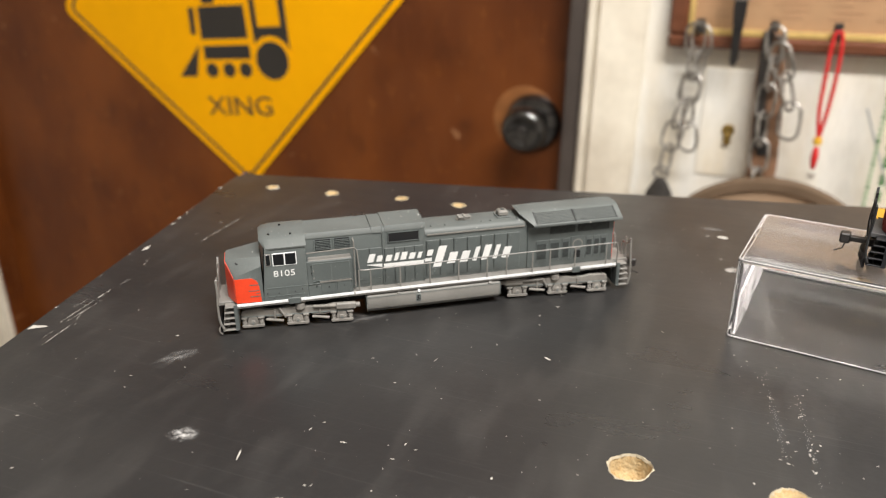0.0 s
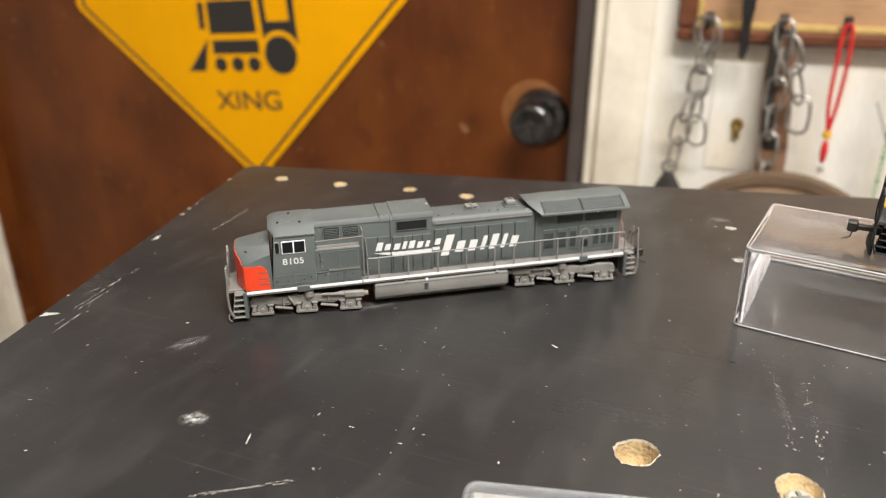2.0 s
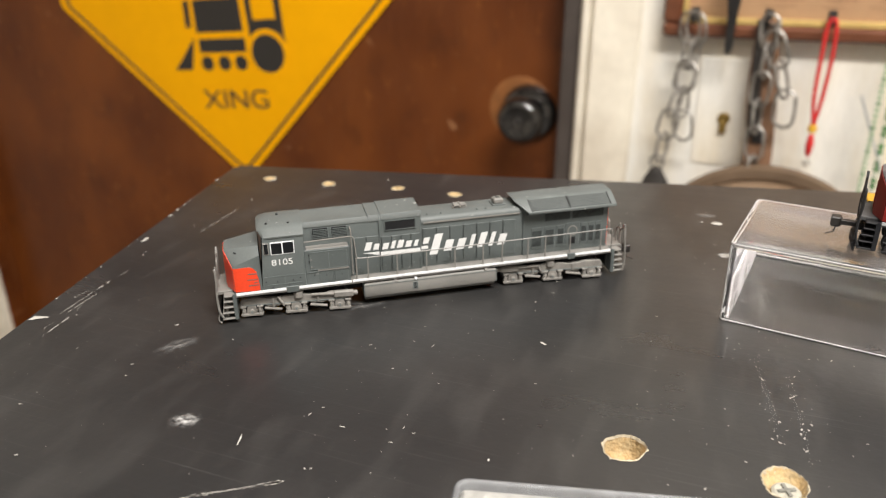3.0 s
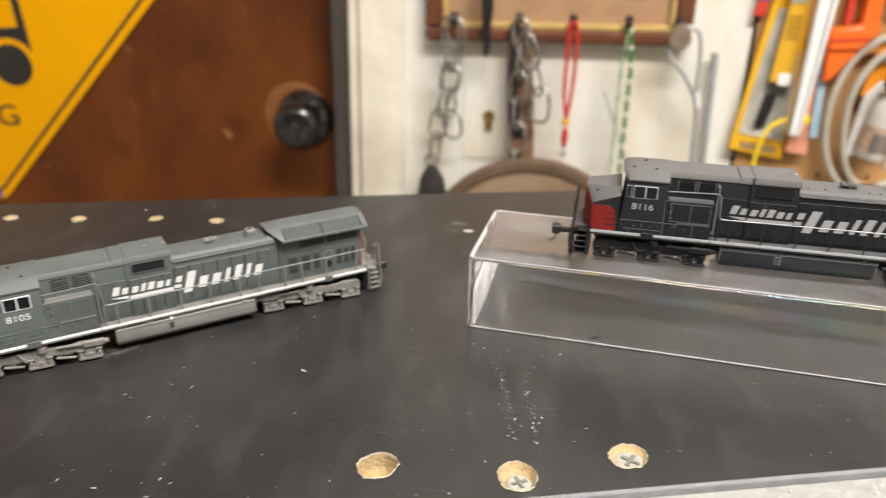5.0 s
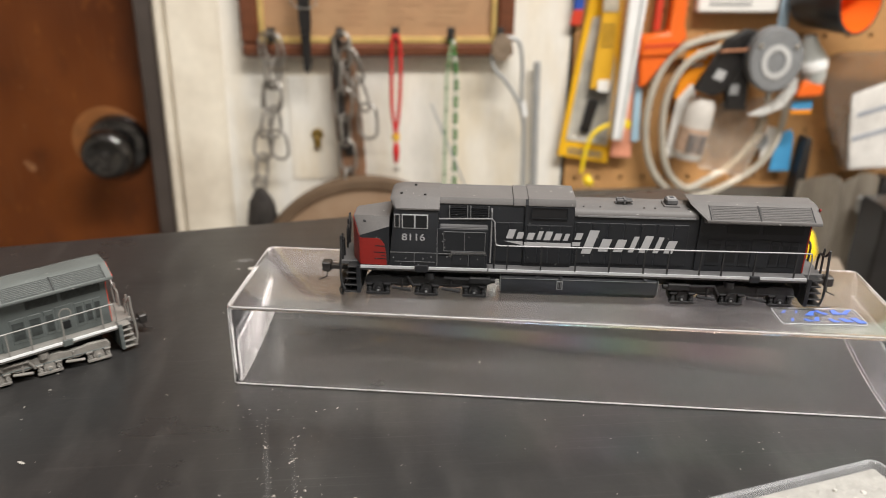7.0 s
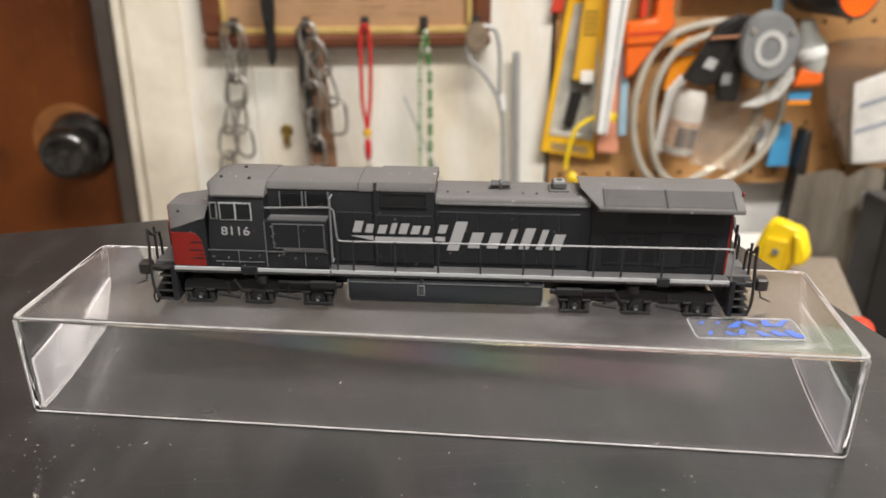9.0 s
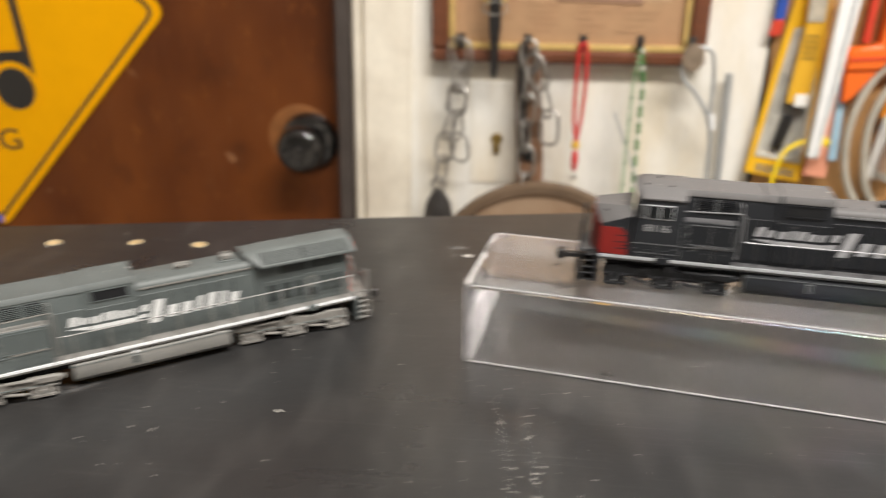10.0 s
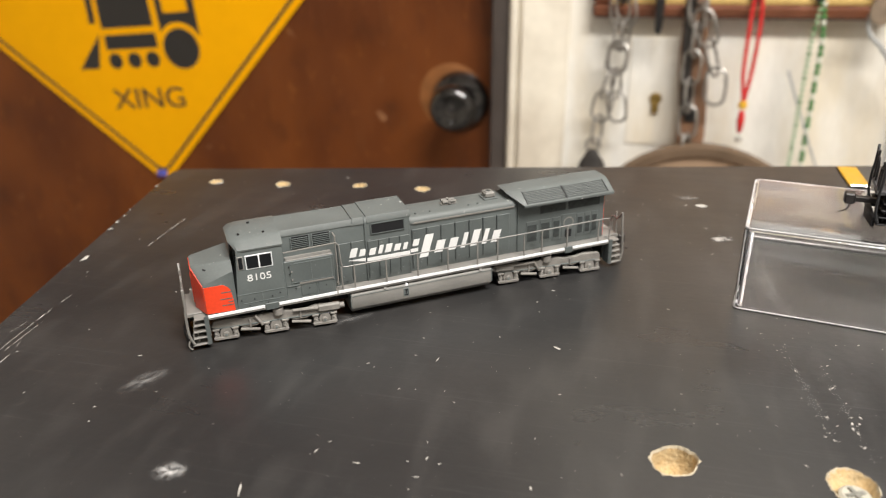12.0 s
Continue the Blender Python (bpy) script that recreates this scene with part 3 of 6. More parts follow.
for (hx, hy, r, d), rim in zip(HOLES, rims):
    bm = bmesh.new()
    n = len(rim)
    a = [bm.verts.new(p + Vector((0, 0, 0.00015))) for p in rim]
    steep = 0.10 if d > 0.005 else 0.20
    loops = [a]
    for k, depth in ((1.0 - steep * 0.4, 0.22), (1.0 - steep, 0.60), (0.92 - steep * 1.4, 0.88), (0.52, 1.0), (0.22, 1.04)):
        loops.append([bm.verts.new((hx + (p.x - hx) * k * rnd.uniform(0.95, 1.05), hy + (p.y - hy) * k * rnd.uniform(0.95, 1.05), -d * depth * rnd.uniform(0.93, 1.07))) for p in rim])
    for c, e in zip(loops, loops[1:]):
        for i in range(n):
            j = (i + 1) % n
            bm.faces.new((c[i], c[j], e[j], e[i]))
    bm.faces.new(loops[-1])
    hole_part = part("screw_hole", bm, PARTICLE, table, "chipped hole showing tan particle board", sharp=70)
    bm = bmesh.new()
    loops = []
    wide = [rnd.random() ** 2 for p in rim]
    for lo, hi, z in ((0.97, 0.93, -0.0004), (1.0, 1.0, 0.00030), (1.015, 1.10, 0.00016)):
        loops.append([bm.verts.new((hx + (p.x - hx) * (lo + (hi - lo) * w), hy + (p.y - hy) * (lo + (hi - lo) * w), z)) for p, w in zip(rim, wide)])
    for p, q in zip(loops, loops[1:]):
        for i in range(n):
            j = (i + 1) % n
            bm.faces.new((p[i], p[j], q[j], q[i]))
    part("chipped_rim", bm, CHIPPED, hole_part, "pale chipped paint rim")
for (hx, hy, r, d), turn in zip(HOLES[1:3], (25, 60)):
    sc = part("screw", lathe([(0.0, -0.0004), (0.0026, -0.0002), (0.0032, -0.0006), (0.0020, -0.003), (0.0, -0.003)], 20), SCREW, table, "dusty cross-head screw")
    sc.location = (hx + 0.0005, hy - 0.0007, -d * 0.42)
    sc.scale = (1.25, 1.25, 1.0) if hx > 0.05 else (1.0, 1.0, 1.0)
    # cross slot drawn as slightly raised bars in a darker tone
    cross = B(-0.0020, 0.0020, -0.0004, 0.0004, -0.0006, 0.00012)
    B(-0.0004, 0.0004, -0.0020, 0.0020, -0.0006, 0.00014, bm=cross)
    cr = part("cross_slot", cross, CROSS, sc)
    cr.rotation_euler = (0, 0, radians(turn))
for u, v in ((0.03, 0.03), (TW - 0.03, 0.03), (0.03, TD - 0.03), (TW - 0.03, TD - 0.03)):
    p = table_xy(u, v)
    part("leg", B(p.x - 0.02, p.x + 0.02, p.y - 0.02, p.y + 0.02, FLOOR_Z, -TH, 0.003), WOOD_LEG, table)

# ---- the two model locomotives (drawn in millimetres: x to the nose, y to the left side, z up) ----
POSTS = (21.0, 11.7, 2.2, -7.1, -16.5, -23.0, -31.8, -37.8, -46.5, -57.5)


def loco_paint(tag, body, roof, deck, red, truck, tank, letter, stripe, spec=0.5):
    k = dict(vary=0.14, scale=90, fine=1500, bump=0.00002, bump_scale=2500, spec=spec)
    return {
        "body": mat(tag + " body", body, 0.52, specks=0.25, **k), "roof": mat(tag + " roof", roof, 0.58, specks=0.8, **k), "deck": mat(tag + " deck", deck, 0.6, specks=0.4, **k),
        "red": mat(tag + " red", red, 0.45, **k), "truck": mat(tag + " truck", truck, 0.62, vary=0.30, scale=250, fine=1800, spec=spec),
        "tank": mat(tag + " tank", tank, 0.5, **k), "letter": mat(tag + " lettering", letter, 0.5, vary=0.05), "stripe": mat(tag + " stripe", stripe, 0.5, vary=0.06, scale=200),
        "dark": mat("loco grille black", (0.010, 0.010, 0.011), 0.6, spec=0.3), "glass": mat("loco window", (0.010, 0.011, 0.012), 0.22, spec=0.22), "silver": mat(tag + " window frame", tuple(min(1, c * 1.0) for c in stripe), 0.4),
        # edge: worn edges and their highlights, both put into one paler colour
        "wheel": mat("loco wheel", (0.05, 0.047, 0.045), 0.4, metal=0.6), "rail": mat(tag + " handrail", deck, 0.45, vary=0.1, scale=200), "post": mat(tag + " rail post", deck, 0.5, vary=0.1, scale=200, spec=spec), "edge": mat(tag + " worn highlit panel edge", tuple(c * 1.5 for c in body), 0.5, spec=spec),
        # seam: gap shade painted in darker body colour; on charcoal a pale edge line
        "slot": mat(tag + " grille slot", tuple(c * 0.60 for c in roof), 0.6, spec=0.3, vary=0.2, scale=700), "grille": mat(tag + " grille", tuple(c * 0.42 for c in body), 0.6, vary=0.3, scale=900, spec=0.3), "seam": mat(tag + " panel seam", tuple(c * (0.45 if body[0] > 0.03 else 2.6) for c in body), 0.6, spec=0.3),
        "tread": mat(tag + " step tread", deck if body[0] > 0.03 else (0.015, 0.015, 0.016), 0.6, spec=spec), "coupler": mat("loco coupler", (0.025, 0.022, 0.020), 0.5, metal=0.3),
    }


def model_locomotive(m, paint, number, label, front_coupler):
    loco = empty("model_locomotive", m, label, "model locomotive", "model locomotives")
    P = paint

    def add(name, bm, key, parent=loco, label=""):
        if parent is not loco and parent.parent is not loco:
            parent = parent.parent
        return part(name, bm, P[key], parent, label, mm=True)

    # underframe and walkway
    add("walkway", B(-61.5, 61.8, -9.4, 9.4, 8.7, 10.1, 0.15), "deck")
    add("centre_frame", B(-58, 58, -4.2, 4.2, 4.6, 8.7, 0.2), "dark")
    for s in (1, -1):
        for a, b in ((61.6, 46.6), (42.6, 26.4), (26.0, -45.6), (-48.6, -61.2)):
            y0, y1 = sorted((s * 9.3, s * 9.62))
            add("sill_stripe", B(b, a, y0, y1, 9.45, 10.2), "stripe", label="white edge stripe")
        y0, y1 = sorted((s * 9.0, s * 9.7))
        add("sill_bracket", B(42.8, 46.4, y0, y1, 8.6, 10.6, 0.1), "body")
        add("sill_bracket", B(-48.4, -45.8, y0, y1, 8.4, 10.4, 0.1), "body")
    # nose
    bm = bmesh.new()
    rows = []
    for x, bow, hw, zc, ht, zt in ((61.8, 2.2, 8.5, 18.8, 3.3, 22.6), (61.2, 2.2, 8.85, 19.1, 3.6, 22.9), (53.6, 0.0, 9.3, 21.9, 6.2, 23.8)):
        rows.append([bm.verts.new((x + dx, y, z)) for dx, y, z in ((0, -hw, 10.1), (0, -hw, zc), (bow, -ht, zt), (bow, ht, zt), (0, hw, zc), (0, hw, 10.1), (bow, ht, 10.1), (bow, -ht, 10.1))])
    for q in ((7, 0, 1, 2), (6, 7, 2, 3), (5, 6, 3, 4)):
        bm.faces.new([rows[0][i] for i in q])
    bm.faces.new(rows[2][::-1])
    for a, b in zip(rows, rows[1:]):
        for i in range(8):
            j = (i + 1) % 8
            bm.faces.new((a[i], a[j], b[j], b[i]))
    nose = add("nose", bm, "body")
    nose.data.materials.append(P["roof"])
    for f in nose.data.polygons:
        if f.normal.z > 0.25:
            f.material_index = 1
    bm = bmesh.new()
    cols = [[bm.verts.new((x - back, y, z)) for back in (0.0, 0.5) for z in (10.35, top)] for x, y, top in ((61.95, 8.5, 18.5), (64.2, 3.3, 22.3), (64.2, -3.3, 22.3), (61.95, -8.5, 18.5))]
    for a, b in zip(cols, cols[1:]):
        for i, j in ((0, 1), (1, 3), (3, 2), (2, 0)):
            bm.faces.new((a[i], a[j], b[j], b[i]))
    for c in (cols[0], cols[-1]):
        bm.faces.new((c[0], c[1], c[3], c[2]))
    add("nose_front", bm, "red", nose, "red front panel")
    add("nose_door", B(64.0, 64.4, -2.4, 1.6, 11.0, 18.4, 0.1), "red", nose)
    for s in (1, -1):
        side = bmesh.new()
        # red side flash with a rounded upper corner
        tails = [(61.7, 10.35), (54.3, 10.35), (54.5, 14.0), (54.9, 16.6), (55.5, 17.5), (56.6, 18.3), (61.7, 18.2)]
        lo, hi = [], []
        for x, z in tails:
            y = 9.3 + (8.8 - 9.3) * (x - 53.6) / 8.7
            lo.append(side.verts.new((x, s * (y - 0.2), z)))
            hi.append(side.verts.new((x, s * (y + 0.09), z)))
        side.faces.new(hi)
        side.faces.new(lo[::-1])
        for i in range(len(lo)):
            j = (i + 1) % len(lo)
            side.faces.new((lo[i], lo[j], hi[j], hi[i]))
        add("nose_flash", side, "red", nose, "red side flash with thin grey slits")
        for z, x1 in ((12.1, 57.6), (13.0, 55.8), (14.0, 57.8), (15.9, 57.4)):
            slit = bmesh.new()
            for x in (54.45 + (z - 10) * 0.06, x1):
                y = 9.3 - 0.5 * (x - 53.6) / 8.7
                for dy, dz in ((0.06, 0), (0.13, 0), (0.13, 0.28), (0.06, 0.28)):
                    slit.verts.new((x, s * (y + dy), z + dz))
            slit.verts.ensure_lookup_table()
            v = slit.verts
            for q in range(4):
                slit.faces.new((v[q], v[(q + 1) % 4], v[4 + (q + 1) % 4], v[4 + q]))
            slit.faces.new(v[0:4])
            slit.faces.new(v[4:8])
            add("flash_slit", slit, "body", nose, "thin grey slit")
    add("nose_lamp", cyl((60.4, 5.2, 21.2), (60.5, 5.7, 22.2), 0.6, n=10), "dark", nose)
    # cab
    def rake(cb):
        """The cab front leans back from the deck up."""
        for v in cb.verts:
            if v.co.x > 50:
                v.co.x -= 1.5 * (v.co.z - 10.1) / 16.3
        return cb
    cab = add("cab", rake(prism([(-9.3, 10.1), (-9.3, 27.1), (-6.9, 29.0), (6.9, 29.0), (9.3, 27.1), (9.3, 10.1)], "x", 40.2, 53.7, 0.12)), "body")
    bm = bmesh.new()
    rows = []
    for x, dx, k, drop in ((39.9, 0.0, 1.0, 0.0), (50.2, 0.0, 1.0, 0.0), (52.6, -0.9, 0.975, 0.35), (53.6, -1.5, 0.93, 1.05)):
        line = ((9.55, 27.05), (9.55, 27.45), (7.2, 29.25), (5.8, 29.75))
        prof = [(y, z) for y, z in line] + [(-y, z) for y, z in line[::-1]]
        rows.append([bm.verts.new((x + dx * max(0.0, abs(y) - 5.8) / 3.75, y * k, z - drop * (z - 26.4) / 3.35)) for y, z in prof])
    for a, b in zip(rows, rows[1:]):
        for i in range(8):
            j = (i + 1) % 8
            bm.faces.new((a[i], a[j], b[j], b[i]))
    bm.faces.new(rows[0][::-1])
    bm.faces.new(rows[-1])
    add("cab_roof", bm, "roof", cab)
    for px, py in ((50.5, 4.2), (44.0, 5.0), (47.0, -3.0)):
        add("roof_vent", cyl((px, py, 29.7), (px, py, 30.1), 0.35, n=8), "dark", cab)
    for s in (1, -1):
        for name, a, b, z0, z1 in (("cab_window", 46.7, 49.8, 21.8, 25.4), ("cab_window", 43.2, 46.3, 21.8, 25.4), ("quarter_window", 50.8, 51.9, 22.0, 25.4)):
            y0, y1 = sorted((s * 9.2, s * 9.42))
            frame_part = B(a - 0.25, b + 0.25, y0, y1, z0 - 0.25, z1 + 0.25, 0.05)
            win = add(name, frame_part, "silver" if name == "cab_window" else "rail", cab)
            y0, y1 = sorted((s * 9.3, s * 9.50))
            add("pane", B(a, b, y0, y1, z0, z1, 0.06), "glass", win, "dark window pane")
        sx = rake(prism([(s * 0.7, 23.0), (s * 8.0, 23.0), (s * 7.8, 26.2), (s * 0.7, 26.8)], "x", 53.6, 53.85))
        add("windshield", sx, "glass", cab, "dark windshield pane")
        # equipment cabinet behind the cab
        y0, y1 = sorted((s * 5.5, s * 9.2))
        box = add("equipment_cabinet", B(26.5, 40.2, y0, y1, 10.1, 21.7, 0.12), "body")
        add("cabinet_top", B(26.7, 39.6, y0 + 0.15, y1 - 0.15, 21.7, 22.0, 0.1), "deck", box)
        for a, b, z0, z1 in ((27.2, 38.6, 15.2, 20.9), (27.2, 31.4, 10.9, 14.2), (31.9, 36.2, 10.9, 14.2)):
            y0, y1 = sorted((s * 9.1, s * 9.36))
            add("cabinet_door", B(a, b, y0, y1, z0, z1, 0.08), "body", box)
        y0, y1 = sorted((s * 9.1, s * 9.55))
        add("cabinet_hinge", B(38.1, 38.5, y0, y1, 16.0, 16.4), "deck", box)
        add("cabinet_hinge", B(38.1, 38.5, y0, y1, 18.4, 18.8), "deck", box)
        add("step_ledge", B(27.0, 36.5, y0, y1, 14.55, 14.95), "deck", box)
        def strip(x0, x1, z0, z1, y, parent):
            add("panel_edge", B(x0, x1, *sorted((s * (y - 0.1), s * (y + 0.06))), z0, z1), "edge", parent)
        for x0, x1, z0, z1 in ((40.6, 53.4, 14.3, 14.46), (41.0, 52.0, 11.6, 11.72), (40.3, 40.46, 10.6, 21.6), (46.6, 46.72, 11.0, 14.2)):
            strip(x0, x1, z0, z1, 9.34, cab)
        for x0, x1, z0, z1 in ((27.3, 38.5, 20.85, 20.98), (27.3, 38.5, 15.15, 15.28), (27.2, 27.33, 15.2, 20.9), (38.5, 38.63, 15.2, 20.9), (32.8, 32.93, 15.2, 20.9), (26.6, 40.0, 14.25, 14.38), (31.6, 31.72, 10.8, 14.2)):
            strip(x0, x1, z0, z1, 9.38, box)
        for k, (rx, rz) in enumerate(((52.4, 12.8), (49.0, 12.6), (44.2, 12.6), (42.0, 13.2), (37.6, 13.4), (33.9, 12.9), (29.2, 12.9), (38.9, 18.0), (38.9, 20.2), (45.5, 10.9), (50.5, 10.9))):
            add("rivet", cyl((rx, s * 9.2, rz), (rx, s * 9.52, rz), 0.17, n=6), "edge" if front_coupler else "dark", cab)
        # road number on the cab side
        num = text_bm(number, 2.8, 0.06, 6.3)
        for v in num.verts:
            v.co = Vector((46.9 - s * v.co.x, s * (9.36 - v.co.y), v.co.z + 18.9))
        add("road_number", num, "letter", cab, "white painted road number")
    # hoods
    front = add("front_hood", prism([(-6.3, 10.1), (-6.3, 28.1), (-5.5, 29.3), (5.5, 29.3), (6.3, 28.1), (6.3, 10.1)], "x", 16.6, 40.2, 0.1), "body")
    add("front_hood_roof", prism([(-6.45, 28.0), (-6.45, 28.3), (-5.6, 29.55), (5.6, 29.55), (6.45, 28.3), (6.45, 28.0)], "x", 20.0, 40.2), "roof", front)
    add("front_hood_roof", prism([(-6.5, 27.9), (-6.5, 28.3), (-5.6, 29.7), (5.6, 29.7), (6.5, 28.3), (6.5, 27.9)], "x", 15.9, 19.8), "roof", front)
    hump = add("exhaust_hood", prism([(-6.7, 10.1), (-6.7, 28.3), (-5.9, 29.6), (5.9, 29.6), (6.7, 28.3), (6.7, 10.1)], "x", 3.3, 16.6, 0.1), "body")
    add("exhaust_roof", prism([(-6.8, 28.1), (-6.8, 28.5), (-6.0, 29.9), (6.0, 29.9), (6.8, 28.5), (6.8, 28.1)], "x", 3.0, 15.8), "roof", hump)
    mid = add("engine_hood", prism([(-5.8, 10.1), (-5.8, 25.5), (-5.2, 26.6), (-4.4, 26.9), (4.4, 26.9), (5.2, 26.6), (5.8, 25.5), (5.8, 10.1)], "x", -31.0, 3.3, 0.1), "body")
    add("engine_roof", prism([(-5.95, 25.2), (-5.95, 25.8), (-5.35, 26.75), (-4.5, 27.15), (4.5, 27.15), (5.35, 26.75), (5.95, 25.8), (5.95, 25.2)], "x", -30.6, 3.0), "roof", mid)
    for s in (1, -1):
        y0, y1 = sorted((s * 5.9, s * 6.15))
        # the bright line along the roof edge is a highlight, painted in pale rail colour
        add("gutter", B(-29.8, 2.2, y0, y1, 25.15, 25.6), "rail", mid, "gutter with a painted highlight line")
        y0, y1 = sorted((s * 5.7, s * 5.98))
        for k in range(7):
            x = 2.4 - k * 4.45
            add("hood_door", B(x - 4.1, x, y0, y1, 11.2, 23.4, 0.07), "body", mid)
            # strip that paints the door gap's shade, or the pale line on charcoal
            add("door_seam", B(x + 0.1, x + 0.24, y0, y1 if s > 0 else y1, 11.2, 23.4), "seam", mid)
            add("door_latch", B(x - 0.9, x - 0.5, min(s * 5.9, s * 6.12), max(s * 5.9, s * 6.12), 21.8, 22.5), "body", mid)
        y0, y1 = sorted((s * 6.6, s * 6.86))
        for k in range(4):
            x = 15.9 - k * 3.15
            add("hood_door", B(x - 2.9, x, y0, y1, 11.2, 22.6, 0.07), "body", hump)
            add("door_seam", B(x + 0.06, x + 0.19, y0, y1, 11.2, 22.6), "seam", hump)
        y0, y1 = sorted((s * 6.2, s * 6.48))
        for k in range(2):
            x = 24.6 - k * 4.0
            add("hood_door", B(x - 3.7, x, y0, y1, 11.2, 23.0, 0.07), "body", front)
            add("door_seam", B(x + 0.08, x + 0.22, y0, y1, 11.2, 23.0), "seam", front)
        # louvred air intakes behind the cab
        for a, b in ((26.6, 31.3), (32.4, 37.1)):
            y0, y1 = sorted((s * 6.2, s * 6.42))
            lv = add("louvre", B(a, b, y0, y1, 24.0, 27.4), "dark", front, "black louvred air intake")
            for q in range(6):
                z = 24.25 + q * 0.52
                y0, y1 = sorted((s * 6.3, s * 6.75))
                add("louvre_slat", B(a + 0.15, b - 0.15, y0, y1, z, z + 0.2), "body", lv)
            y0, y1 = sorted((s * 6.3, s * 6.7))
            for e in (a - 0.12, b + 0.12):
                add("louvre_edge", B(e - 0.12, e + 0.12, y0, y1, 24.0, 27.5), "edge", lv)
        y0, y1 = sorted((s * 6.6, s * 6.82))
        pan = add("exhaust_screen", B(5.2, 14.6, y0, y1, 24.7, 27.6), "dark", hump, "dark mesh screen")
        for a, b, z0, z1 in ((5.0, 14.8, 24.5, 24.75), (5.0, 14.8, 27.55, 27.8), (4.9, 5.2, 24.5, 27.8), (14.6, 14.9, 24.5, 27.8)):
            add("screen_frame", B(a, b, min(s * 6.6, s * 6.98), max(s * 6.6, s * 6.98), z0, z1), "body", pan)
    # radiator end
    rear = add("radiator_hood", B(-60.9, -31.0, -6.2, 6.2, 10.1, 26.0, 0.1), "body")
    wing = [(-8.9, 25.3), (-8.9, 26.2), (-4.0, 29.0), (-2.8, 29.35), (2.8, 29.35), (4.0, 29.0), (8.9, 26.2), (8.9, 25.3), (6.2, 24.5), (-6.2, 24.5)]
    rad = prism(wing, "x", -62.6, -28.4)
    for v in rad.verts:
        if v.co.x > -40:
            v.co.x += {True: 0.2, False: -3.6}[v.co.z > 28]
    bmesh.ops.bevel(rad, geom=rad.edges[:], offset=0.12, segments=1, affect="EDGES")
    wingp = add("radiator_cowl", rad, "roof", rear)
    slope = math.atan2(2.8, 4.9)
    for s in (1, -1):
        for a, b in ((-60.4, -46.6), (-46.0, -33.4)):
            g = B(a, b, -2.45, 2.40, -0.05, 0.10, 0.03)
            tilt = Matrix.Translation((0, s * 6.45, 27.60)) @ Matrix.Rotation(-s * slope, 4, "X")
            bmesh.ops.transform(g, matrix=tilt, verts=g.verts)
            add("radiator_grille", g, "slot", wingp, "ribbed radiator grille panel")
            for q in range(8):
                y = -2.35 + q * 0.59
                rib = B(a + 0.3, b - 0.3, y, y + 0.17, 0.06, 0.22)
                bmesh.ops.transform(rib, matrix=tilt, verts=rib.verts)
                add("grille_slat", rib, "roof", wingp)
        seam = B(-46.5, -46.1, -2.6, 2.6, -0.05, 0.13)
        bmesh.ops.transform(seam, matrix=Matrix.Translation((0, s * 6.45, 27.60)) @ Matrix.Rotation(-s * slope, 4, "X"), verts=seam.verts)
        add("panel_seam", seam, "dark", wingp)
        for e in (-60.6, -33.1):
            fr = B(e - 0.12, e + 0.12, -2.6, 2.6, -0.05, 0.13)
            bmesh.ops.transform(fr, matrix=Matrix.Translation((0, s * 6.45, 27.60)) @ Matrix.Rotation(-s * slope, 4, "X"), verts=fr.verts)
            add("panel_seam", fr, "dark", wingp)
        y0, y1 = sorted((s * 6.1, s * 6.34))
        for a, b in ((-47.2, -38.6), (-59.2, -48.2)):
            add("radiator_screen", B(a, b, y0, y1, 21.6, 24.4), "grille", rear, "dark radiator screen")
        for a, b in ((-37.4, -34.2), (-41.8, -38.9), (-45.2, -43.2), (-53.3, -51.6), (-55.9, -54.3), (-58.4, -56.8)):
            dr = add("grille_door", B(a - 0.3, b + 0.3, y0, y1, 12.0, 19.6, 0.06), "body", rear)
            add("grille", B(a, b, min(s * 6.2, s * 6.42), max(s * 6.2, s * 6.42), 13.0, 18.4), "grille", dr)
        pl = add("emblem_plate", B(-50.8, -46.0, y0, y1, 11.6, 20.0, 0.06), "body", rear)
        if not front_coupler:
            add("emblem_ring", lathe([(1.45, 0.0), (1.85, 0.0), (1.85, 0.12), (1.45, 0.12), (1.45, 0.0)], 20, m=Matrix.Translation((-48.4, s * 6.33, 17.2)) @ Matrix.Rotation(-s * math.pi / 2, 4, "X")), "deck", pl, "plain pale ring emblem")
            add("emblem_mark", B(-49.5, -47.3, *sorted((s * 6.3, s * 6.42)), 12.4, 14.9), "dark", pl, "plain dark emblem patch")
    for s in (1, -1) if front_coupler else ():
        add("corner_stripe", B(-61.1, -60.7, *sorted((s * 6.1, s * 6.27)), 10.4, 24.6), "red", rear, "red corner stripe")
    add("rear_panel", B(-61.15, -60.85, -5.9, 5.9, 10.4, 25.2, 0.05), "red", rear, "red rear end panel")
    add("cowl_end", prism([(-8.3, 25.6), (-8.3, 26.1), (-3.9, 28.6), (-2.7, 28.95), (2.7, 28.95), (3.9, 28.6), (8.3, 26.1), (8.3, 25.6)], "x", -62.75, -62.5), "red", rear, "red cowl end")
    if front_coupler:
        add("rear_lamp", cyl((-62.5, 5.2, 28.6), (-62.85, 5.2, 28.6), 0.5, n=10), "red", rear)
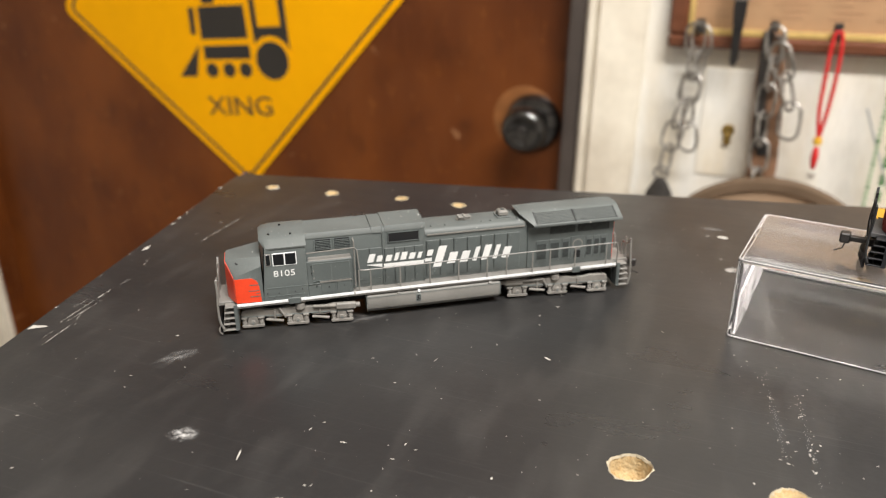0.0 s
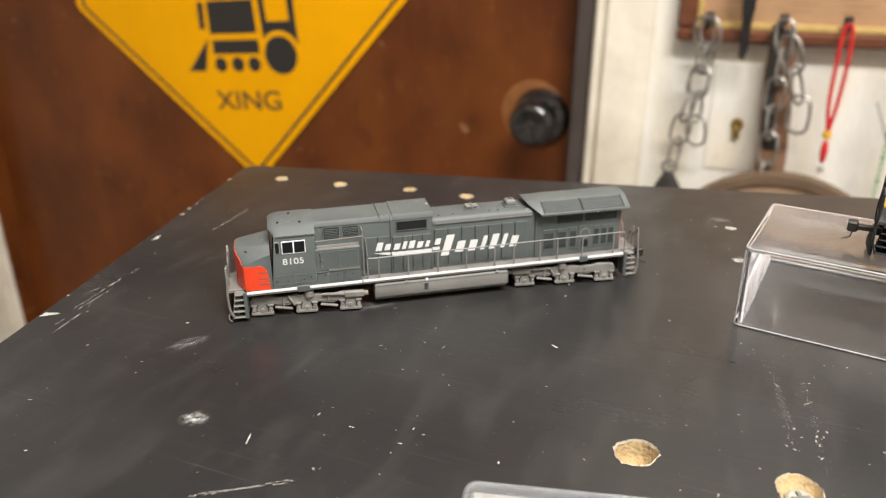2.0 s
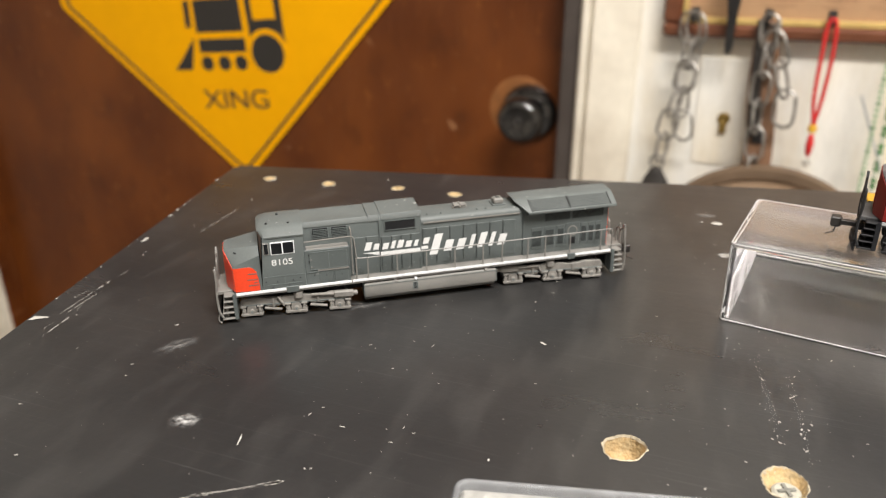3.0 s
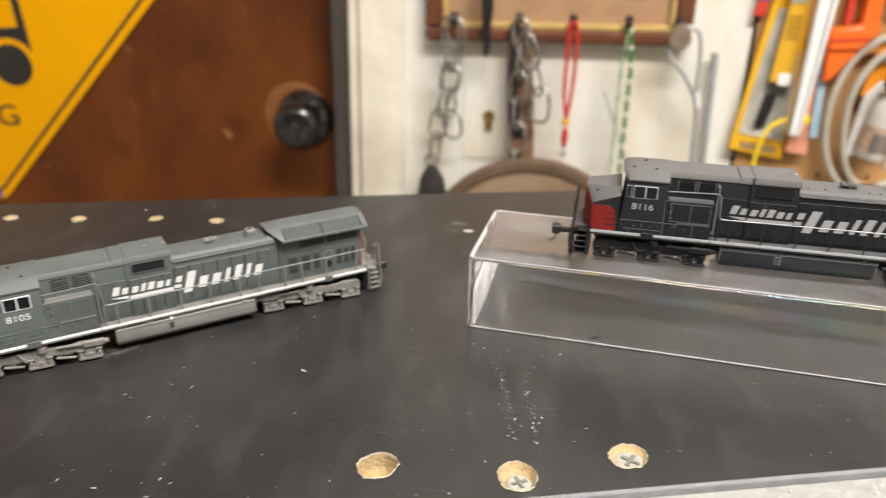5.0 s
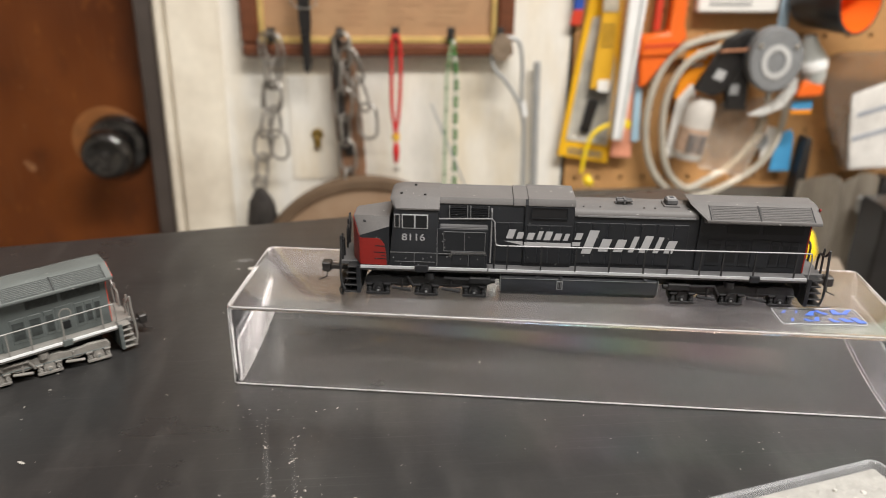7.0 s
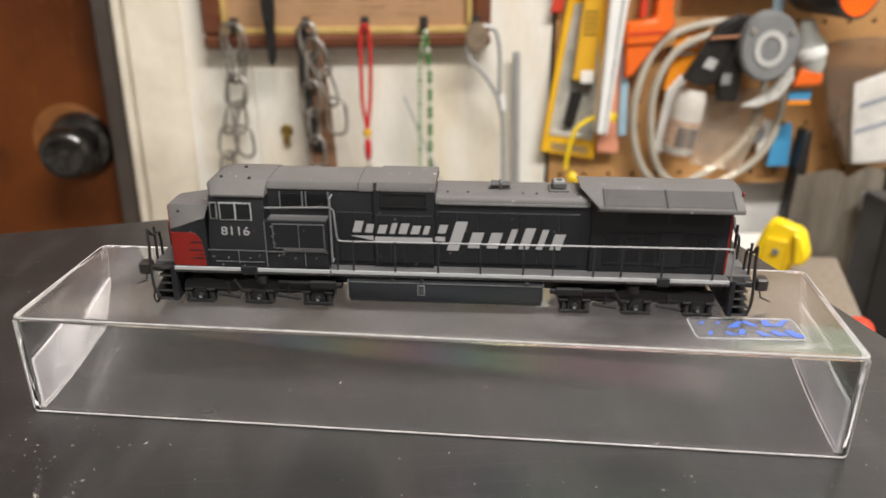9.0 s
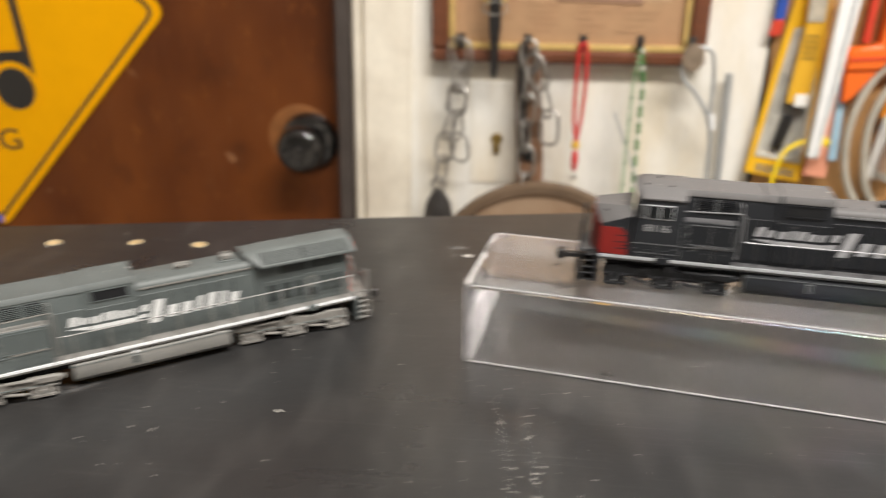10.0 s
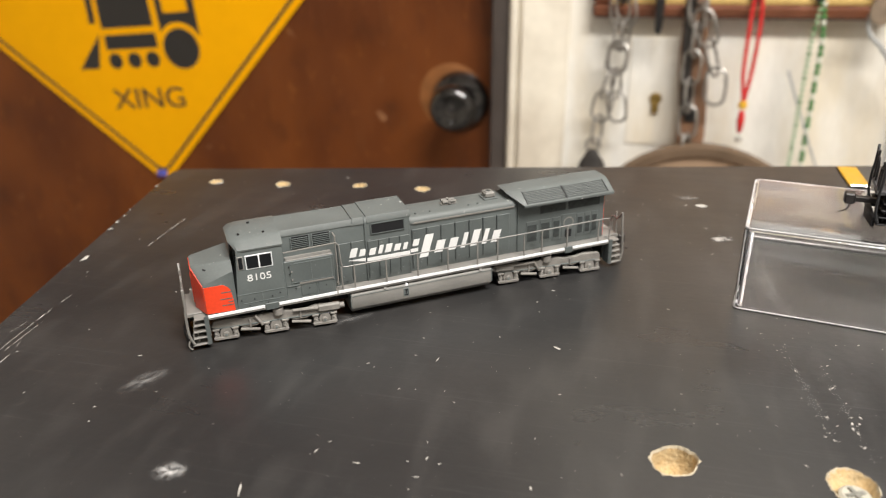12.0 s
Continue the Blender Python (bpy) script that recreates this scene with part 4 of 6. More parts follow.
    # painted side lettering, as plain slanted blocks
    for s in (1, -1):
        def block(x0, x1, z0, z1, y, lean=0.30):
            pts = [(x + (z - 17) * lean * -1, z) for x, z in ((x0, z0), (x1, z0), (x1, z1), (x0, z1))]
            y0, y1 = sorted((s * (y - 0.02), s * (y + 0.06)))
            return prism(pts, "y", y0, y1)
        # first row: eight small blocks over the underline
        for x0, x1, z1 in ((21.9, 20.0, 21.0), (19.1, 17.4, 20.3), (16.3, 14.5, 20.3), (13.6, 12.4, 20.8), (11.6, 9.8, 20.8), (8.9, 7.1, 20.3), (6.2, 5.0, 20.3), (3.0, 1.2, 20.3)):
            add("painted_block", block(x0, x1, 18.3, z1, 6.50 if x0 > 17.9 else 6.88 if x0 > 3.6 else 6.02), "letter", label="plain white slanted block")
        add("underline_tail", prism([(21.9, 17.5), (16.8, 16.4), (16.8, 17.5)], "y", *sorted((s * 6.48, s * 6.56))), "letter", label="white painted underline")
        for a, b in ((16.4, 3.6), (3.1, 0.9)):
            add("underline_bar", block(a, b, 16.4, 17.5, 6.88 if a > 3.3 else 6.02, 0.0), "letter", label="white painted underline")
        # second row: a tall block, then six larger ones
        for x0, x1, z0, z1 in ((-0.3, -2.9, 14.2, 21.2), (-4.7, -7.3, 15.0, 18.7), (-8.9, -11.4, 15.0, 18.7), (-13.0, -14.4, 15.0, 19.7), (-16.0, -18.2, 15.0, 20.0), (-19.8, -21.2, 15.0, 19.7), (-22.8, -25.2, 15.0, 18.7)):
            add("painted_block", block(x0, x1, z0, z1, 6.02), "letter", label="plain white slanted block")
        for k in range(0 if front_coupler else 9):
            rx = 23.5 - k * 5.9
            yy = 6.46 if rx > 16.6 else 6.84 if rx > 3.3 else 5.96
            add("latch", B(rx - 0.2, rx + 0.2, *sorted((s * yy, s * (yy + 0.2))), 12.6, 12.85), "edge", mid)
    # roof fittings
    horn = add("horn", B(-13.4, -8.6, -0.9, 0.9, 27.1, 27.6, 0.1), "deck")
    for y in (-0.8, 0.8):
        add("horn_bell", cyl((-13.2, y, 28.2), (-9.0, y, 28.2), 0.35, 0.55, n=8), "deck", horn)
    add("horn_bracket", B(-11.4, -10.8, -1.3, 1.3, 27.4, 28.8, 0.08), "deck", horn)
    stack = add("roof_stack", prism([(-26.2, -2.2), (-21.8, -2.2), (-21.8, 2.2), (-26.2, 2.2)], "z", 27.1, 27.6, 0.1), "roof")
    bm = B(-25.6, -22.4, -1.7, 1.7, 27.6, 29.2, 0.3)
    add("stack_body", bm, "deck", stack)
    add("stack_mouth", B(-25.2, -22.8, -1.3, 1.3, 29.15, 29.36, 0.08), "rail", stack, "pale worn stack mouth")
    add("stack_opening", B(-24.6, -23.4, -0.7, 0.7, 29.3, 29.40), "seam", stack)
    for x in (-4, -16, -19, -28, 0.5):
        add("lifting_eye", cyl((x, 3.6, 27.0), (x, 3.6, 27.55), 0.25, n=6), "roof", mid)
    # fuel tank
    tank = add("fuel_tank", prism([(-8.7, 8.3), (-9.25, 7.7), (-9.3, 3.5), (-7.4, 1.7), (7.4, 1.7), (9.3, 3.5), (9.25, 7.7), (8.7, 8.3)], "x", -21.0, 22.4, 0.15), "tank")
    for s in (1, -1):
        y0, y1 = sorted((s * 9.2, s * 9.5))
        add("tank_seam", B(-20.8, 22.2, *sorted((s * 9.2, s * 9.36)), 7.35, 7.5), "edge", tank)
        gauge = add("sight_gauge", B(5.2, 6.9, *sorted((s * 9.2, s * 9.42)), 4.4, 7.0, 0.06), "edge", tank)
        add("gauge_glass", B(5.5, 6.6, *sorted((s * 9.3, s * 9.47)), 4.7, 6.7), "dark", gauge)
        for gx in (5.75, 6.25):
            add("gauge_mark", B(gx, gx + 0.14, *sorted((s * 9.4, s * 9.50)), 4.9, 6.4), "edge", gauge)
        add("filler_cap", lathe([(0.0, 0.5), (0.35, 0.4), (0.5, 0.0), (0.5, -0.4), (0.0, -0.4)], 10, m=Matrix.Translation((5.9, s * 9.15, 8.1))), "stripe" if not front_coupler else "tank", tank, "small pale filler cap")
        add("filler_neck", cyl((-17.5, s * 8.6, 7.9), (-17.5, s * 9.35, 8.4), 0.5, n=8), "tank", tank)
        add("filler_neck", cyl((12.4, s * 8.6, 7.9), (12.4, s * 9.3, 8.3), 0.45, n=8), "tank", tank)
        for ex in (-21.15, 22.5):
            add("tank_rib", B(ex - 0.1, ex + 0.1, *sorted((s * 6.5, s * 9.32)), 3.6, 7.8), "edge", tank)
    # trucks
    for cx, d in ((43.3, 1), (-42.0, -1)):
        truck = add("truck", B(cx - 15.6, cx + 15.6, -5.6, 5.6, 2.4, 7.4, 0.2), "dark")
        for s in (1, -1):
            y0, y1 = sorted((s * 7.0, s * 8.3))
            prof = [(cx - 17.4, 4.8), (cx - 16.6, 6.6), (cx - 11.0, 6.9), (cx - 9.2, 6.4), (cx - 5.0, 6.4), (cx - 3.0, 6.8), (cx + 3.0, 6.8), (cx + 5.0, 6.4), (cx + 9.2, 6.4), (cx + 11.0, 6.9), (cx + 16.6, 6.6), (cx + 17.4, 4.8),
                    (cx + 16.4, 4.2), (cx + 10.0, 4.2), (cx + 8.6, 3.5), (cx + 5.2, 3.5), (cx + 4.0, 4.2), (cx - 4.0, 4.2), (cx - 5.2, 3.5), (cx - 8.6, 3.5), (cx - 10.0, 4.0), (cx - 16.4, 4.0)]
            sf = add("side_frame", prism(prof, "y", y0, y1, 0.15), "truck", truck)
            for jx in (cx - 13.6, cx, cx + 13.6):
                jb = add("journal_box", prism([(jx - 1.5, 1.3), (jx - 1.7, 2.8), (jx - 1.1, 4.3), (jx + 1.1, 4.3), (jx + 1.7, 2.8), (jx + 1.5, 1.3)], "y", *sorted((s * 7.2, s * 8.5)), 0.12), "truck", truck)
                add("journal_cover", cyl((jx, s * 8.4, 2.3), (jx, s * 8.85, 2.3), 0.95, 0.75, n=14), "truck", jb)
                add("cover_bolt", cyl((jx, s * 8.8, 2.3), (jx, s * 9.0, 2.3), 0.35, n=8), "edge", jb)
                add("spring_seat", prism([(jx - 3.4, 1.3), (jx - 3.1, 0.9), (jx + 3.1, 0.9), (jx + 3.4, 1.3), (jx + 3.4, 1.7), (jx - 3.4, 1.7)], "y", *sorted((s * 7.3, s * 8.9)), 0.08), "truck", jb)
                for q in (-2.55, 2.55):
                    coil = [(0.0, 1.6)]
                    for w in range(5):
                        coil += [(0.50, 1.65 + w * 0.46), (0.78, 1.82 + w * 0.46), (0.50, 2.0 + w * 0.46)]
                    add("spring", lathe(coil + [(0.0, 4.0)], 10, m=Matrix.Translation((jx + q, s * 8.15, 0))), "truck", jb)
                    add("spring_cap", B(jx + q - 0.95, jx + q + 0.95, *sorted((s * 7.3, s * 8.95)), 3.85, 4.35, 0.1), "truck", jb)
            for jx in (cx - 7.0, cx + 7.0):
                add("damper", cyl((jx - 2.6, s * 8.5, 2.4), (jx + 2.6, s * 8.5, 3.2), 0.45, n=8), "truck", sf)
            for q in (1, 4):
                gx = cx - 11.5 + q * 4.6
                y0, y1 = sorted((s * 8.1, s * 8.7))
                add("brake_hanger", B(gx - 0.28, gx + 0.28, y0, y1, 3.0 + (q % 2) * 0.9, 6.0, 0.08), "truck", sf)
            for gx in (cx + 3.6,):
                add("shock_absorber", cyl((gx, s * 8.5, 3.6), (gx + 1.8, s * 8.6, 6.9), 0.4, n=8), "truck", sf)
            bx = cx - d * 15.0
            y0, y1 = sorted((s * 7.6, s * 9.1))
            add("brake_cylinder", B(bx - 3.2, bx + 3.2, y0, y1, 5.0, 7.2, 0.4), "truck", sf)
            add("brake_cap", cyl((bx - d * 3.0, s * 8.3, 6.1), (bx - d * 4.3, s * 8.3, 6.1), 0.8, n=12), "truck", sf)
            add("frame_flange", B(cx - 16.4, cx + 16.4, *sorted((s * 8.2, s * 8.5)), 4.25, 4.5), "edge" if not front_coupler else "truck", sf)
            add("brake_rod", cyl((bx + d * 3, s * 8.6, 6.4), (bx + d * 10, s * 8.6, 6.6), 0.5, n=8), "truck", sf)
            add("bolster_spring", cyl((cx - 1.0 * d, s * 7.9, 6.2), (cx - 1.0 * d, s * 7.9, 8.0), 1.5, n=12), "truck", sf)
        for jx in (cx - 13.6, cx, cx + 13.6):
            ax = add("wheel_set", cyl((jx, -6.4, 3.35), (jx, 6.4, 3.35), 1.0, n=10), "wheel", truck)
            for s in (1, -1):
                wh = lathe([(0.0, -0.7), (3.3, -0.7), (3.35, 0.4), (3.75, 0.5), (3.75, 0.9), (0.0, 0.9)], 24, m=Matrix.Translation((jx, s * 5.7, 3.35)) @ Matrix.Rotation(s * math.pi / 2, 4, "X"))
                for v in wh.verts:
                    v.co.z = max(v.co.z, 0.0)
                add("wheel", wh, "wheel", ax)
        if not front_coupler:
            # the trucks of this model stand a little swivelled
            pivot = Matrix.Translation((cx / 1000, 0, 0))
            truck.matrix_basis = pivot @ Matrix.Rotation(radians(-5.5), 4, "Z") @ pivot.inverted()
    # ends: pilot, steps, coupler and railings
    for d in (1, -1):
        out = 1.4 if d > 0 else 0.8
        pil = add("pilot", B(*sorted((d * 61.4, d * 64.4)), -6.2, 6.2, 2.0, 9.6, 0.2), "body" if d < 0 else "truck")
        add("platform", B(*sorted((d * 61.4, d * (66.0 + out))), -6.4, 6.4, 9.0, 10.1, 0.12), "deck", pil)
        if d < 0 or front_coupler:
            cp = add("coupler", B(*sorted((d * 64.2, d * (69.2 + 1.8 * out))), -0.9, 0.9, 4.6, 6.0, 0.15), "coupler", pil)
            add("knuckle", B(*sorted((d * (68.8 + 1.8 * out), d * (71.6 + 1.8 * out))), -1.6, 1.5, 3.9, 6.9, 0.4), "coupler", cp)
            add("uncoupling_pin", tube([(d * (70.0 + 1.8 * out), 0.6, 4.0), (d * (70.4 + 1.8 * out), 0.8, 2.2), (d * (72.5 + 1.8 * out), 1.6, 1.5)], 0.2, 6), "coupler", cp)
        if d > 0:
            plough = prism([(-7.6, 0.9), (-8.2, 5.2), (8.2, 5.2), (7.6, 0.9), (0, 1.2)], "x", 64.6, 65.1)
            add("pilot_plate", plough, "truck", pil)
            add("plough_blade", prism([(68.6, 0.0), (68.4, 1.2), (67.5, 8.0), (66.9, 8.9), (66.8, 8.9), (66.8, -8.9), (66.9, -8.9), (67.5, -8.0), (68.4, -1.2)], "z", 0.6, 3.4, 0.1), "dark", pil)
            for s in (1, -1):
                add("plough_edge", tube(smooth_line([(66.9, s * 9.0, 0.6), (67.5, s * 9.0, 1.2), (67.7, s * 9.0, 2.2), (67.3, s * 9.0, 3.4), (66.8, s * 9.0, 4.0)], 4), 0.22, 6), "truck", pil)
        for s in (1, -1):
            y0, y1 = sorted((s * 5.6, s * 9.4))
            st = add("step_well", B(*sorted((d * 61.7, d * 62.3)), y0, y1, 1.6, 9.8, 0.06), "body", pil)
            for yy in (5.6, 9.2):
                a0, a1 = sorted((s * yy, s * (yy + 0.3)))
                add("stringer", prism([(d * 62.1, 1.5), (d * 62.1, 10.0), (d * 65.0, 10.0), (d * 66.6, 1.5)] if d > 0 else [(d * 66.6, 1.5), (d * 65.0, 10.0), (d * 62.1, 10.0), (d * 62.1, 1.5)], "y", a0, a1) if yy < 9 else prism([(d * 62.0, 1.5), (d * 62.0, 10.0), (d * 62.8, 10.0), (d * 62.8, 1.5)] if d > 0 else [(d * 62.8, 1.5), (d * 62.8, 10.0), (d * 62.0, 10.0), (d * 62.0, 1.5)], "y", a0, a1), "body", st)
            for q, z in enumerate((1.6, 3.6, 5.5, 7.4, 9.2)):
                add("tread", B(*sorted((d * 62.3, d * (66.6 - q * 0.32))), y0, y1, z, z + 0.4, 0.08), "tread", st)
            rail_x = 65.3 + 1.2 * out
            pts = [(d * 66.2, s * 9.3, 2.4), (d * (66.3 + 0.6 * out), s * 9.3, 5.0), (d * (rail_x + 0.3), s * 9.3, 10.0), (d * rail_x, s * 9.2, 14.0), (d * rail_x, s * (8.6 + 0.2 * out), 17.6 + 0.7 * out)]
            gr = add("grab_rail", tube(smooth_line(pts, 4), 0.36, 6), "post" if front_coupler else "rail", pil)
            add("end_rail", tube(smooth_line([pts[-1], (d * rail_x, s * 6.6, 15.0 + out), (d * rail_x, s * 3.2, 14.2 + out), (d * rail_x, s * 2.8, 10.0)], 4), 0.32, 6), "post" if front_coupler else "rail", gr)
            add("end_post", tube([(d * (rail_x + 0.2), s * 5.4, 9.8), (d * rail_x, s * 5.4, 17.0 + 0.7 * out)], 0.32, 6), "post" if front_coupler else "rail", gr)
    # side handrails with their posts
    for s in (1, -1):
        y = s * 9.35
        line = [(40.0, s * 9.3, 24.6), (27.2, y, 25.0), (25.6, y, 25.0), (24.9, y, 24.2), (24.5, y, 18.4), (24.2, y, 17.4), (22.8, y, 17.2), (-59.5, y, 17.6), (-61.2, y, 17.5), (-61.5, y, 16.0), (-61.5, y, 10.0)]
        hr = add("side_handrail", tube(line, 0.21, 6), "rail")
        for px in POSTS:
            add("rail_post", B(px - 0.2, px + 0.2, *sorted((s * 9.2, s * 9.55)), 9.4, 17.4), "post", hr)
        add("rail_post", tube([(24.6, s * 9.2, 10.2), (24.6, s * 9.2, 17.4)], 0.25, 6), "post", hr)
        add("ladder_grab", tube([(25.7, s * 7.2, 12.0), (25.7, s * 9.2, 12.0), (25.7, s * 9.2, 27.0), (25.7, s * 6.6, 27.0)], 0.22, 6), "rail", hr)
    return loco


GREY = loco_paint("grey locomotive", (0.077, 0.088, 0.086), (0.086, 0.095, 0.092), (0.165, 0.158, 0.145), (0.60, 0.045, 0.012), (0.17, 0.16, 0.145), (0.165, 0.16, 0.148), (0.62, 0.62, 0.61), (0.66, 0.67, 0.68))
# sides, red, trucks and lettering far darker than the grey set; roof stays pale
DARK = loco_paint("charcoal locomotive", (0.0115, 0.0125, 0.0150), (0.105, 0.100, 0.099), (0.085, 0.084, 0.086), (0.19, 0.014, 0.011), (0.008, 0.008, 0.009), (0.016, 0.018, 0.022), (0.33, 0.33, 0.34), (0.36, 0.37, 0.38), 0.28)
DARK["rail"] = mat("charcoal locomotive rail", (0.17, 0.17, 0.175), 0.4)
DARK["post"] = mat("charcoal locomotive post", (0.020, 0.020, 0.021), 0.5, spec=0.3)
# edge highlights and wear of the panels, painted as one pale tone
DARK["edge"] = mat("charcoal locomotive pale panel edge", (0.13, 0.135, 0.14), 0.5)
CASE_TOP = 0.0256
model_locomotive(pose(-0.07502, 0.06244, 0.0, 0, 0, -145.2), GREY, "8105", "grey model diesel locomotive with a red nose on the table", False)
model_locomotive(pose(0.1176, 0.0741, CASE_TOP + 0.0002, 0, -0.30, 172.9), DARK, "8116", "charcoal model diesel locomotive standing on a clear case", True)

# ---- clear display case under the second locomotive ----
CA, CB = Vector((0.0176, 0.0706)), Vector((0.2020, 0.0400))
ang = math.degrees(math.atan2(CB.y - CA.y, CB.x - CA.x))
CL, CWID = (CB - CA).length, 0.0427
case = empty("display_case", pose(CA.x, CA.y, 0, 0, 0, ang), "clear acrylic display case lying upside down, pale edge lines", "display case")
WT = 0.0013


def pane(name, bm, label="", material=None):
    ob = part(name, bm, material or ACRYLIC, case, label)
    ob.visible_shadow = False
    return ob


def round_rect(x0, x1, y0, y1, r, z, n=5):
    """A rectangle with rounded corners, as a line of points."""
    pts = []
    for cx, cy, a0 in ((x1 - r, y1 - r, 0), (x0 + r, y1 - r, 90), (x0 + r, y0 + r, 180), (x1 - r, y0 + r, 270)):
        for k in range(n + 1):
            a = radians(a0 + 90 * k / n)
            pts.append((cx + r * math.cos(a), cy + r * math.sin(a), z))
    return pts


# one moulded shell, open underneath
bm = bmesh.new()
loops = [round_rect(e, CL - e, e, CWID - e, r, z) for e, r, z in ((WT, 0.0008, 0.0), (0.0, 0.0018, 0.0), (0.0, 0.0018, CASE_TOP - 0.0007), (0.0002, 0.0018, CASE_TOP - 0.0002), (0.0008, 0.0016, CASE_TOP))]
loops = [[bm.verts.new(p) for p in loop] for loop in loops]
inner = [[bm.verts.new(p) for p in round_rect(WT + e, CL - WT - e, WT + e, CWID - WT - e, 0.0008, CASE_TOP - WT - 0.0003 + e)] for e in (0.0, 0.0003)]
for a, b in list(zip(loops, loops[1:])) + [(inner[0], loops[0]), (inner[1], inner[0])]:
    for i in range(len(a)):
        j = (i + 1) % len(a)
        bm.faces.new((a[i], a[j], b[j], b[i]))
bm.faces.new(loops[-1])
bm.faces.new(inner[1][::-1])
shell = pane("shell", bm)
shell.data.materials.append(ACRYLIC_TOP)
for f in shell.data.polygons:
    if abs(f.normal.z) > 0.9 and f.center.z > CASE_TOP / 2:
        f.material_index = 1
for x, film in ((WT + 0.0003, MILKY), (CL - WT - 0.0011, FROSTED)):
    pane("end_strip", B(x, x + 0.0008, WT + 0.001, CWID - WT - 0.001, 0.0003, 0.0135), "frosted white inner strip", film)
# bright lines on the clear edges, drawn as thin opaque pale tubes
EDGE = mat("painted acrylic edge highlight", (0.31, 0.30, 0.295), 0.55, vary=0.3, scale=260)
part("worn_edge", tube(round_rect(0.0001, CL - 0.0001, 0.0001, CWID - 0.0001, 0.0018, 0.0004), 0.00028, 6, closed=True), EDGE, case, "whitish highlight line on the lower edge")
part("worn_edge", tube(round_rect(0.0003, CL - 0.0003, 0.0003, CWID - 0.0003, 0.0018, CASE_TOP - 0.0004), 0.00030, 8, closed=True), EDGE, case, "whitish highlight line on the upper edge")
for x in (0.00042, CL - 0.00042):
    for y in (0.00042, CWID - 0.00042):
        part("worn_edge", tube([(x, y, 0.0010), (x, y, CASE_TOP - 0.0010)], 0.00020, 6), EDGE, case, "whitish highlight line on the corner")
sticker = empty("maker_sticker", pose(0.1808, 0.0536, CASE_TOP + 0.0001, 0, 0, ang + 3), "clear sticker with two rows of blue printed shapes", "sticker")
film_sheet = bmesh.new()
film_sheet.faces.new([film_sheet.verts.new(p) for p in round_rect(-0.0116, 0.0116, -0.0046, 0.0046, 0.0012, 0.0)])
part("film", film_sheet, mat("clear sticker film", (0.90, 0.90, 0.92), 0.18, glass=0.97), sticker, "clear film").visible_shadow = False
part("film_edge", tube(round_rect(-0.0116, 0.0116, -0.0046, 0.0046, 0.0012, 0.0001), 0.00008, 5, closed=True), mat("pale film edge", (0.62, 0.64, 0.68), 0.3), sticker, "pale cut edge")
rnd = random.Random(11)
for row, z0 in ((0.0022, 0), (-0.0018, 1)):
    for i in range(6):
        x, y = -0.0088 + 0.0035 * i + 0.0009 * z0 + rnd.uniform(-0.0004, 0.0004), row + rnd.uniform(-0.0005, 0.0005)
        size = 0.55 if i < 2 else 1.0
        lean, wide, tall = rnd.uniform(-0.9, 0.9), size * rnd.uniform(0.0005, 0.0009), size * rnd.uniform(0.0010, 0.0016)
        foot = wide * rnd.uniform(1.2, 2.4)
        pts = [(x - wide - lean * tall, y - tall), (x + foot - lean * tall, y - tall), (x + foot - lean * tall, y - tall * 0.5), (x + wide, y), (x + wide + lean * tall, y + tall), (x - wide + lean * tall, y + tall * rnd.uniform(0.6, 1.0))]
        part("print_shape", prism(pts, "z", 0.0001, 0.0002), BLUE_PRINT, sticker)

# ---- open case with white foam in front ----
fa2, fb2 = Vector((-0.031, -0.0300)), Vector((0.180, 0.0185))
fang = math.degrees(math.atan2(fb2.y - fa2.y, fb2.x - fa2.x))
FL2 = (fb2 - fa2).length
tray = empty("foam_case", pose(fa2.x, fa2.y, 0, 0, 0, fang), "open clear plastic case lined with white foam", "plastic case")
RIM = mat("clear grey plastic rim", (0.74, 0.75, 0.77), 0.10, vary=0.15, scale=200, glass=0.85)
bm = bmesh.new()
rr = [[bm.verts.new(p) for p in round_rect(e, FL2 - e, -0.058 + e, -e, max(0.0030 - e, 0.0008), z)] for e, z in ((0.0, 0.0), (0.0, 0.0056), (0.0003, 0.0060), (0.0009, 0.0060), (0.0012, 0.0056), (0.0012, 0.0))]
for a, b in zip(rr, rr[1:] + rr[:1]):
    for i in range(len(a)):
        j = (i + 1) % len(a)
        bm.faces.new((a[i], a[j], b[j], b[i]))
part("rim", bm, RIM, tray, "clear glossy plastic rim").visible_shadow = False
part("foam", B(0.0014, FL2 - 0.0014, -0.0566, -0.0014, 0.0002, 0.0046, 0.0008), FOAM, tray, "white foam liner")
rnd = random.Random(77)
bm = bmesh.new()
for k in range(260):
    x, y = rnd.uniform(0.004, FL2 - 0.004), rnd.uniform(-0.0545, -0.0035)
    r, up = rnd.uniform(0.0004, 0.0013), rnd.uniform(0.0002, 0.0006)
    n = rnd.randint(5, 7)
    a0 = rnd.uniform(0, 6.28)
    ring = [bm.verts.new((x + r * rnd.uniform(0.6, 1.2) * math.cos(a0 + q * math.tau / n), y + r * rnd.uniform(0.5, 1.1) * math.sin(a0 + q * math.tau / n), 0.0045)) for q in range(n)]
    mid = [bm.verts.new((x + (v.co.x - x) * 0.55, y + (v.co.y - y) * 0.55, 0.0046 + up)) for v in ring]
    for q in range(n):
        bm.faces.new((ring[q], ring[(q + 1) % n], mid[(q + 1) % n], mid[q]))
    bm.faces.new(mid)
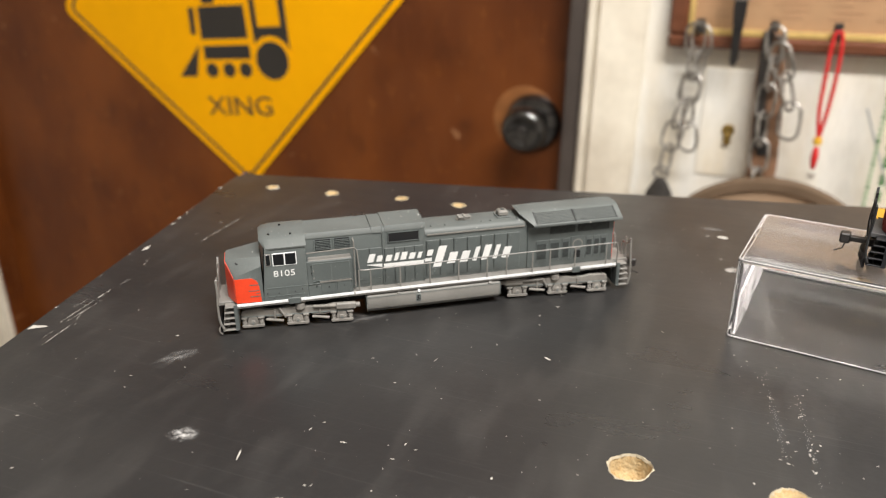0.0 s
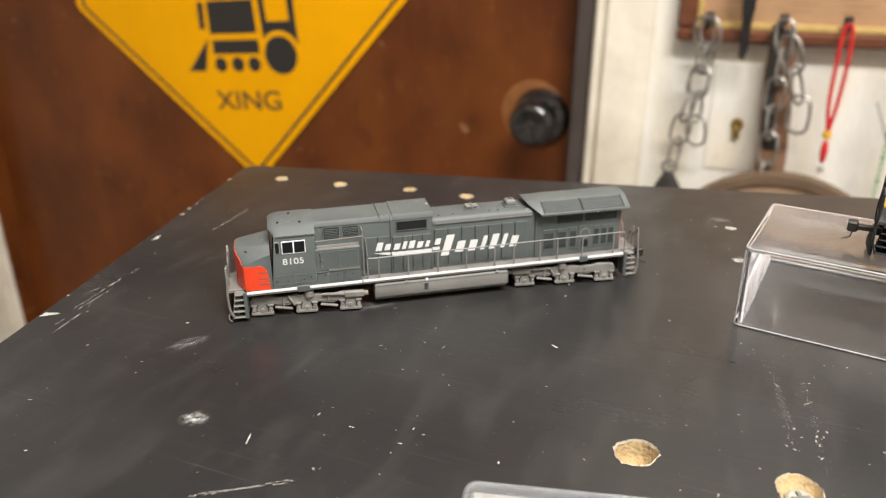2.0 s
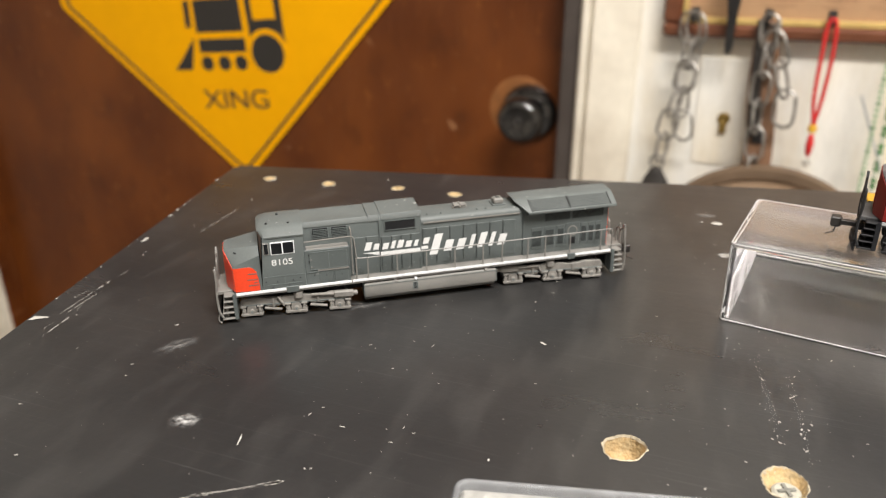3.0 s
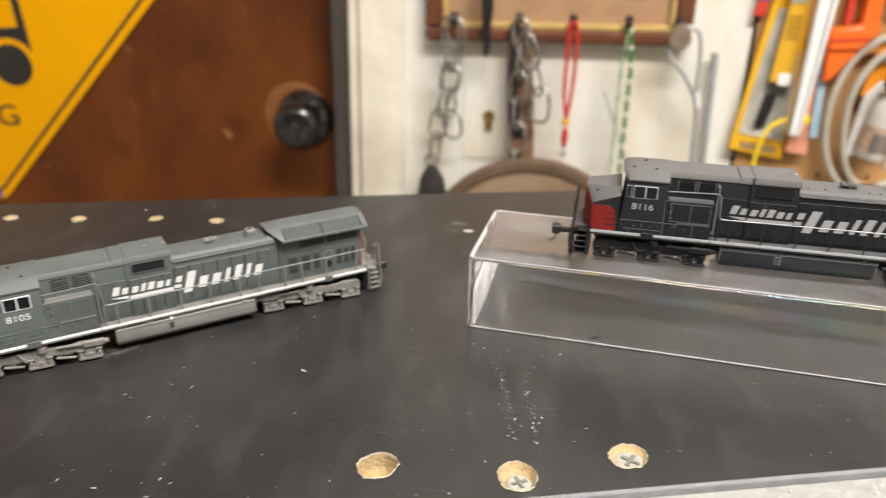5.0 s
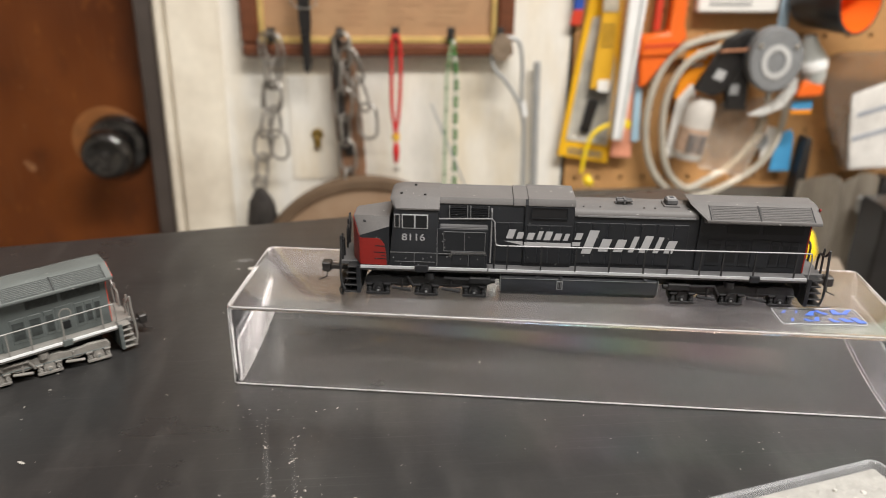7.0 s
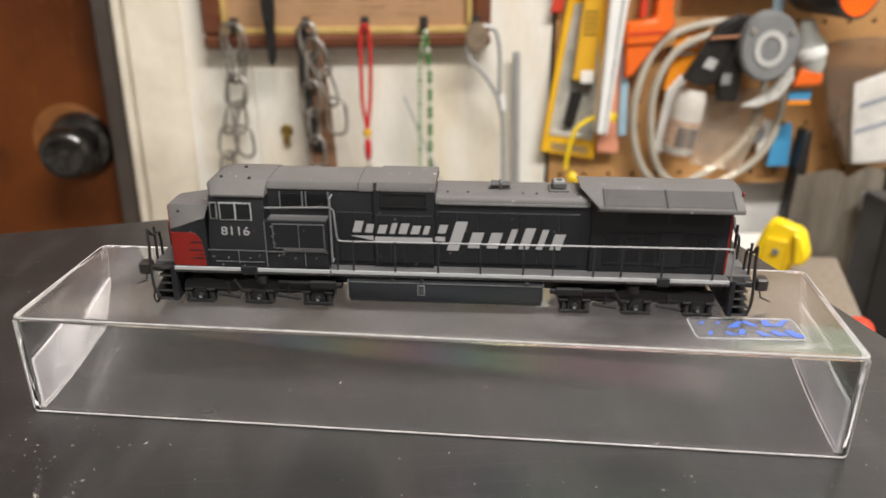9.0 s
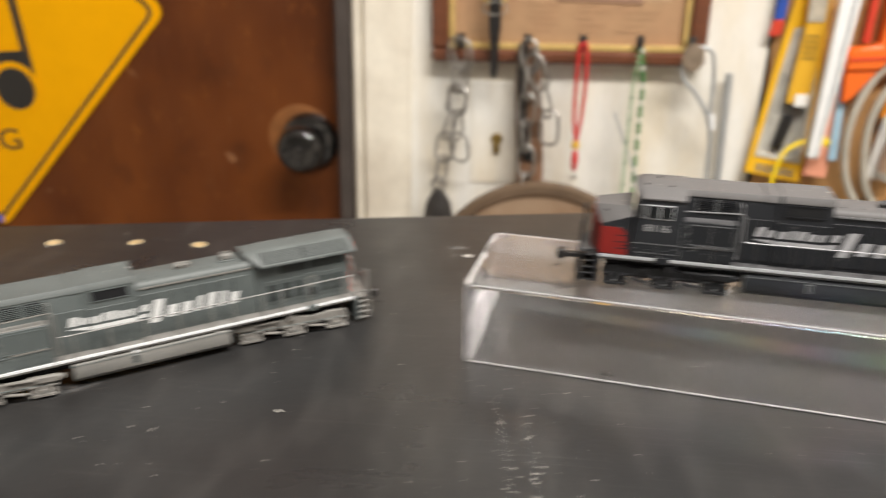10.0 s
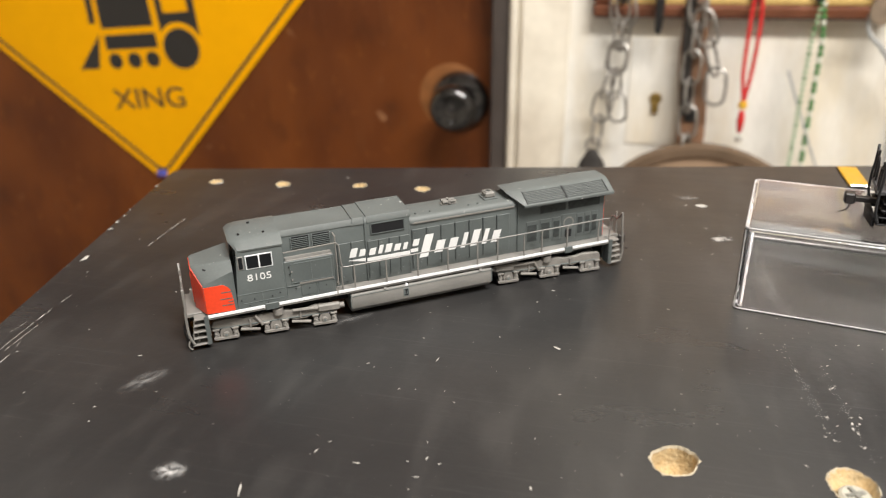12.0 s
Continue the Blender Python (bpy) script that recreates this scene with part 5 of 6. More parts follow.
part("foam_bead", bm, mat("glossy foam skin", (0.40, 0.39, 0.365), 0.15, vary=0.1, scale=300), tray, "glossy raised foam cells")

# ---- the wall of keys and chains ----
picture = empty("framed_picture", pose(0.0675, WALL_Y, -0.006), "framed tan print in a mahogany frame with gold slip", "picture")
FW, FH = 0.134, 0.40
for args in ((-FW, FW, -0.018, 0, 0, 0.0125), (-FW, FW, -0.018, 0, FH - 0.017, FH), (-FW, -FW + 0.017, -0.018, 0, 0.0125, FH - 0.017), (FW - 0.017, FW, -0.018, 0, 0.0125, FH - 0.017)):
    part("frame_rail", B(*args, 0.003), FRAME_WOOD, picture)
for args in ((-FW + 0.017, FW - 0.017, -0.013, 0, 0.0125, 0.0185), (-FW + 0.017, FW - 0.017, -0.013, 0, FH - 0.0225, FH - 0.017), (-FW + 0.017, -FW + 0.0225, -0.013, 0, 0.0185, FH - 0.0225), (FW - 0.0225, FW - 0.017, -0.013, 0, 0.0185, FH - 0.0225)):
    part("gold_slip", B(*args, 0.001), GOLD, picture, "gold painted slip")
part("print", B(-FW + 0.0225, FW - 0.0225, -0.007, 0, 0.0185, FH - 0.0225), POSTER, picture)
part("print_panel", B(-0.050, 0.098, -0.0074, -0.007, 0.060, FH - 0.045), POSTER_PALE, picture, "pale tan printed panel")
part("print_emblem", prism([(0.030 + 0.045 * math.cos(k * math.tau / 24), 0.095 + 0.026 * math.sin(k * math.tau / 24)) for k in range(24)], "y", -0.0079, -0.0074), POSTER_DARK, picture, "mauve brown printed oval")
part("print_emblem", prism([(-0.012, 0.060), (0.072, 0.058), (0.066, 0.066), (0.040, 0.068), (0.012, 0.068), (-0.006, 0.067)], "y", -0.0083, -0.0079), POSTER_DARK, picture, "mauve brown printed scroll")
part("print_ring", lathe([(0.0225, 0.0), (0.0265, 0.0), (0.0265, 0.0008), (0.0225, 0.0008), (0.0225, 0.0)], 32, m=pose(-0.072, -0.0070, 0.083, 90)), GOLD, picture, "pale printed ring")
part("print_disc", lathe([(0.0, 0.0), (0.022, 0.0), (0.022, 0.0006), (0.0, 0.0006)], 32, m=pose(-0.072, -0.0070, 0.083, 90)), POSTER_DARK, picture)
rnd = random.Random(3)
for i in range(5):
    z = 0.030 + i * 0.0062
    for q in range(4):
        x = -0.095 + q * 0.047 + rnd.uniform(0, 0.012)
        part("print_line", B(x, x + rnd.uniform(0.018, 0.036), -0.0074, -0.007, z, z + 0.0009), POSTER_LINE, picture)

HOOKS = {"a": -0.037, "c": 0.029, "r": 0.083, "g": 0.138, "w": 0.187}
for k, x in HOOKS.items():
    hook = empty("wall_hook", pose(x, WALL_Y - 0.018, 0.013), "small dark steel hook under the picture frame", "hook", "wall hooks")
    part("hook_wire", tube(smooth_line([(0, 0, 0.006), (0, -0.006, 0.004), (0, -0.012, -0.003), (0, -0.016, 0.0), (0, -0.016, 0.005)], 5), 0.0013, 6), DARK_METAL, hook)
    part("hook_plate", B(-0.004, 0.004, -0.002, 0.0, -0.004, 0.010, 0.0008), DARK_METAL, hook)


def chain_link(bm, c, length, width, r, turn, lean):
    pts = []
    for k in range(16):
        a = k * math.tau / 16
        x, z = width / 2 * math.cos(a), 0.0
        z = (length - width) / 2 * (1 if math.sin(a) > 1e-6 else -1 if math.sin(a) < -1e-6 else 0) + width / 2 * math.sin(a)
        pts.append(Matrix.Translation(c) @ Matrix.Rotation(lean, 4, "Y") @ Matrix.Rotation(turn, 4, "Z") @ Vector((x, 0, z)))
    return tube(pts, r, 6, bm, closed=True)


def hung_chain(name, label, start, points, link, width, r):
    ob = empty(name, pose(*start), label, "chain", "hung chains")
    line = smooth_line(points, 12)
    total, turn, left = 0.0, 0.0, link * 0.3
    prev = line[0]
    k = 0
    for p in line[1:]:
        total += (p - prev).length
        if total >= left:
            d = (p - prev).normalized()
            part("chain_link", chain_link(None or bmesh.new(), p, link, width, r, radians(90 * (k % 2) + 25), math.atan2(d.x, d.z)), CHAIN, ob)
            left = total + link * 0.74
            k += 1
        prev = p
    return ob


hung_chain("twisted_chain", "doubled galvanised chain hanging from a hook", (-0.037, WALL_Y - 0.032, 0.014), [(0.002, 0, 0), (0.004, 0, -0.03), (-0.006, 0, -0.07), (-0.016, 0, -0.115), (-0.018, 0, -0.150)], 0.031, 0.0205, 0.0015)
hung_chain("twisted_chain", "doubled galvanised chain hanging from a hook", (-0.037, WALL_Y - 0.027, 0.014), [(-0.003, 0, 0), (-0.002, 0, -0.03), (-0.002, 0, -0.075), (0.001, 0, -0.110), (0.002, 0, -0.125)], 0.031, 0.0205, 0.0015)
hung_chain("twisted_chain", "doubled galvanised chain hanging beside a strap", (0.029, WALL_Y - 0.035, 0.014), [(0.002, 0, 0), (0.004, 0, -0.03), (0.002, 0, -0.07), (0.004, 0, -0.12), (0.006, 0, -0.19)], 0.033, 0.018, 0.0016)
hung_chain("twisted_chain", "short galvanised chain ending in a clip", (0.034, WALL_Y - 0.040, 0.0), [(0.002, 0, 0), (0.012, 0, -0.03), (0.020, 0, -0.06), (0.018, 0, -0.085)], 0.036, 0.0205, 0.0016)
strap = empty("leather_strap", pose(0.030, WALL_Y - 0.024, 0.014), "brown leather strap with steel buckle hanging from a hook", "strap")
part("strap_band", prism([(-0.010, 0.0), (0.009, 0.0), (0.017, -0.06), (0.021, -0.13), (0.018, -0.20), (-0.004, -0.20), (-0.006, -0.12), (-0.011, -0.05)], "y", -0.0015, 0.0015, 0.0005), LEATHER, strap)
part("strap_band", prism([(-0.010, 0.0), (-0.001, 0.0), (0.001, -0.05), (0.004, -0.11), (-0.005, -0.112), (-0.009, -0.05)], "y", -0.006, -0.003, 0.0005), DARK_METAL, strap, "dark narrow second strap")
part("buckle", tube([(-0.007, -0.003, -0.004), (0.007, -0.003, -0.004), (0.008, -0.003, -0.024), (-0.006, -0.003, -0.024)], 0.0018, 6, closed=True), CHAIN, strap)
part("strap_tip", B(0.0, 0.010, -0.004, 0.003, -0.118, -0.105, 0.001), BLACK_PLASTIC, strap)
clip = empty("hanging_clip", pose(-0.058, WALL_Y - 0.030, -0.135), "dark worn clip hanging on the chain", "clip")
part("clip_body", lathe([(0.0, 0.0), (0.005, -0.002), (0.013, -0.016), (0.0165, -0.036), (0.015, -0.056), (0.0, -0.064)], 16, m=Matrix.Diagonal((1, 0.6, 1, 1))), DARK_METAL, clip)
part("clip_ring", tube([(0.007 * math.cos(k * math.tau / 12), 0, 0.004 + 0.007 * math.sin(k * math.tau / 12)) for k in range(12)], 0.0014, 6, closed=True), CHAIN, clip)

tool = empty("pocket_tool", pose(-0.003, WALL_Y - 0.030, 0.06), "black pocket tool hanging in front of the picture", "tool")
part("tool_body", prism([(-0.0055, 0.02), (0.0055, 0.02), (0.0060, -0.030), (0.0045, -0.045), (0.004, -0.072), (0.001, -0.079), (-0.003, -0.076), (-0.0042, -0.045), (-0.0060, -0.028)], "y", -0.004, 0.004, 0.001), BLACK_PLASTIC, tool)
part("tool_ring", tube([(0.012 * math.cos(k * math.tau / 16), -0.004, -0.012 + 0.006 * math.sin(k * math.tau / 16)) for k in range(16)], 0.0008, 6, closed=True), SILVER, tool)

cord = empty("red_lanyard", pose(0.083, WALL_Y - 0.034, 0.016), "red braided lanyard with yellow bead and silver bell", "lanyard")
for s in (-1, 1):
    part("cord_strand", tube(smooth_line([(0, 0, 0.002), (s * 0.0035, 0, -0.004), (s * 0.0045, 0, -0.03), (s * 0.0035 - 0.001, 0, -0.07), (-0.001, 0, -0.096)], 6), 0.0019, 6), RED_CORD, cord)
part("bead", lathe([(0.0, 0.004), (0.0036, 0.0035), (0.0044, 0.0), (0.0036, -0.0035), (0.0, -0.004)], 14, m=pose(-0.001, 0, -0.099)), YELLOW_BEAD, cord, "yellow bead")
part("knot", lathe([(0.0, 0.0), (0.0028, -0.004), (0.0036, -0.012), (0.0024, -0.022), (0.0, -0.025)], 12, m=pose(-0.001, 0, -0.103)), RED_CORD, cord)
part("bell", lathe([(0.0, 0.0035), (0.0026, 0.0025), (0.0035, 0.0), (0.0026, -0.0025), (0.0, -0.0035)], 14, m=pose(-0.001, 0, -0.133)), SILVER, cord, "small silver bell")

PALE_BEAD = mat("pale green bead", (0.26, 0.38, 0.22), 0.4)
beads = empty("bead_string", pose(0.138, WALL_Y - 0.033, 0.015), "string of green and cream beads hanging doubled", "bead string")
for s in (-1, 1):
    for k in range(34):
        z = -0.004 - k * 0.0056
        x = s * min(0.0045, 0.001 + k * 0.0006) - (0.0 if s > 0 else k * 0.00006)
        rr = 0.0027 if s > 0 else 0.0021
        bead = lathe([(0.0, rr * 1.1), (rr * 0.8, rr * 0.7), (rr, 0.0), (rr * 0.8, -rr * 0.7), (0.0, -rr * 1.1)], 8, m=pose(x, 0, z))
        part("bead", bead, (WHITE_BEAD if k % 3 == 0 else GREEN_BEAD) if s > 0 else (GREEN_BEAD if k % 4 == 0 else PALE_BEAD), beads)
solid("thin_rod", tube([(0.118, WALL_Y - 0.030, -0.050), (0.176, WALL_Y - 0.040, -0.190)], 0.0011, 6), STEEL_TUBE, "thin grey metal rod leaning on the wall", "rod")

cab_loop = empty("steel_cable", pose(0.187, WALL_Y - 0.034, 0.012), "looped steel security cable hanging from a hook", "cable")
part("cable_loop", tube(smooth_line([(0.002, 0, 0.004), (0.016, 0, 0.000), (0.021, 0, -0.020), (0.022, 0, -0.055), (0.026, 0, -0.090), (0.028, 0, -0.150), (0.029, 0, -0.24)], 6), 0.0020, 8), STEEL_TUBE, cab_loop)
part("cable_loop", tube(smooth_line([(-0.002, 0, 0.004), (-0.009, 0, -0.010), (-0.007, 0, -0.026), (0.006, 0, -0.040), (0.020, 0, -0.062), (0.026, 0, -0.085)], 6), 0.0020, 8), STEEL_TUBE, cab_loop)
part("crimp", cyl((0.0235, 0, -0.060), (0.0262, 0, -0.075), 0.0030, n=10), WHITE_PLASTIC, cab_loop, "white crimp sleeve")
part("tag_disc", lathe([(0.0, -0.0015), (0.0105, -0.0012), (0.0112, 0.0), (0.0105, 0.0012), (0.0, 0.0015)], 24, m=pose(-0.001, -0.004, -0.006, 90) @ Matrix.Diagonal((0.92, 1.2, 1, 1))), mat("worn brown tag", (0.20, 0.15, 0.105), 0.5, vary=0.3, scale=120), cab_loop, "worn brown oval tag")
solid("steel_tube", cyl((0.2275, WALL_Y - 0.012, -0.012), (0.2560, WALL_Y - 0.012, FLOOR_Z), 0.0038, n=14), STEEL_TUBE, "grey steel tube standing against the wall", "tube")

disc = empty("wooden_disc", pose(0.050, WALL_Y - 0.030, -0.2365, 6), "round brown wooden disc leaning against the wall", "wooden disc")
part("disc_face", lathe([(0.0, 0.004), (0.108, 0.004), (0.108, -0.004), (0.0, -0.004)], 64, m=pose(0, 0, 0, 90)), DISC, disc)
part("disc_rim", lathe([(0.106, 0.0075), (0.1145, 0.0065), (0.1165, 0.0), (0.1145, -0.0065), (0.106, -0.006), (0.106, 0.0075)], 64, m=pose(0, 0, 0, 90)), DISC_RIM, disc)

lockp = empty("cover_plate", pose(0.003, WALL_Y, -0.082), "white painted cover plate with a brass keyhole", "cover plate")
part("plate", B(-0.030, 0.030, -0.0016, 0, -0.055, 0.055, 0.0008), WALL, lockp)
part("escutcheon", lathe([(0.0, 0.0035), (0.005, 0.003), (0.0065, 0.0), (0.0, 0.0)], 16, m=pose(-0.002, -0.0016, -0.006, 90)), BRASS, lockp, "tarnished brass keyhole")
part("keyhole_drop", B(-0.0055, 0.0015, -0.0062, -0.004, -0.020, -0.008, 0.001), BRASS, lockp)

# ---- pegboard with hung goods ----
PX0, PX1, PZ0, PZ1, PY = 0.2665, 0.7765, -0.153, 0.255, WALL_Y - 0.004
board = empty("pegboard", pose(0, 0, 0), "brown hardboard pegboard fixed to the wall", "pegboard")
bm = bmesh.new()
pitch = 0.0255
nx, nz = int(round((PX1 - PX0) / pitch)), int(round((PZ1 - PZ0) / pitch))
for i in range(nx):
    for k in range(nz):
        x0, z0 = PX0 + i * pitch, PZ0 + k * pitch
        cx, cz = x0 + pitch / 2, z0 + pitch / 2
        sq = [bm.verts.new((x0 + u * pitch, PY, z0 + w * pitch)) for u, w in ((0, 0), (0.5, 0), (1, 0), (1, 0.5), (1, 1), (0.5, 1), (0, 1), (0, 0.5))]
        hole = [bm.verts.new((cx + 0.0027 * math.cos(a), PY, cz + 0.0027 * math.sin(a))) for a in (math.radians(225 + 45 * q) for q in range(8))]
        deep = [bm.verts.new(v.co + Vector((0, 0.005, 0))) for v in hole]
        for q in range(8):
            r = (q + 1) % 8
            bm.faces.new((sq[q], sq[r], hole[r], hole[q]))
            bm.faces.new((hole[q], hole[r], deep[r], deep[q]))
bmesh.ops.remove_doubles(bm, verts=bm.verts, dist=1e-5)
part("board_panel", bm, PEG, board)
# near-black sheet added behind the board: paints the shade inside its holes
part("board_back", B(PX0, PX1, PY + 0.005, PY + 0.022, PZ0, PZ1), HOLE_SHADE, board)


def hung(name, label, category, cx, cz, y, group=""):
    """A thing hung on the board: its middle in plan centimetres, and how far it stands off the board."""
    return empty(name, pose(cx / 100, PY - y, cz / 100), label, category, group)


def shape(parent, name, pts, front, back, material, label="", bev=0.0008):
    """A flat cut part of a hung thing: corners in plan centimetres, its front and back off the thing's plane."""
    ox, oz = parent.location.x, parent.location.z
    return part(name, prism([(x / 100 - ox, z / 100 - oz) for x, z in pts], "y", -front, -back, bev), material, parent, label)


def box_pts(x0, x1, z0, z1):
    return [(x0, z0), (x1, z0), (x1, z1), (x0, z1)]


bt = hung("blue_red_pack", "blue and red carded pack", "tool pack", 26.6, 4.4, 0.004, "hung tool packs")
shape(bt, "blue_half", [(26.2, 3.9), (27.2, 3.9), (27.4, 9.0), (26.4, 9.0)], 0.003, 0, mat("deep blue card", (0.02, 0.07, 0.35), 0.45))
shape(bt, "red_half", [(25.9, 2.4), (27.1, 2.4), (27.2, 3.9), (26.2, 3.9)], 0.003, 0, RED_CARD)
pack = hung("blade_pack", "yellow carded tool pack with clear blister", "tool pack", 29, -2, 0.007, "hung tool packs")
shape(pack, "backing_card", [(25.5, -11.1), (31.1, -12.1), (31.5, -8.2), (31.2, 1.2), (31.0, 9.0), (28.3, 9.0), (27.7, 4.9), (27.0, 0.3)], 0.002, 0, YELLOW_CARD)
shape(pack, "paper_liner", [(27.6, 0.2), (26.3, -9.4), (30.9, -10.1), (31.0, -3.1), (30.4, 3.6), (28.1, 3.2)], 0.0032, 0.002, mat("grey printed paper", (0.46, 0.43, 0.37), 0.5, vary=0.25, scale=60), "grey printed paper liner")
blis = shape(pack, "blister", [(27.7, -0.9), (26.8, -8.9), (30.4, -9.5), (30.7, -3.3)], 0.0062, 0.0032, mat("clear blister", (0.85, 0.84, 0.80), 0.12, glass=0.9, bump=0.001, bump_scale=90), "clear blister", 0.0012)
blis.visible_shadow = False
shape(pack, "tool_in_pack", [(27.6, -8.2), (28.6, -8.6), (29.3, -5.6), (29.2, -5.0), (28.2, -4.9)], 0.0090, 0.0062, BLACK_PLASTIC, "", 0.001)
for q in range(3):
    shape(pack, "print_bar", [(26.6, -10.9 + q * 0.28), (30.4, -11.5 + q * 0.28), (30.4, -11.35 + q * 0.28), (26.6, -10.75 + q * 0.28)], 0.0024, 0.002, GREY_PLASTIC, "", 0)
pack2 = hung("blade_pack", "narrow yellow carded pack with white label", "tool pack", 29.7, 1, 0.019, "hung tool packs")
shape(pack2, "backing_card", [(28.1, -3.7), (30.2, -3.9), (30.5, 3.2), (30.5, 9.0), (28.5, 9.0), (28.7, 3.4)], 0.003, 0, mat("ochre printed card", (0.66, 0.36, 0.02), 0.45, vary=0.08, scale=40))
shape(pack2, "label", box_pts(28.85, 30.1, -4.0, -2.8), 0.004, 0.003, WHITE_CARD)
shape(pack2, "header", [(28.7, 3.9), (30.3, 3.9), (30.3, 9.0), (28.6, 9.0)], 0.0042, 0.003, mat("grey printed paper header", (0.42, 0.37, 0.29), 0.5, vary=0.3, scale=90), "pale printed header")
for q in range(5):
    shape(pack2, "print_bar", box_pts(28.8, 30.1, 2.5 - q * 0.5, 2.7 - q * 0.5), 0.0034, 0.003, BRASS, "", 0)
strip_ = hung("white_trim_strip", "long white plastic trim strip hanging at a lean", "plastic strip", 31.9, -1, 0.031)
shape(strip_, "strip", [(30.3, -8.7), (31.5, -8.8), (32.9, 9.0), (31.0, 9.0)], 0.008, 0, WHITE_PLASTIC, "", 0.002)
shape(strip_, "strip_groove", [(31.1, -8.6), (31.2, -8.6), (32.3, 9.0), (32.1, 9.0)], 0.0084, 0.008, GREY_PLASTIC, "", 0)
sal = hung("salmon_card_pack", "salmon coloured card pack behind the strip", "card pack", 33.4, -4, 0.011)
shape(sal, "card", [(31.2, -11.2), (33.5, -11.4), (33.5, -8.6), (32.9, -1.2), (32.2, 2.0), (31.6, 2.0)], 0.002, 0, PINK_CARD)
redt = hung("red_tag", "small red card tag behind the packs", "tag", 31.4, -10.2, 0.005)
shape(redt, "card", box_pts(30.2, 31.9, -11.5, -10.0), 0.0015, 0, RED_CARD)
blu = hung("blue_card_pack", "narrow pale blue card pack", "card pack", 34.2, -4, 0.015)
shape(blu, "card", [(33.2, -9.5), (34.1, -9.4), (33.6, -1.0), (32.8, 0.3)], 0.002, 0, mat("pale blue card", (0.30, 0.44, 0.54), 0.45, vary=0.12, scale=60))
tie = hung("plastic_rope", "yellow plastic rope with a knotted end", "rope", 30, -9, 0.0275)
part("rope_length", tube(smooth_line([((x - 30) / 100, 0, (z + 9) / 100) for x, z in ((32.0, -7.1), (30.9, -7.2), (29.8, -7.5), (28.7, -8.3), (28.2, -9.6), (27.9, -11.2), (27.8, -12.5))], 6), 0.0022, 8), YELLOW_PLASTIC, tie)
part("rope_knot", lathe([(0.0, 0.005), (0.006, 0.004), (0.007, 0.0), (0.005, -0.004), (0.0, -0.005)], 10, m=pose(-0.015, -0.003, -0.043, 0, 60, 0)), YELLOW_PLASTIC, tie)
part("rope_knot", lathe([(0.0, 0.003), (0.004, 0.002), (0.004, -0.002), (0.0, -0.003)], 10, m=pose(0.020, -0.002, 0.0185, 0, 30, 0) @ Matrix.Scale(1.5, 4)), YELLOW_PLASTIC, tie)
gun = hung("orange_tool", "orange plastic tool body hanging on the pegboard", "tool", 36, 1, 0.010)
shape(gun, "tool_body", [(32.8, -0.6), (36.0, -0.4), (36.6, 0.4), (37.6, 1.5), (37.1, 2.4), (37.2, 9.0), (35.7, 9.0), (35.6, 1.9), (32.8, 1.6)], 0.018, 0, ORANGE, "", 0.003)
shape(gun, "tool_grip", [(33.2, -3.7), (33.9, -3.3), (36.0, -0.4), (32.9, -0.5)], 0.015, 0, ORANGE, "", 0.002)
# the shadowed gap beside the body is painted as a dark red bar
shape(gun, "tool_shadow_gap", [(34.3, 2.0), (35.0, 2.0), (35.1, 9.0), (34.4, 9.0)], 0.006, 0, RED_CARD, "shadowed gap drawn as a dark red bar", 0.001)
shape(gun, "tool_rib", [(33.0, 0.5), (36.4, 0.7), (36.6, 0.95), (33.0, 0.75)], 0.0190, 0.018, RED_CARD, "", 0)
amber = hung("amber_pack", "amber orange carded pack inside the cable coil", "card pack", 40, -1, 0.013)
shape(amber, "card", [(37.3, -5.0), (39.9, -4.6), (41.0, -1.1), (41.2, 1.2), (38.2, 0.4)], 0.004, 0, ORANGE_CARD)
for q in range(3):
    shape(amber, "print_bar", [(38.5 + q * 0.3, -1.6 + q * 0.7), (39.9 + q * 0.3, -1.5 + q * 0.7), (39.9 + q * 0.3, -1.2 + q * 0.7), (38.5 + q * 0.3, -1.3 + q * 0.7)], 0.0045, 0.004, WHITE_CARD, "", 0)
coil = hung("cable_coil", "loose coil of beige vinyl cable hanging on the pegboard", "cable coil", 43, -6.5, 0.026)
for q, ring in enumerate((((34.6, -5.0), (36.7, -0.2), (41.6, 1.6), (46.0, 0.8), (49.0, -2.6), (49.4, -7.2), (48.4, -11.2), (45.6, -13.8), (41.0, -15.5), (37.2, -14.2), (35.0, -10.5)),
                          ((36.1, -5.4), (37.9, -1.0), (42.0, 0.7), (45.6, 0.0), (47.0, -3.4), (46.2, -8.6), (44.2, -11.8), (41.6, -13.6), (39.2, -14.3), (36.9, -11.5)))):
    pts = [Vector(((x - 43) / 100, -0.006 * (q - 1) + 0.002 * math.sin(i * 2.1 + q), (z + 6.5) / 100)) for i, (x, z) in enumerate(ring)]
    line = smooth_line(pts[-2:] + pts + pts[:2], 6)[12:12 + 6 * len(pts)]
    part("cable_turn", tube(line, 0.0038, 8, closed=True), CABLE, coil)
bottle = empty("squeeze_bottle", pose(0.3885, PY - 0.032, -0.1085, 0, 8, 0), "pale squeeze bottle with a printed label", "bottle")
part("bottle_body", lathe([(0.0, 0.0), (0.0135, 0.0), (0.0155, 0.004), (0.0155, 0.046), (0.0145, 0.058), (0.012, 0.064), (0.0, 0.065)], 24), mat("grey white plastic", (0.55, 0.52, 0.48), 0.4, vary=0.12, scale=60), bottle)
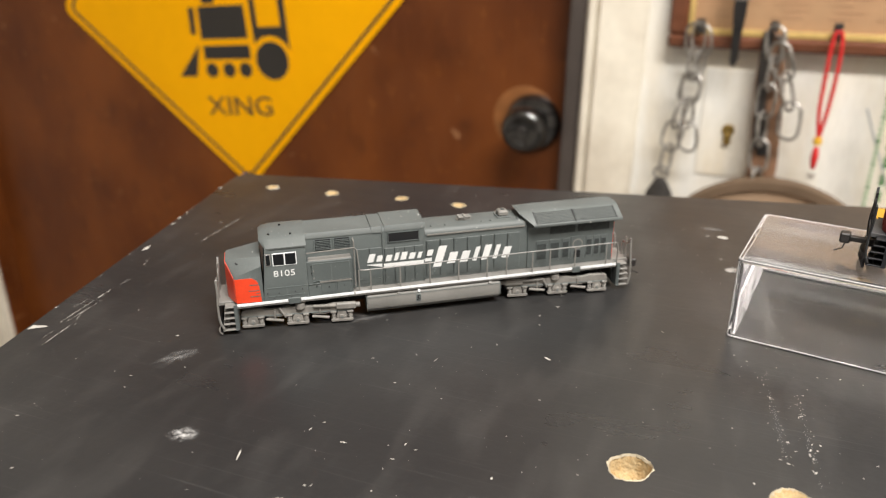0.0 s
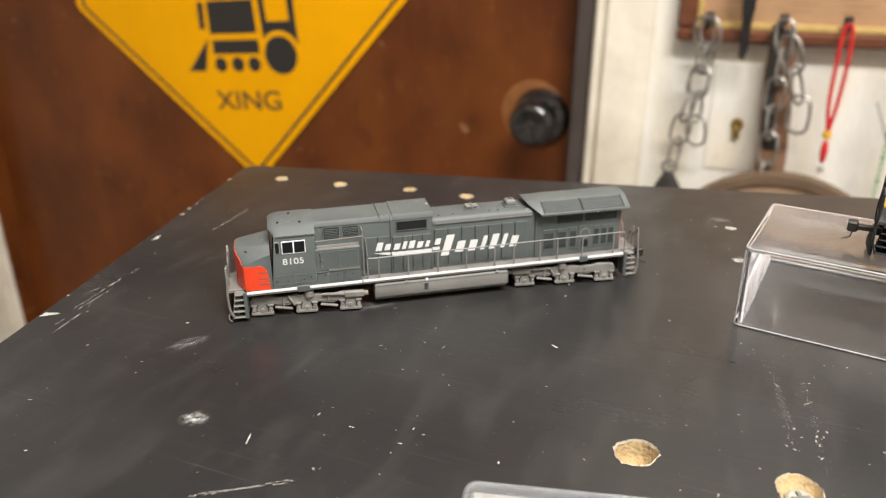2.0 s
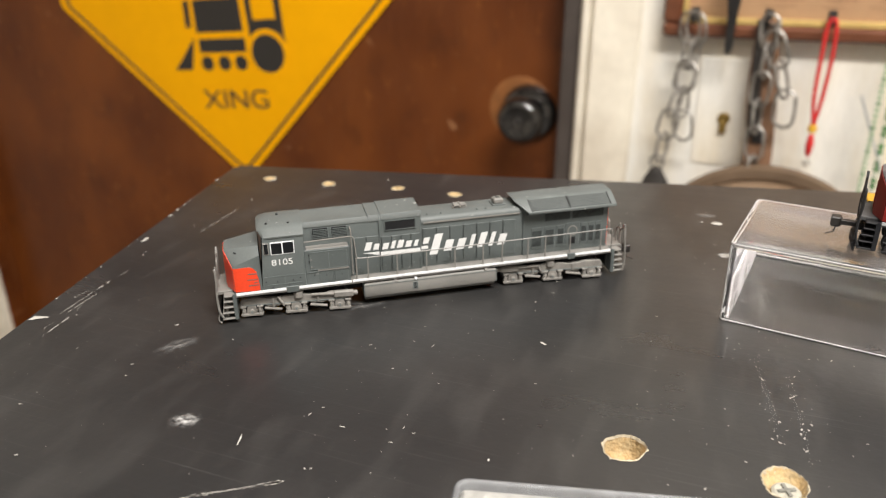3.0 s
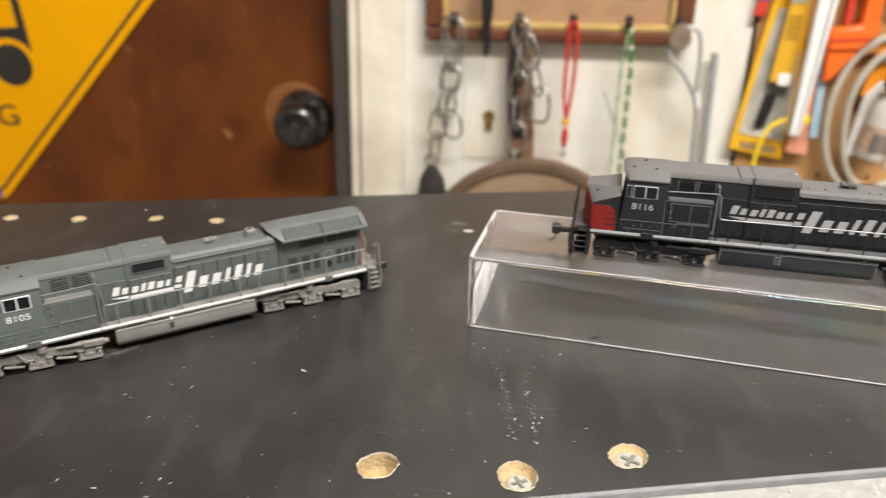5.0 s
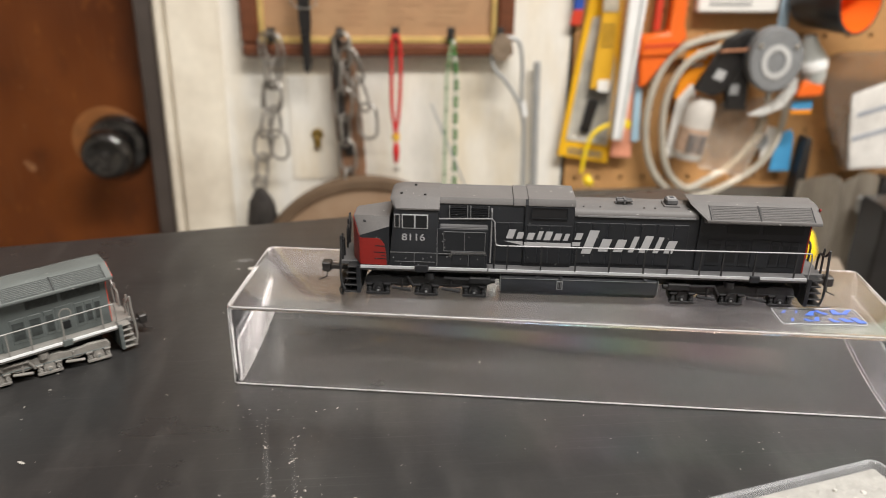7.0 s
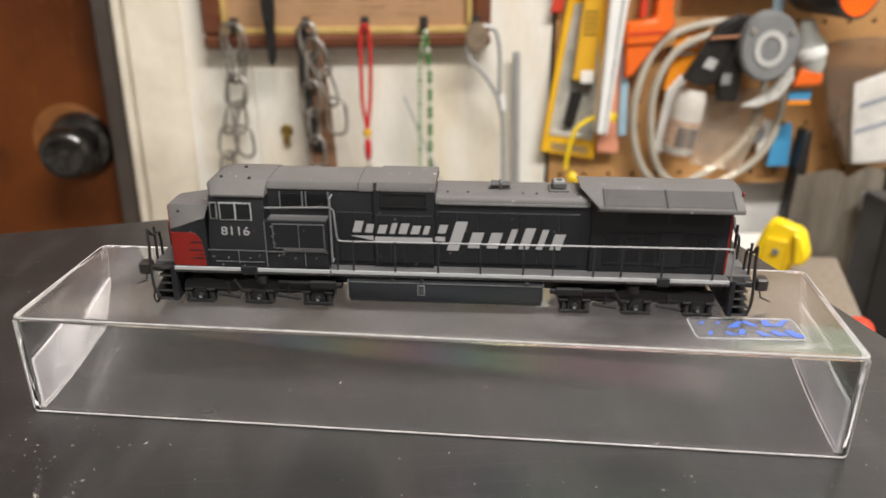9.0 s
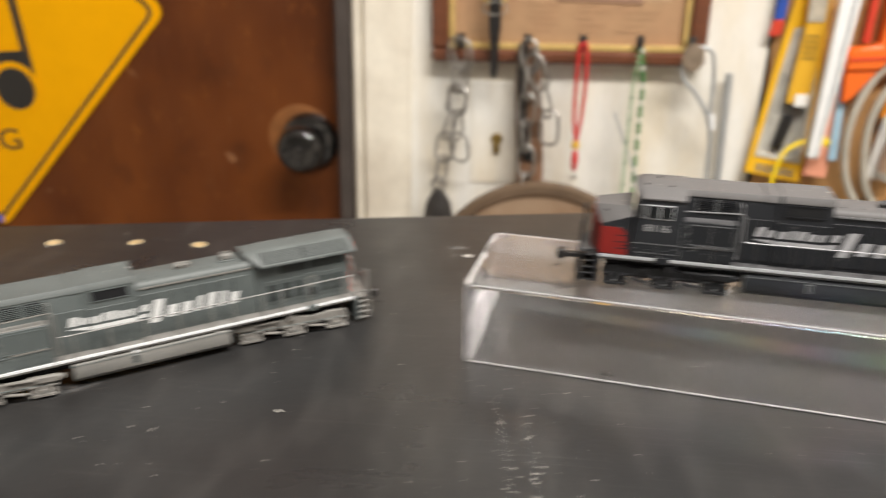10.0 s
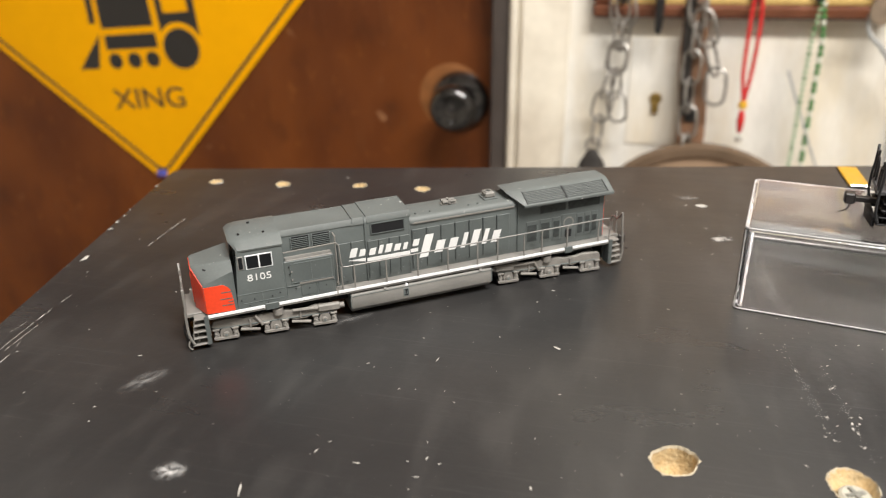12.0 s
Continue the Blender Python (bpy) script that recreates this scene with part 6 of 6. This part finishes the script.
part("bottle_label", lathe([(0.0158, 0.008), (0.0158, 0.034), (0.0155, 0.034), (0.0155, 0.008), (0.0158, 0.008)], 24), mat("tan printed label", (0.44, 0.30, 0.215), 0.45, vary=0.3, scale=150), bottle, "tan printed label")
for z in (0.011, 0.016, 0.021, 0.026):
    part("label_bar", B(-0.010, 0.009, -0.0168, -0.0120, z, z + 0.0022), GREY_PLASTIC, bottle)
wpk = hung("white_blister_pack", "white blister pack leaning beside the bottle", "blister pack", 38, -7, 0.016)
shape(wpk, "card", [(36.8, -10.9), (37.9, -11.3), (39.6, -3.6), (38.9, -3.3), (37.6, -4.9)], 0.005, 0, WHITE_CARD, "", 0.0015)
shape(wpk, "card_stripe", [(37.8, -10.7), (38.4, -10.7), (39.9, -4.6), (39.3, -4.4)], 0.0056, 0.004, ORANGE_CARD, "orange printed stripe", 0)
bagt = hung("clear_goods_bag", "crumpled clear plastic goods bag", "plastic bag", 44, -9, 0.028)
shape(bagt, "bag_film", [(40.3, -12.0), (45.5, -13.0), (47.4, -7.5), (46.4, -4.5), (41.6, -5.0)], 0.006, 0, mat("crinkled clear film", (0.75, 0.66, 0.55), 0.2, glass=0.85, vary=0.2, scale=60, bump=0.004, bump_scale=70), "", 0.002).visible_shadow = False
pouch = hung("black_pouch", "black fabric tool pouch with pale labels", "pouch", 43, -1, 0.040)
shape(pouch, "pouch_body", [(38.0, -3.3), (40.1, -4.0), (42.0, -3.2), (43.2, -1.5), (44.0, 2.4), (42.6, 2.6), (40.7, 1.6), (39.6, -0.5)], 0.010, 0, BLACK_PLASTIC, "", 0.002)
shape(pouch, "pouch_flap", [(41.4, -5.3), (43.5, -5.4), (43.4, -1.7), (42.4, -0.5), (41.1, -3.0)], 0.013, 0.004, BLACK_PLASTIC, "", 0.002)
shape(pouch, "pouch_label", [(39.6, -2.1), (40.6, -2.4), (41.0, -1.5), (40.1, -1.2)], 0.0115, 0.010, mat("pale grey label", (0.42, 0.42, 0.42), 0.5), "", 0)
shape(pouch, "pouch_label", [(41.4, -3.7), (42.3, -3.7), (42.4, -2.7), (41.5, -2.7)], 0.0145, 0.013, mat("grey woven label", (0.22, 0.22, 0.22), 0.6), "", 0)
part("pouch_strap", tube([(-0.031, -0.0135, 0.0155), (0.003, -0.0145, 0.0175)], 0.0014, 6), mat("brown cord", (0.36, 0.15, 0.07), 0.6), pouch)
tape = empty("tape_roll", pose(0.4500, PY - 0.060, -0.001, 0, 0, -8), "grey tape roll with a pale ring core", "tape roll")
OVAL = pose(0, 0, 0, 90) @ Matrix.Diagonal((0.80, 0.955, 1.0, 1))
part("roll", lathe([(0.016, -0.010), (0.0305, -0.010), (0.0325, -0.008), (0.0325, 0.008), (0.0305, 0.010), (0.016, 0.010), (0.016, -0.010)], 40, m=OVAL), GREY_PLASTIC, tape)
part("roll_face", lathe([(0.0, 0.0085), (0.0300, 0.0085), (0.0300, 0.0105), (0.0, 0.0105)], 40, m=OVAL), mat("grey roll face", (0.20, 0.205, 0.21), 0.5, vary=0.15, scale=80), tape)
part("core", lathe([(0.0092, 0.010), (0.0138, 0.010), (0.0138, 0.0118), (0.0092, 0.0118), (0.0092, 0.010)], 32, m=pose(0.0, 0, -0.001, 90) @ Matrix.Diagonal((1.0, 1.18, 1.0, 1))), mat("pale grey card core", (0.50, 0.50, 0.49), 0.5), tape, "pale card core ring")
for x in (-0.017, 0.017):
    part("rivet", cyl((x, -0.0095, 0.0145), (x, -0.0125, 0.0145), 0.0024, n=10), SILVER, tape)
band = hung("white_tie_band", "white plastic band below the tape roll", "plastic band", 48, -4.5, 0.052)
shape(band, "band", [(43.6, -5.8), (45.2, -5.9), (47.2, -5.1), (48.4, -3.3), (48.2, -2.0), (47.6, -2.6), (46.2, -4.3), (45.0, -5.1)], 0.004, 0, mat("translucent white plastic", (0.66, 0.65, 0.62), 0.3, vary=0.12, scale=80, glass=0.2), "", 0.001)
noz = empty("white_nozzle", pose(0.5000, PY - 0.044, -0.006, 0, -16, 0), "white plastic nozzle beside the tape roll", "nozzle")
part("nozzle_body", lathe([(0.0, -0.026), (0.008, -0.026), (0.0125, -0.016), (0.014, 0.004), (0.009, 0.014), (0.006, 0.026), (0.0, 0.027)], 20), mat("milky nozzle plastic", (0.44, 0.45, 0.43), 0.35, vary=0.1, scale=80), noz)
part("nozzle_collar", lathe([(0.0143, -0.008), (0.0150, -0.006), (0.0150, 0.001), (0.0143, 0.003)], 20), WHITE_PLASTIC, noz)
otab = hung("orange_tab", "orange plastic tab hanging on the pegboard", "tab", 52.4, -3.3, 0.046)
shape(otab, "tab", [(48.6, -4.1), (51.3, -3.9), (51.4, -2.9), (50.4, -2.5), (49.1, -2.4)], 0.008, 0, ORANGE, "", 0.002)
btag0 = hung("blue_tag", "small blue card tag with amber lower edge", "tag", 51.8, -5.1, 0.044)
shape(btag0, "card", [(48.7, -5.5), (50.9, -5.5), (50.9, -4.5), (48.7, -4.6)], 0.002, 0, BLUE_CARD)
shape(btag0, "card_edge", [(48.7, -5.9), (50.9, -5.9), (50.9, -5.5), (48.7, -5.5)], 0.002, 0, ORANGE_CARD, "amber edge", 0)
btag = hung("blue_hang_tag", "blue and white hang tag pack", "tag pack", 50.4, -9, 0.012)
shape(btag, "tag_card", [(49.3, -13.1), (51.7, -13.1), (51.4, -9.0), (51.0, -8.4), (49.6, -9.0)], 0.002, 0, BLUE_CARD)
shape(btag, "tag_window", [(47.9, -11.6), (49.0, -11.6), (49.6, -8.3), (48.0, -7.9)], 0.004, 0, WHITE_CARD)
part("tag_head", lathe([(0.0, 0.004), (0.008, 0.003), (0.010, 0.0), (0.0, 0.0)], 20, m=pose(-0.029, -0.004, -0.006, 90)), GREY_PLASTIC, btag, "dark round tag head")
cup = empty("black_hose_cuff", pose(0.4960, PY - 0.020, 0.055, 0, 88, -65), "black plastic cuff with an orange inside", "hose cuff")
part("cuff", lathe([(0.0, 0.0), (0.027, 0.0), (0.030, 0.006), (0.034, 0.058), (0.0315, 0.058), (0.029, 0.010), (0.0, 0.010)], 32), BLACK_PLASTIC, cup)
part("lining", lathe([(0.0, 0.020), (0.0285, 0.020), (0.0302, 0.0500), (0.0312, 0.0585)], 32), ORANGE, cup, "orange lining")
bstrip = hung("blue_strip_pack", "narrow pale blue clear pack hanging above the tape roll", "card pack", 47, 5, 0.020)
shape(bstrip, "card", [(46.9, 2.2), (48.0, 2.2), (47.9, 9.0), (46.8, 9.0)], 0.002, 0, mat("pale blue clear wrap", (0.36, 0.46, 0.54), 0.3, vary=0.25, scale=60))
wbx = hung("white_carded_box", "white carded box on the pegboard", "box", 42.7, 7, 0.006)
shape(wbx, "box_body", box_pts(38.5, 46.9, 3.75, 9.5), 0.012, 0, WHITE_CARD, "", 0.002)
for q in range(2):
    shape(wbx, "print_bar", box_pts(39.6, 44.0, 4.5 + q * 0.6, 4.7 + q * 0.6), 0.0126, 0.012, GREY_PLASTIC, "", 0)
bag1 = hung("hanging_bag", "brownish clear plastic bag of small parts hanging at the edge", "plastic bag", 56.5, -5, 0.022)
shape(bag1, "bag_film", [(52.0, -0.8), (54.0, 0.0), (62.0, 0.2), (62.4, -12.6), (56.6, -12.5), (54.4, -8.2), (53.5, -6.0)], 0.012, 0, BAG, "", 0.003)
shape(bag1, "card_insert", [(55.6, -4.2), (58.8, -3.0), (62.0, -2.6), (62.0, -12.0), (57.0, -12.3), (56.3, -8.8)], 0.0145, 0.012, mat("white wrapped goods", (0.60, 0.58, 0.55), 0.35, vary=0.2, scale=40, bump=0.002, bump_scale=60), "pale wrapped goods", 0.002)
for z0 in (-9.2, -6.6):
    shape(bag1, "card_stripe", [(56.6, z0), (61.8, z0 + 1.5), (61.8, z0 + 2.0), (56.6, z0 + 0.5)], 0.0152, 0.0145, mat("blue grey print", (0.30, 0.32, 0.36), 0.4), "blue printed fold", 0)
solid("black_batten", prism([(0.520, -0.090), (0.528, -0.090), (0.530, -0.170), (0.522, -0.34), (0.508, -0.34), (0.516, -0.170)], "y", PY - 0.030, PY - 0.010, 0.002), BLACK_PLASTIC, "dark leaning batten below the pegboard", "batten")

# lower right: sacking, a box, a dark shelf side, a yellow clip and a red ball
solid("white_carton", B(-0.040, 0.045, -0.08, 0, 0.0, 0.62, 0.004), WHITE_CARD, "pale cardboard carton standing by the wall", "carton", m=pose(0.445, 0.600, -0.80))
sack = bmesh.new()
cols, rowsn = 14, 12
grid = [[sack.verts.new((0.512 + 0.090 * i / cols, 0.628 + 0.009 * math.sin(i * 0.83) + 0.004 * math.sin(k * 0.9 + i * 0.6) + 0.002 * math.sin(i * 2.9 + k), -0.130 - 0.86 * k / rowsn - 0.006 * math.sin(i * 0.9))) for i in range(cols + 1)] for k in range(rowsn + 1)]
for k in range(rowsn):
    for i in range(cols):
        sack.faces.new((grid[k][i], grid[k][i + 1], grid[k + 1][i + 1], grid[k + 1][i]))
bmesh.ops.solidify(sack, geom=sack.faces[:], thickness=0.004)
solid("canvas_sheet", sack, CANVAS, "grey canvas sheet hanging in folds", "canvas sheet")
shelf = empty("shelf_unit", pose(0.540, 0.54, FLOOR_Z), "dark steel shelf unit with a pale shelf edge", "shelf unit")
for x in (0.0, 0.36):
    part("upright", B(x, x + 0.035, -0.02, 0.02, 0, 0.895, 0.002), BLACK_PLASTIC, shelf)
for z in (0.25, 0.55, 0.853):
    part("shelf_board", B(0.037, 0.358, -0.04, 0.08, z, z + 0.02, 0.002), STEEL_TUBE, shelf)
part("back_panel", B(0.066, 0.393, 0.084, 0.10, 0, 0.89), BLACK_PLASTIC, shelf)
STAND_Z = -0.145
stool = empty("canvas_stool", pose(0.395, 0.385, FLOOR_Z), "low stand draped with brown grey canvas", "stand")
bm = bmesh.new()
corners = [Vector((-0.060, -0.090)), Vector((0.012, -0.078)), Vector((0.068, 0.075)), Vector((-0.036, 0.085))]
n, rings, tall = 12, [], STAND_Z - FLOOR_Z
for z, k in ((0.0, 1.10), (0.35, 1.06), (0.70, 1.03), (tall - 0.012, 1.01), (tall - 0.003, 0.995), (tall, 0.96)):
    rings.append([])
    for q, (c, d) in enumerate(zip(corners, corners[1:] + corners[:1])):
        for w in range(n):
            p = c.lerp(d, w / n) * (k + 0.05 * math.sin((q * n + w) * 2.3) * (1 - z / tall))
            rings[-1].append(bm.verts.new((p.x, p.y, z)))
for a, b in zip(rings, rings[1:]):
    for q in range(len(a)):
        bm.faces.new((a[q], a[(q + 1) % len(a)], b[(q + 1) % len(a)], b[q]))
bm.faces.new(rings[-1])
part("canvas_cover", bm, mat("brown grey canvas", (0.27, 0.225, 0.18), 0.85, vary=0.35, scale=16, fine=200, bump=0.003, bump_scale=20, dark=(0.17, 0.14, 0.11), spread=0.12), stool)
ycl = empty("yellow_clip", pose(0.396, 0.430, STAND_Z, 0, 0, -32) @ Matrix.Scale(0.88, 4), "yellow plastic spring clip standing on canvas", "clip")
part("clip_plate", prism([(-0.020, 0.0), (0.010, 0.0), (0.011, 0.012), (0.021, 0.014), (0.026, 0.024), (0.018, 0.046), (-0.008, 0.053), (-0.014, 0.042), (-0.020, 0.020)], "y", -0.006, 0.006, 0.003), YELLOW_PLASTIC, ycl)
# clip face in a darker yellow: its shading is put into the colour
part("clip_face", prism([(-0.015, 0.003), (0.006, 0.003), (0.007, 0.036), (-0.010, 0.036)], "y", -0.0045, -0.0095, 0.0014), mat("shaded yellow plastic", (0.72, 0.47, 0.008), 0.45, vary=0.1, scale=60), ycl)
part("clip_jaw", prism([(0.013, 0.016), (0.021, 0.017), (0.023, 0.025), (0.016, 0.043), (0.009, 0.044), (0.011, 0.036)], "y", -0.0055, -0.0125, 0.002), YELLOW_PLASTIC, ycl)
part("clip_rivet", cyl((-0.002, -0.0094, 0.025), (-0.002, -0.0112, 0.025), 0.0028, n=14), GREY_PLASTIC, ycl)
solid("red_ball", lathe([(0.0100 * math.sin(k * math.pi / 14), 0.0100 * math.cos(k * math.pi / 14)) for k in range(15)], 28), mat("red rubber", (0.65, 0.05, 0.02), 0.5), "small red rubber ball on grey canvas", "ball", m=pose(0.3975, 0.3220, STAND_Z + 0.0100))
ruler = empty("yellow_ruler", pose(0.0742, 0.1945, 0.0, 0, 0, 91), "short yellow steel rule lying near the table edge", "ruler")
part("ruler_blade", B(-0.012, 0.0115, -0.0038, 0.0038, 0.0002, 0.0008, 0.0002), mat("dull yellow steel", (0.42, 0.23, 0.012), 0.4, vary=0.15, scale=200), ruler)
part("ruler_end", B(-0.0130, -0.012, -0.0038, 0.0038, 0.0002, 0.0012, 0.0003), SILVER, ruler, "bent steel end hook")

# ---- chips, scratches and dust on the table top ----
rnd = random.Random(21)


def fleck(bm, x, y, size, long=1.0, ang=0.0, z=0.00012):
    n = rnd.randint(5, 8)
    ca, sa = math.cos(ang), math.sin(ang)
    pts = []
    for k in range(n):
        a = k * math.tau / n
        u, w = size * long * math.cos(a) * rnd.uniform(0.6, 1.2), size * math.sin(a) * rnd.uniform(0.6, 1.2)
        pts.append(bm.verts.new((x + u * ca - w * sa, y + u * sa + w * ca, z)))
    bm.faces.new(pts)


bm = bmesh.new()
for x, y, size, long, a in ((-0.185, 0.1405, 0.0016, 2.0, 0.5), (0.0130, 0.1505, 0.0030, 1.5, 0.1), (0.007, 0.150, 0.0010, 1.5, 0.2), (0.017, 0.119, 0.0014, 1.6, 0.6), (0.019, 0.1215, 0.0009, 1.5, 0.2), (-0.1332, 0.157, 0.0010, 1.6, 0.2), (-0.1572, 0.140, 0.0011, 1.6, 0.4),
                            (-0.0291, 0.0387, 0.0009, 2.4, 2.6), (-0.0340, 0.071, 0.0005, 2.0, 0.1), (-0.0761, -0.0142, 0.0004, 3.5, 1.3), (-0.0515, -0.0113, 0.0004, 3.2, 1.5), (-0.087, -0.029, 0.0006, 6.0, 1.9),
                            (-0.059, 0.027, 0.0004, 4.5, 1.4), (-0.066, -0.016, 0.0004, 4.0, 0.1), (-0.138, 0.012, 0.0005, 2.4, 0.6), (-0.133, -0.016, 0.0005, 1.3, 0.0), (-0.0651, 0.012, 0.0004, 1.5, 0.3), (0.0535, 0.020, 0.0004, 2.6, 0.1)):
    fleck(bm, x, y, size * 0.46, long * 1.35, a)
for k in range(16):
    fleck(bm, 0.0180 + rnd.gauss(0, 0.0026), 0.1200 + rnd.gauss(0, 0.0016), rnd.uniform(0.00015, 0.0006), rnd.uniform(1, 2), rnd.uniform(0, 3.1))
# a worn line of chips under and before the clear case
for (x0, y0), (x1, y1), wide, many in (((0.0283, 0.0524), (0.0349, 0.0123), 0.0007, 46), ((0.0367, 0.0436), (0.0414, 0.0055), 0.0006, 40), ((0.0254, 0.1107), (0.0330, 0.0599), 0.0024, 34), ((0.0240, 0.0850), (0.0440, 0.0080), 0.0045, 36)):
    for k in range(many):
        t = rnd.random()
        fleck(bm, x0 + (x1 - x0) * t + rnd.gauss(0, wide), y0 + (y1 - y0) * t + rnd.gauss(0, 0.001), 0.00005 + 0.00022 * rnd.random() ** 2.5, rnd.uniform(1, 2.8), rnd.choice((rnd.uniform(0, 3.1), 1.75)))
for k in range(1700):
    p = table_xy(rnd.uniform(0.01, TW - 0.01), rnd.uniform(0.01, 0.30))
    fleck(bm, p.x, p.y, 0.00004 + 0.00021 * rnd.random() ** 4, rnd.uniform(1, 3.2), rnd.uniform(0, 3.1))
# long straight scratches near the corner
for (x0, y0), (x1, y1), w in (((-0.1783, 0.0054), (-0.1804, 0.0298), 0.00016), ((-0.1767, 0.0063), (-0.1775, 0.0225), 0.00013), ((-0.1723, -0.0076), (-0.1739, 0.0052), 0.00015), ((-0.1756, -0.0038), (-0.1760, 0.0005), 0.00010),
                              ((-0.1802, 0.0338), (-0.1802, 0.0387), 0.00011), ((-0.1781, 0.0761), (-0.1785, 0.1018), 0.00016), ((-0.1826, 0.0152), (-0.1820, 0.0211), 0.00008), ((-0.1750, 0.0089), (-0.1761, 0.0119), 0.00009), ((-0.1797, 0.0220), (-0.1798, 0.0284), 0.00010)):
    # a thin cut of uneven width, broken here and there
    d, steps = Vector((x1 - x0, y1 - y0)), 14
    side = Vector((-d.y, d.x)).normalized()
    edge = [(Vector((x0, y0)) + d * (k / steps), w * rnd.uniform(0.35, 1.1) * min(1.0, k + 0.2, steps - k + 0.2)) for k in range(steps + 1)]
    for (p, wa), (q, wb) in zip(edge, edge[1:]):
        if rnd.random() < 0.88:
            bm.faces.new([bm.verts.new((c.x, c.y, 0.00012)) for c in (p - side * wa, q - side * wb, q + side * wb, p + side * wa)])
bm.faces.new([bm.verts.new((x, y, 0.00014)) for x, y in ((-0.1846, -0.0016), (-0.1796, 0.0022), (-0.1812, 0.0024), (-0.1848, 0.0012))])
bm.faces.new([bm.verts.new((x, y, 0.00014)) for x, y in ((-0.1938, 0.0600), (-0.1926, 0.0622), (-0.1938, 0.0652), (-0.1946, 0.0640))])
for k in range(40):
    t = k / 40
    fleck(bm, -0.0873 + 0.0179 * t, -0.0505 + 0.0121 * t + rnd.gauss(0, 0.00008), (0.00012 + 0.00030 * max(0.0, math.sin(t * 9.0)) ** 2 + 0.00018 * t) * rnd.uniform(0.7, 1.2), 2.8, 0.594)
# chipped paint along the left edge
for k in range(26):
    p = table_xy(rnd.uniform(0.0002, 0.0010), 0.02 + 0.17 * rnd.random() ** 1.0)
    fleck(bm, p.x, p.y, 0.0001 + 0.0007 * rnd.random() ** 4, rnd.uniform(1, 2), rnd.uniform(0, 3))
solid("paint_chips", bm, FLECK, "white chips and scratches in the black table paint", "paint chips", kind="stuff")


def smear(place, rx, ry, turn, strength, label):
    """A soft patch of dust: a thin sheet that fades out to its rim."""
    m = bpy.data.materials.new("dust smear")
    m.use_nodes = True
    nt = m.node_tree
    b = nt.nodes["Principled BSDF"]
    b.inputs["Base Color"].default_value = (0.42, 0.41, 0.40, 1)
    b.inputs["Roughness"].default_value = 0.95
    tc, ln = nt.nodes.new("ShaderNodeTexCoord"), nt.nodes.new("ShaderNodeVectorMath")
    ln.operation = "LENGTH"
    nt.links.new(tc.outputs["Object"], ln.inputs[0])
    mr = nt.nodes.new("ShaderNodeMapRange")
    mr.interpolation_type = "SMOOTHERSTEP"
    nt.links.new(ln.outputs["Value"], mr.inputs[0])
    mr.inputs[1].default_value, mr.inputs[2].default_value = 0.0, 1.0
    mr.inputs[3].default_value, mr.inputs[4].default_value = strength, 0.0
    nz = nt.nodes.new("ShaderNodeTexNoise")
    nz.inputs["Scale"].default_value, nz.inputs["Detail"].default_value = 2.6, 8
    nt.links.new(tc.outputs["Object"], nz.inputs["Vector"])
    cut = nt.nodes.new("ShaderNodeMapRange")
    nt.links.new(nz.outputs[0], cut.inputs[0])
    cut.inputs[1].default_value, cut.inputs[2].default_value = 0.38, 0.68
    mul = nt.nodes.new("ShaderNodeMath")
    mul.operation = "MULTIPLY"
    nt.links.new(mr.outputs[0], mul.inputs[0])
    nt.links.new(cut.outputs[0], mul.inputs[1])
    nt.links.new(mul.outputs[0], b.inputs["Alpha"])
    sheet = bmesh.new()
    sheet.faces.new([sheet.verts.new((math.cos(k * math.tau / 28), math.sin(k * math.tau / 28), 0)) for k in range(28)])
    ob = solid("dust_smear", sheet, m, label, "dust", kind="stuff")
    ob.matrix_world = pose(*place, 0.00016, 0, 0, turn) @ Matrix.Diagonal((rx, ry, 1, 1))


smear((-0.1044, -0.0272), 0.0050, 0.0040, 20, 1.0, "pale dusty smear on the table")
smear((-0.1300, 0.0020), 0.0090, 0.0045, 60, 0.3, "faint dusty smear on the table")
smear((0.0316, 0.0320), 0.0220, 0.0014, 99, 0.11, "thin dusty scratch line on the table")
smear((0.0390, 0.0245), 0.0200, 0.0012, 97, 0.09, "thin dusty scratch line on the table")
smear((0.0290, 0.0860), 0.0260, 0.0040, 99, 0.16, "faint dusty smear along the chips")
smear((0.0180, 0.1200), 0.0060, 0.0040, 30, 0.3, "pale dusty smear behind the locomotive")
smear((0.0080, 0.1580), 0.0060, 0.0030, 10, 0.4, "faint dusty smear near the table edge")
smear((-0.0900, 0.0420), 0.0120, 0.0040, 40, 0.2, "faint dusty smear beside the locomotive")
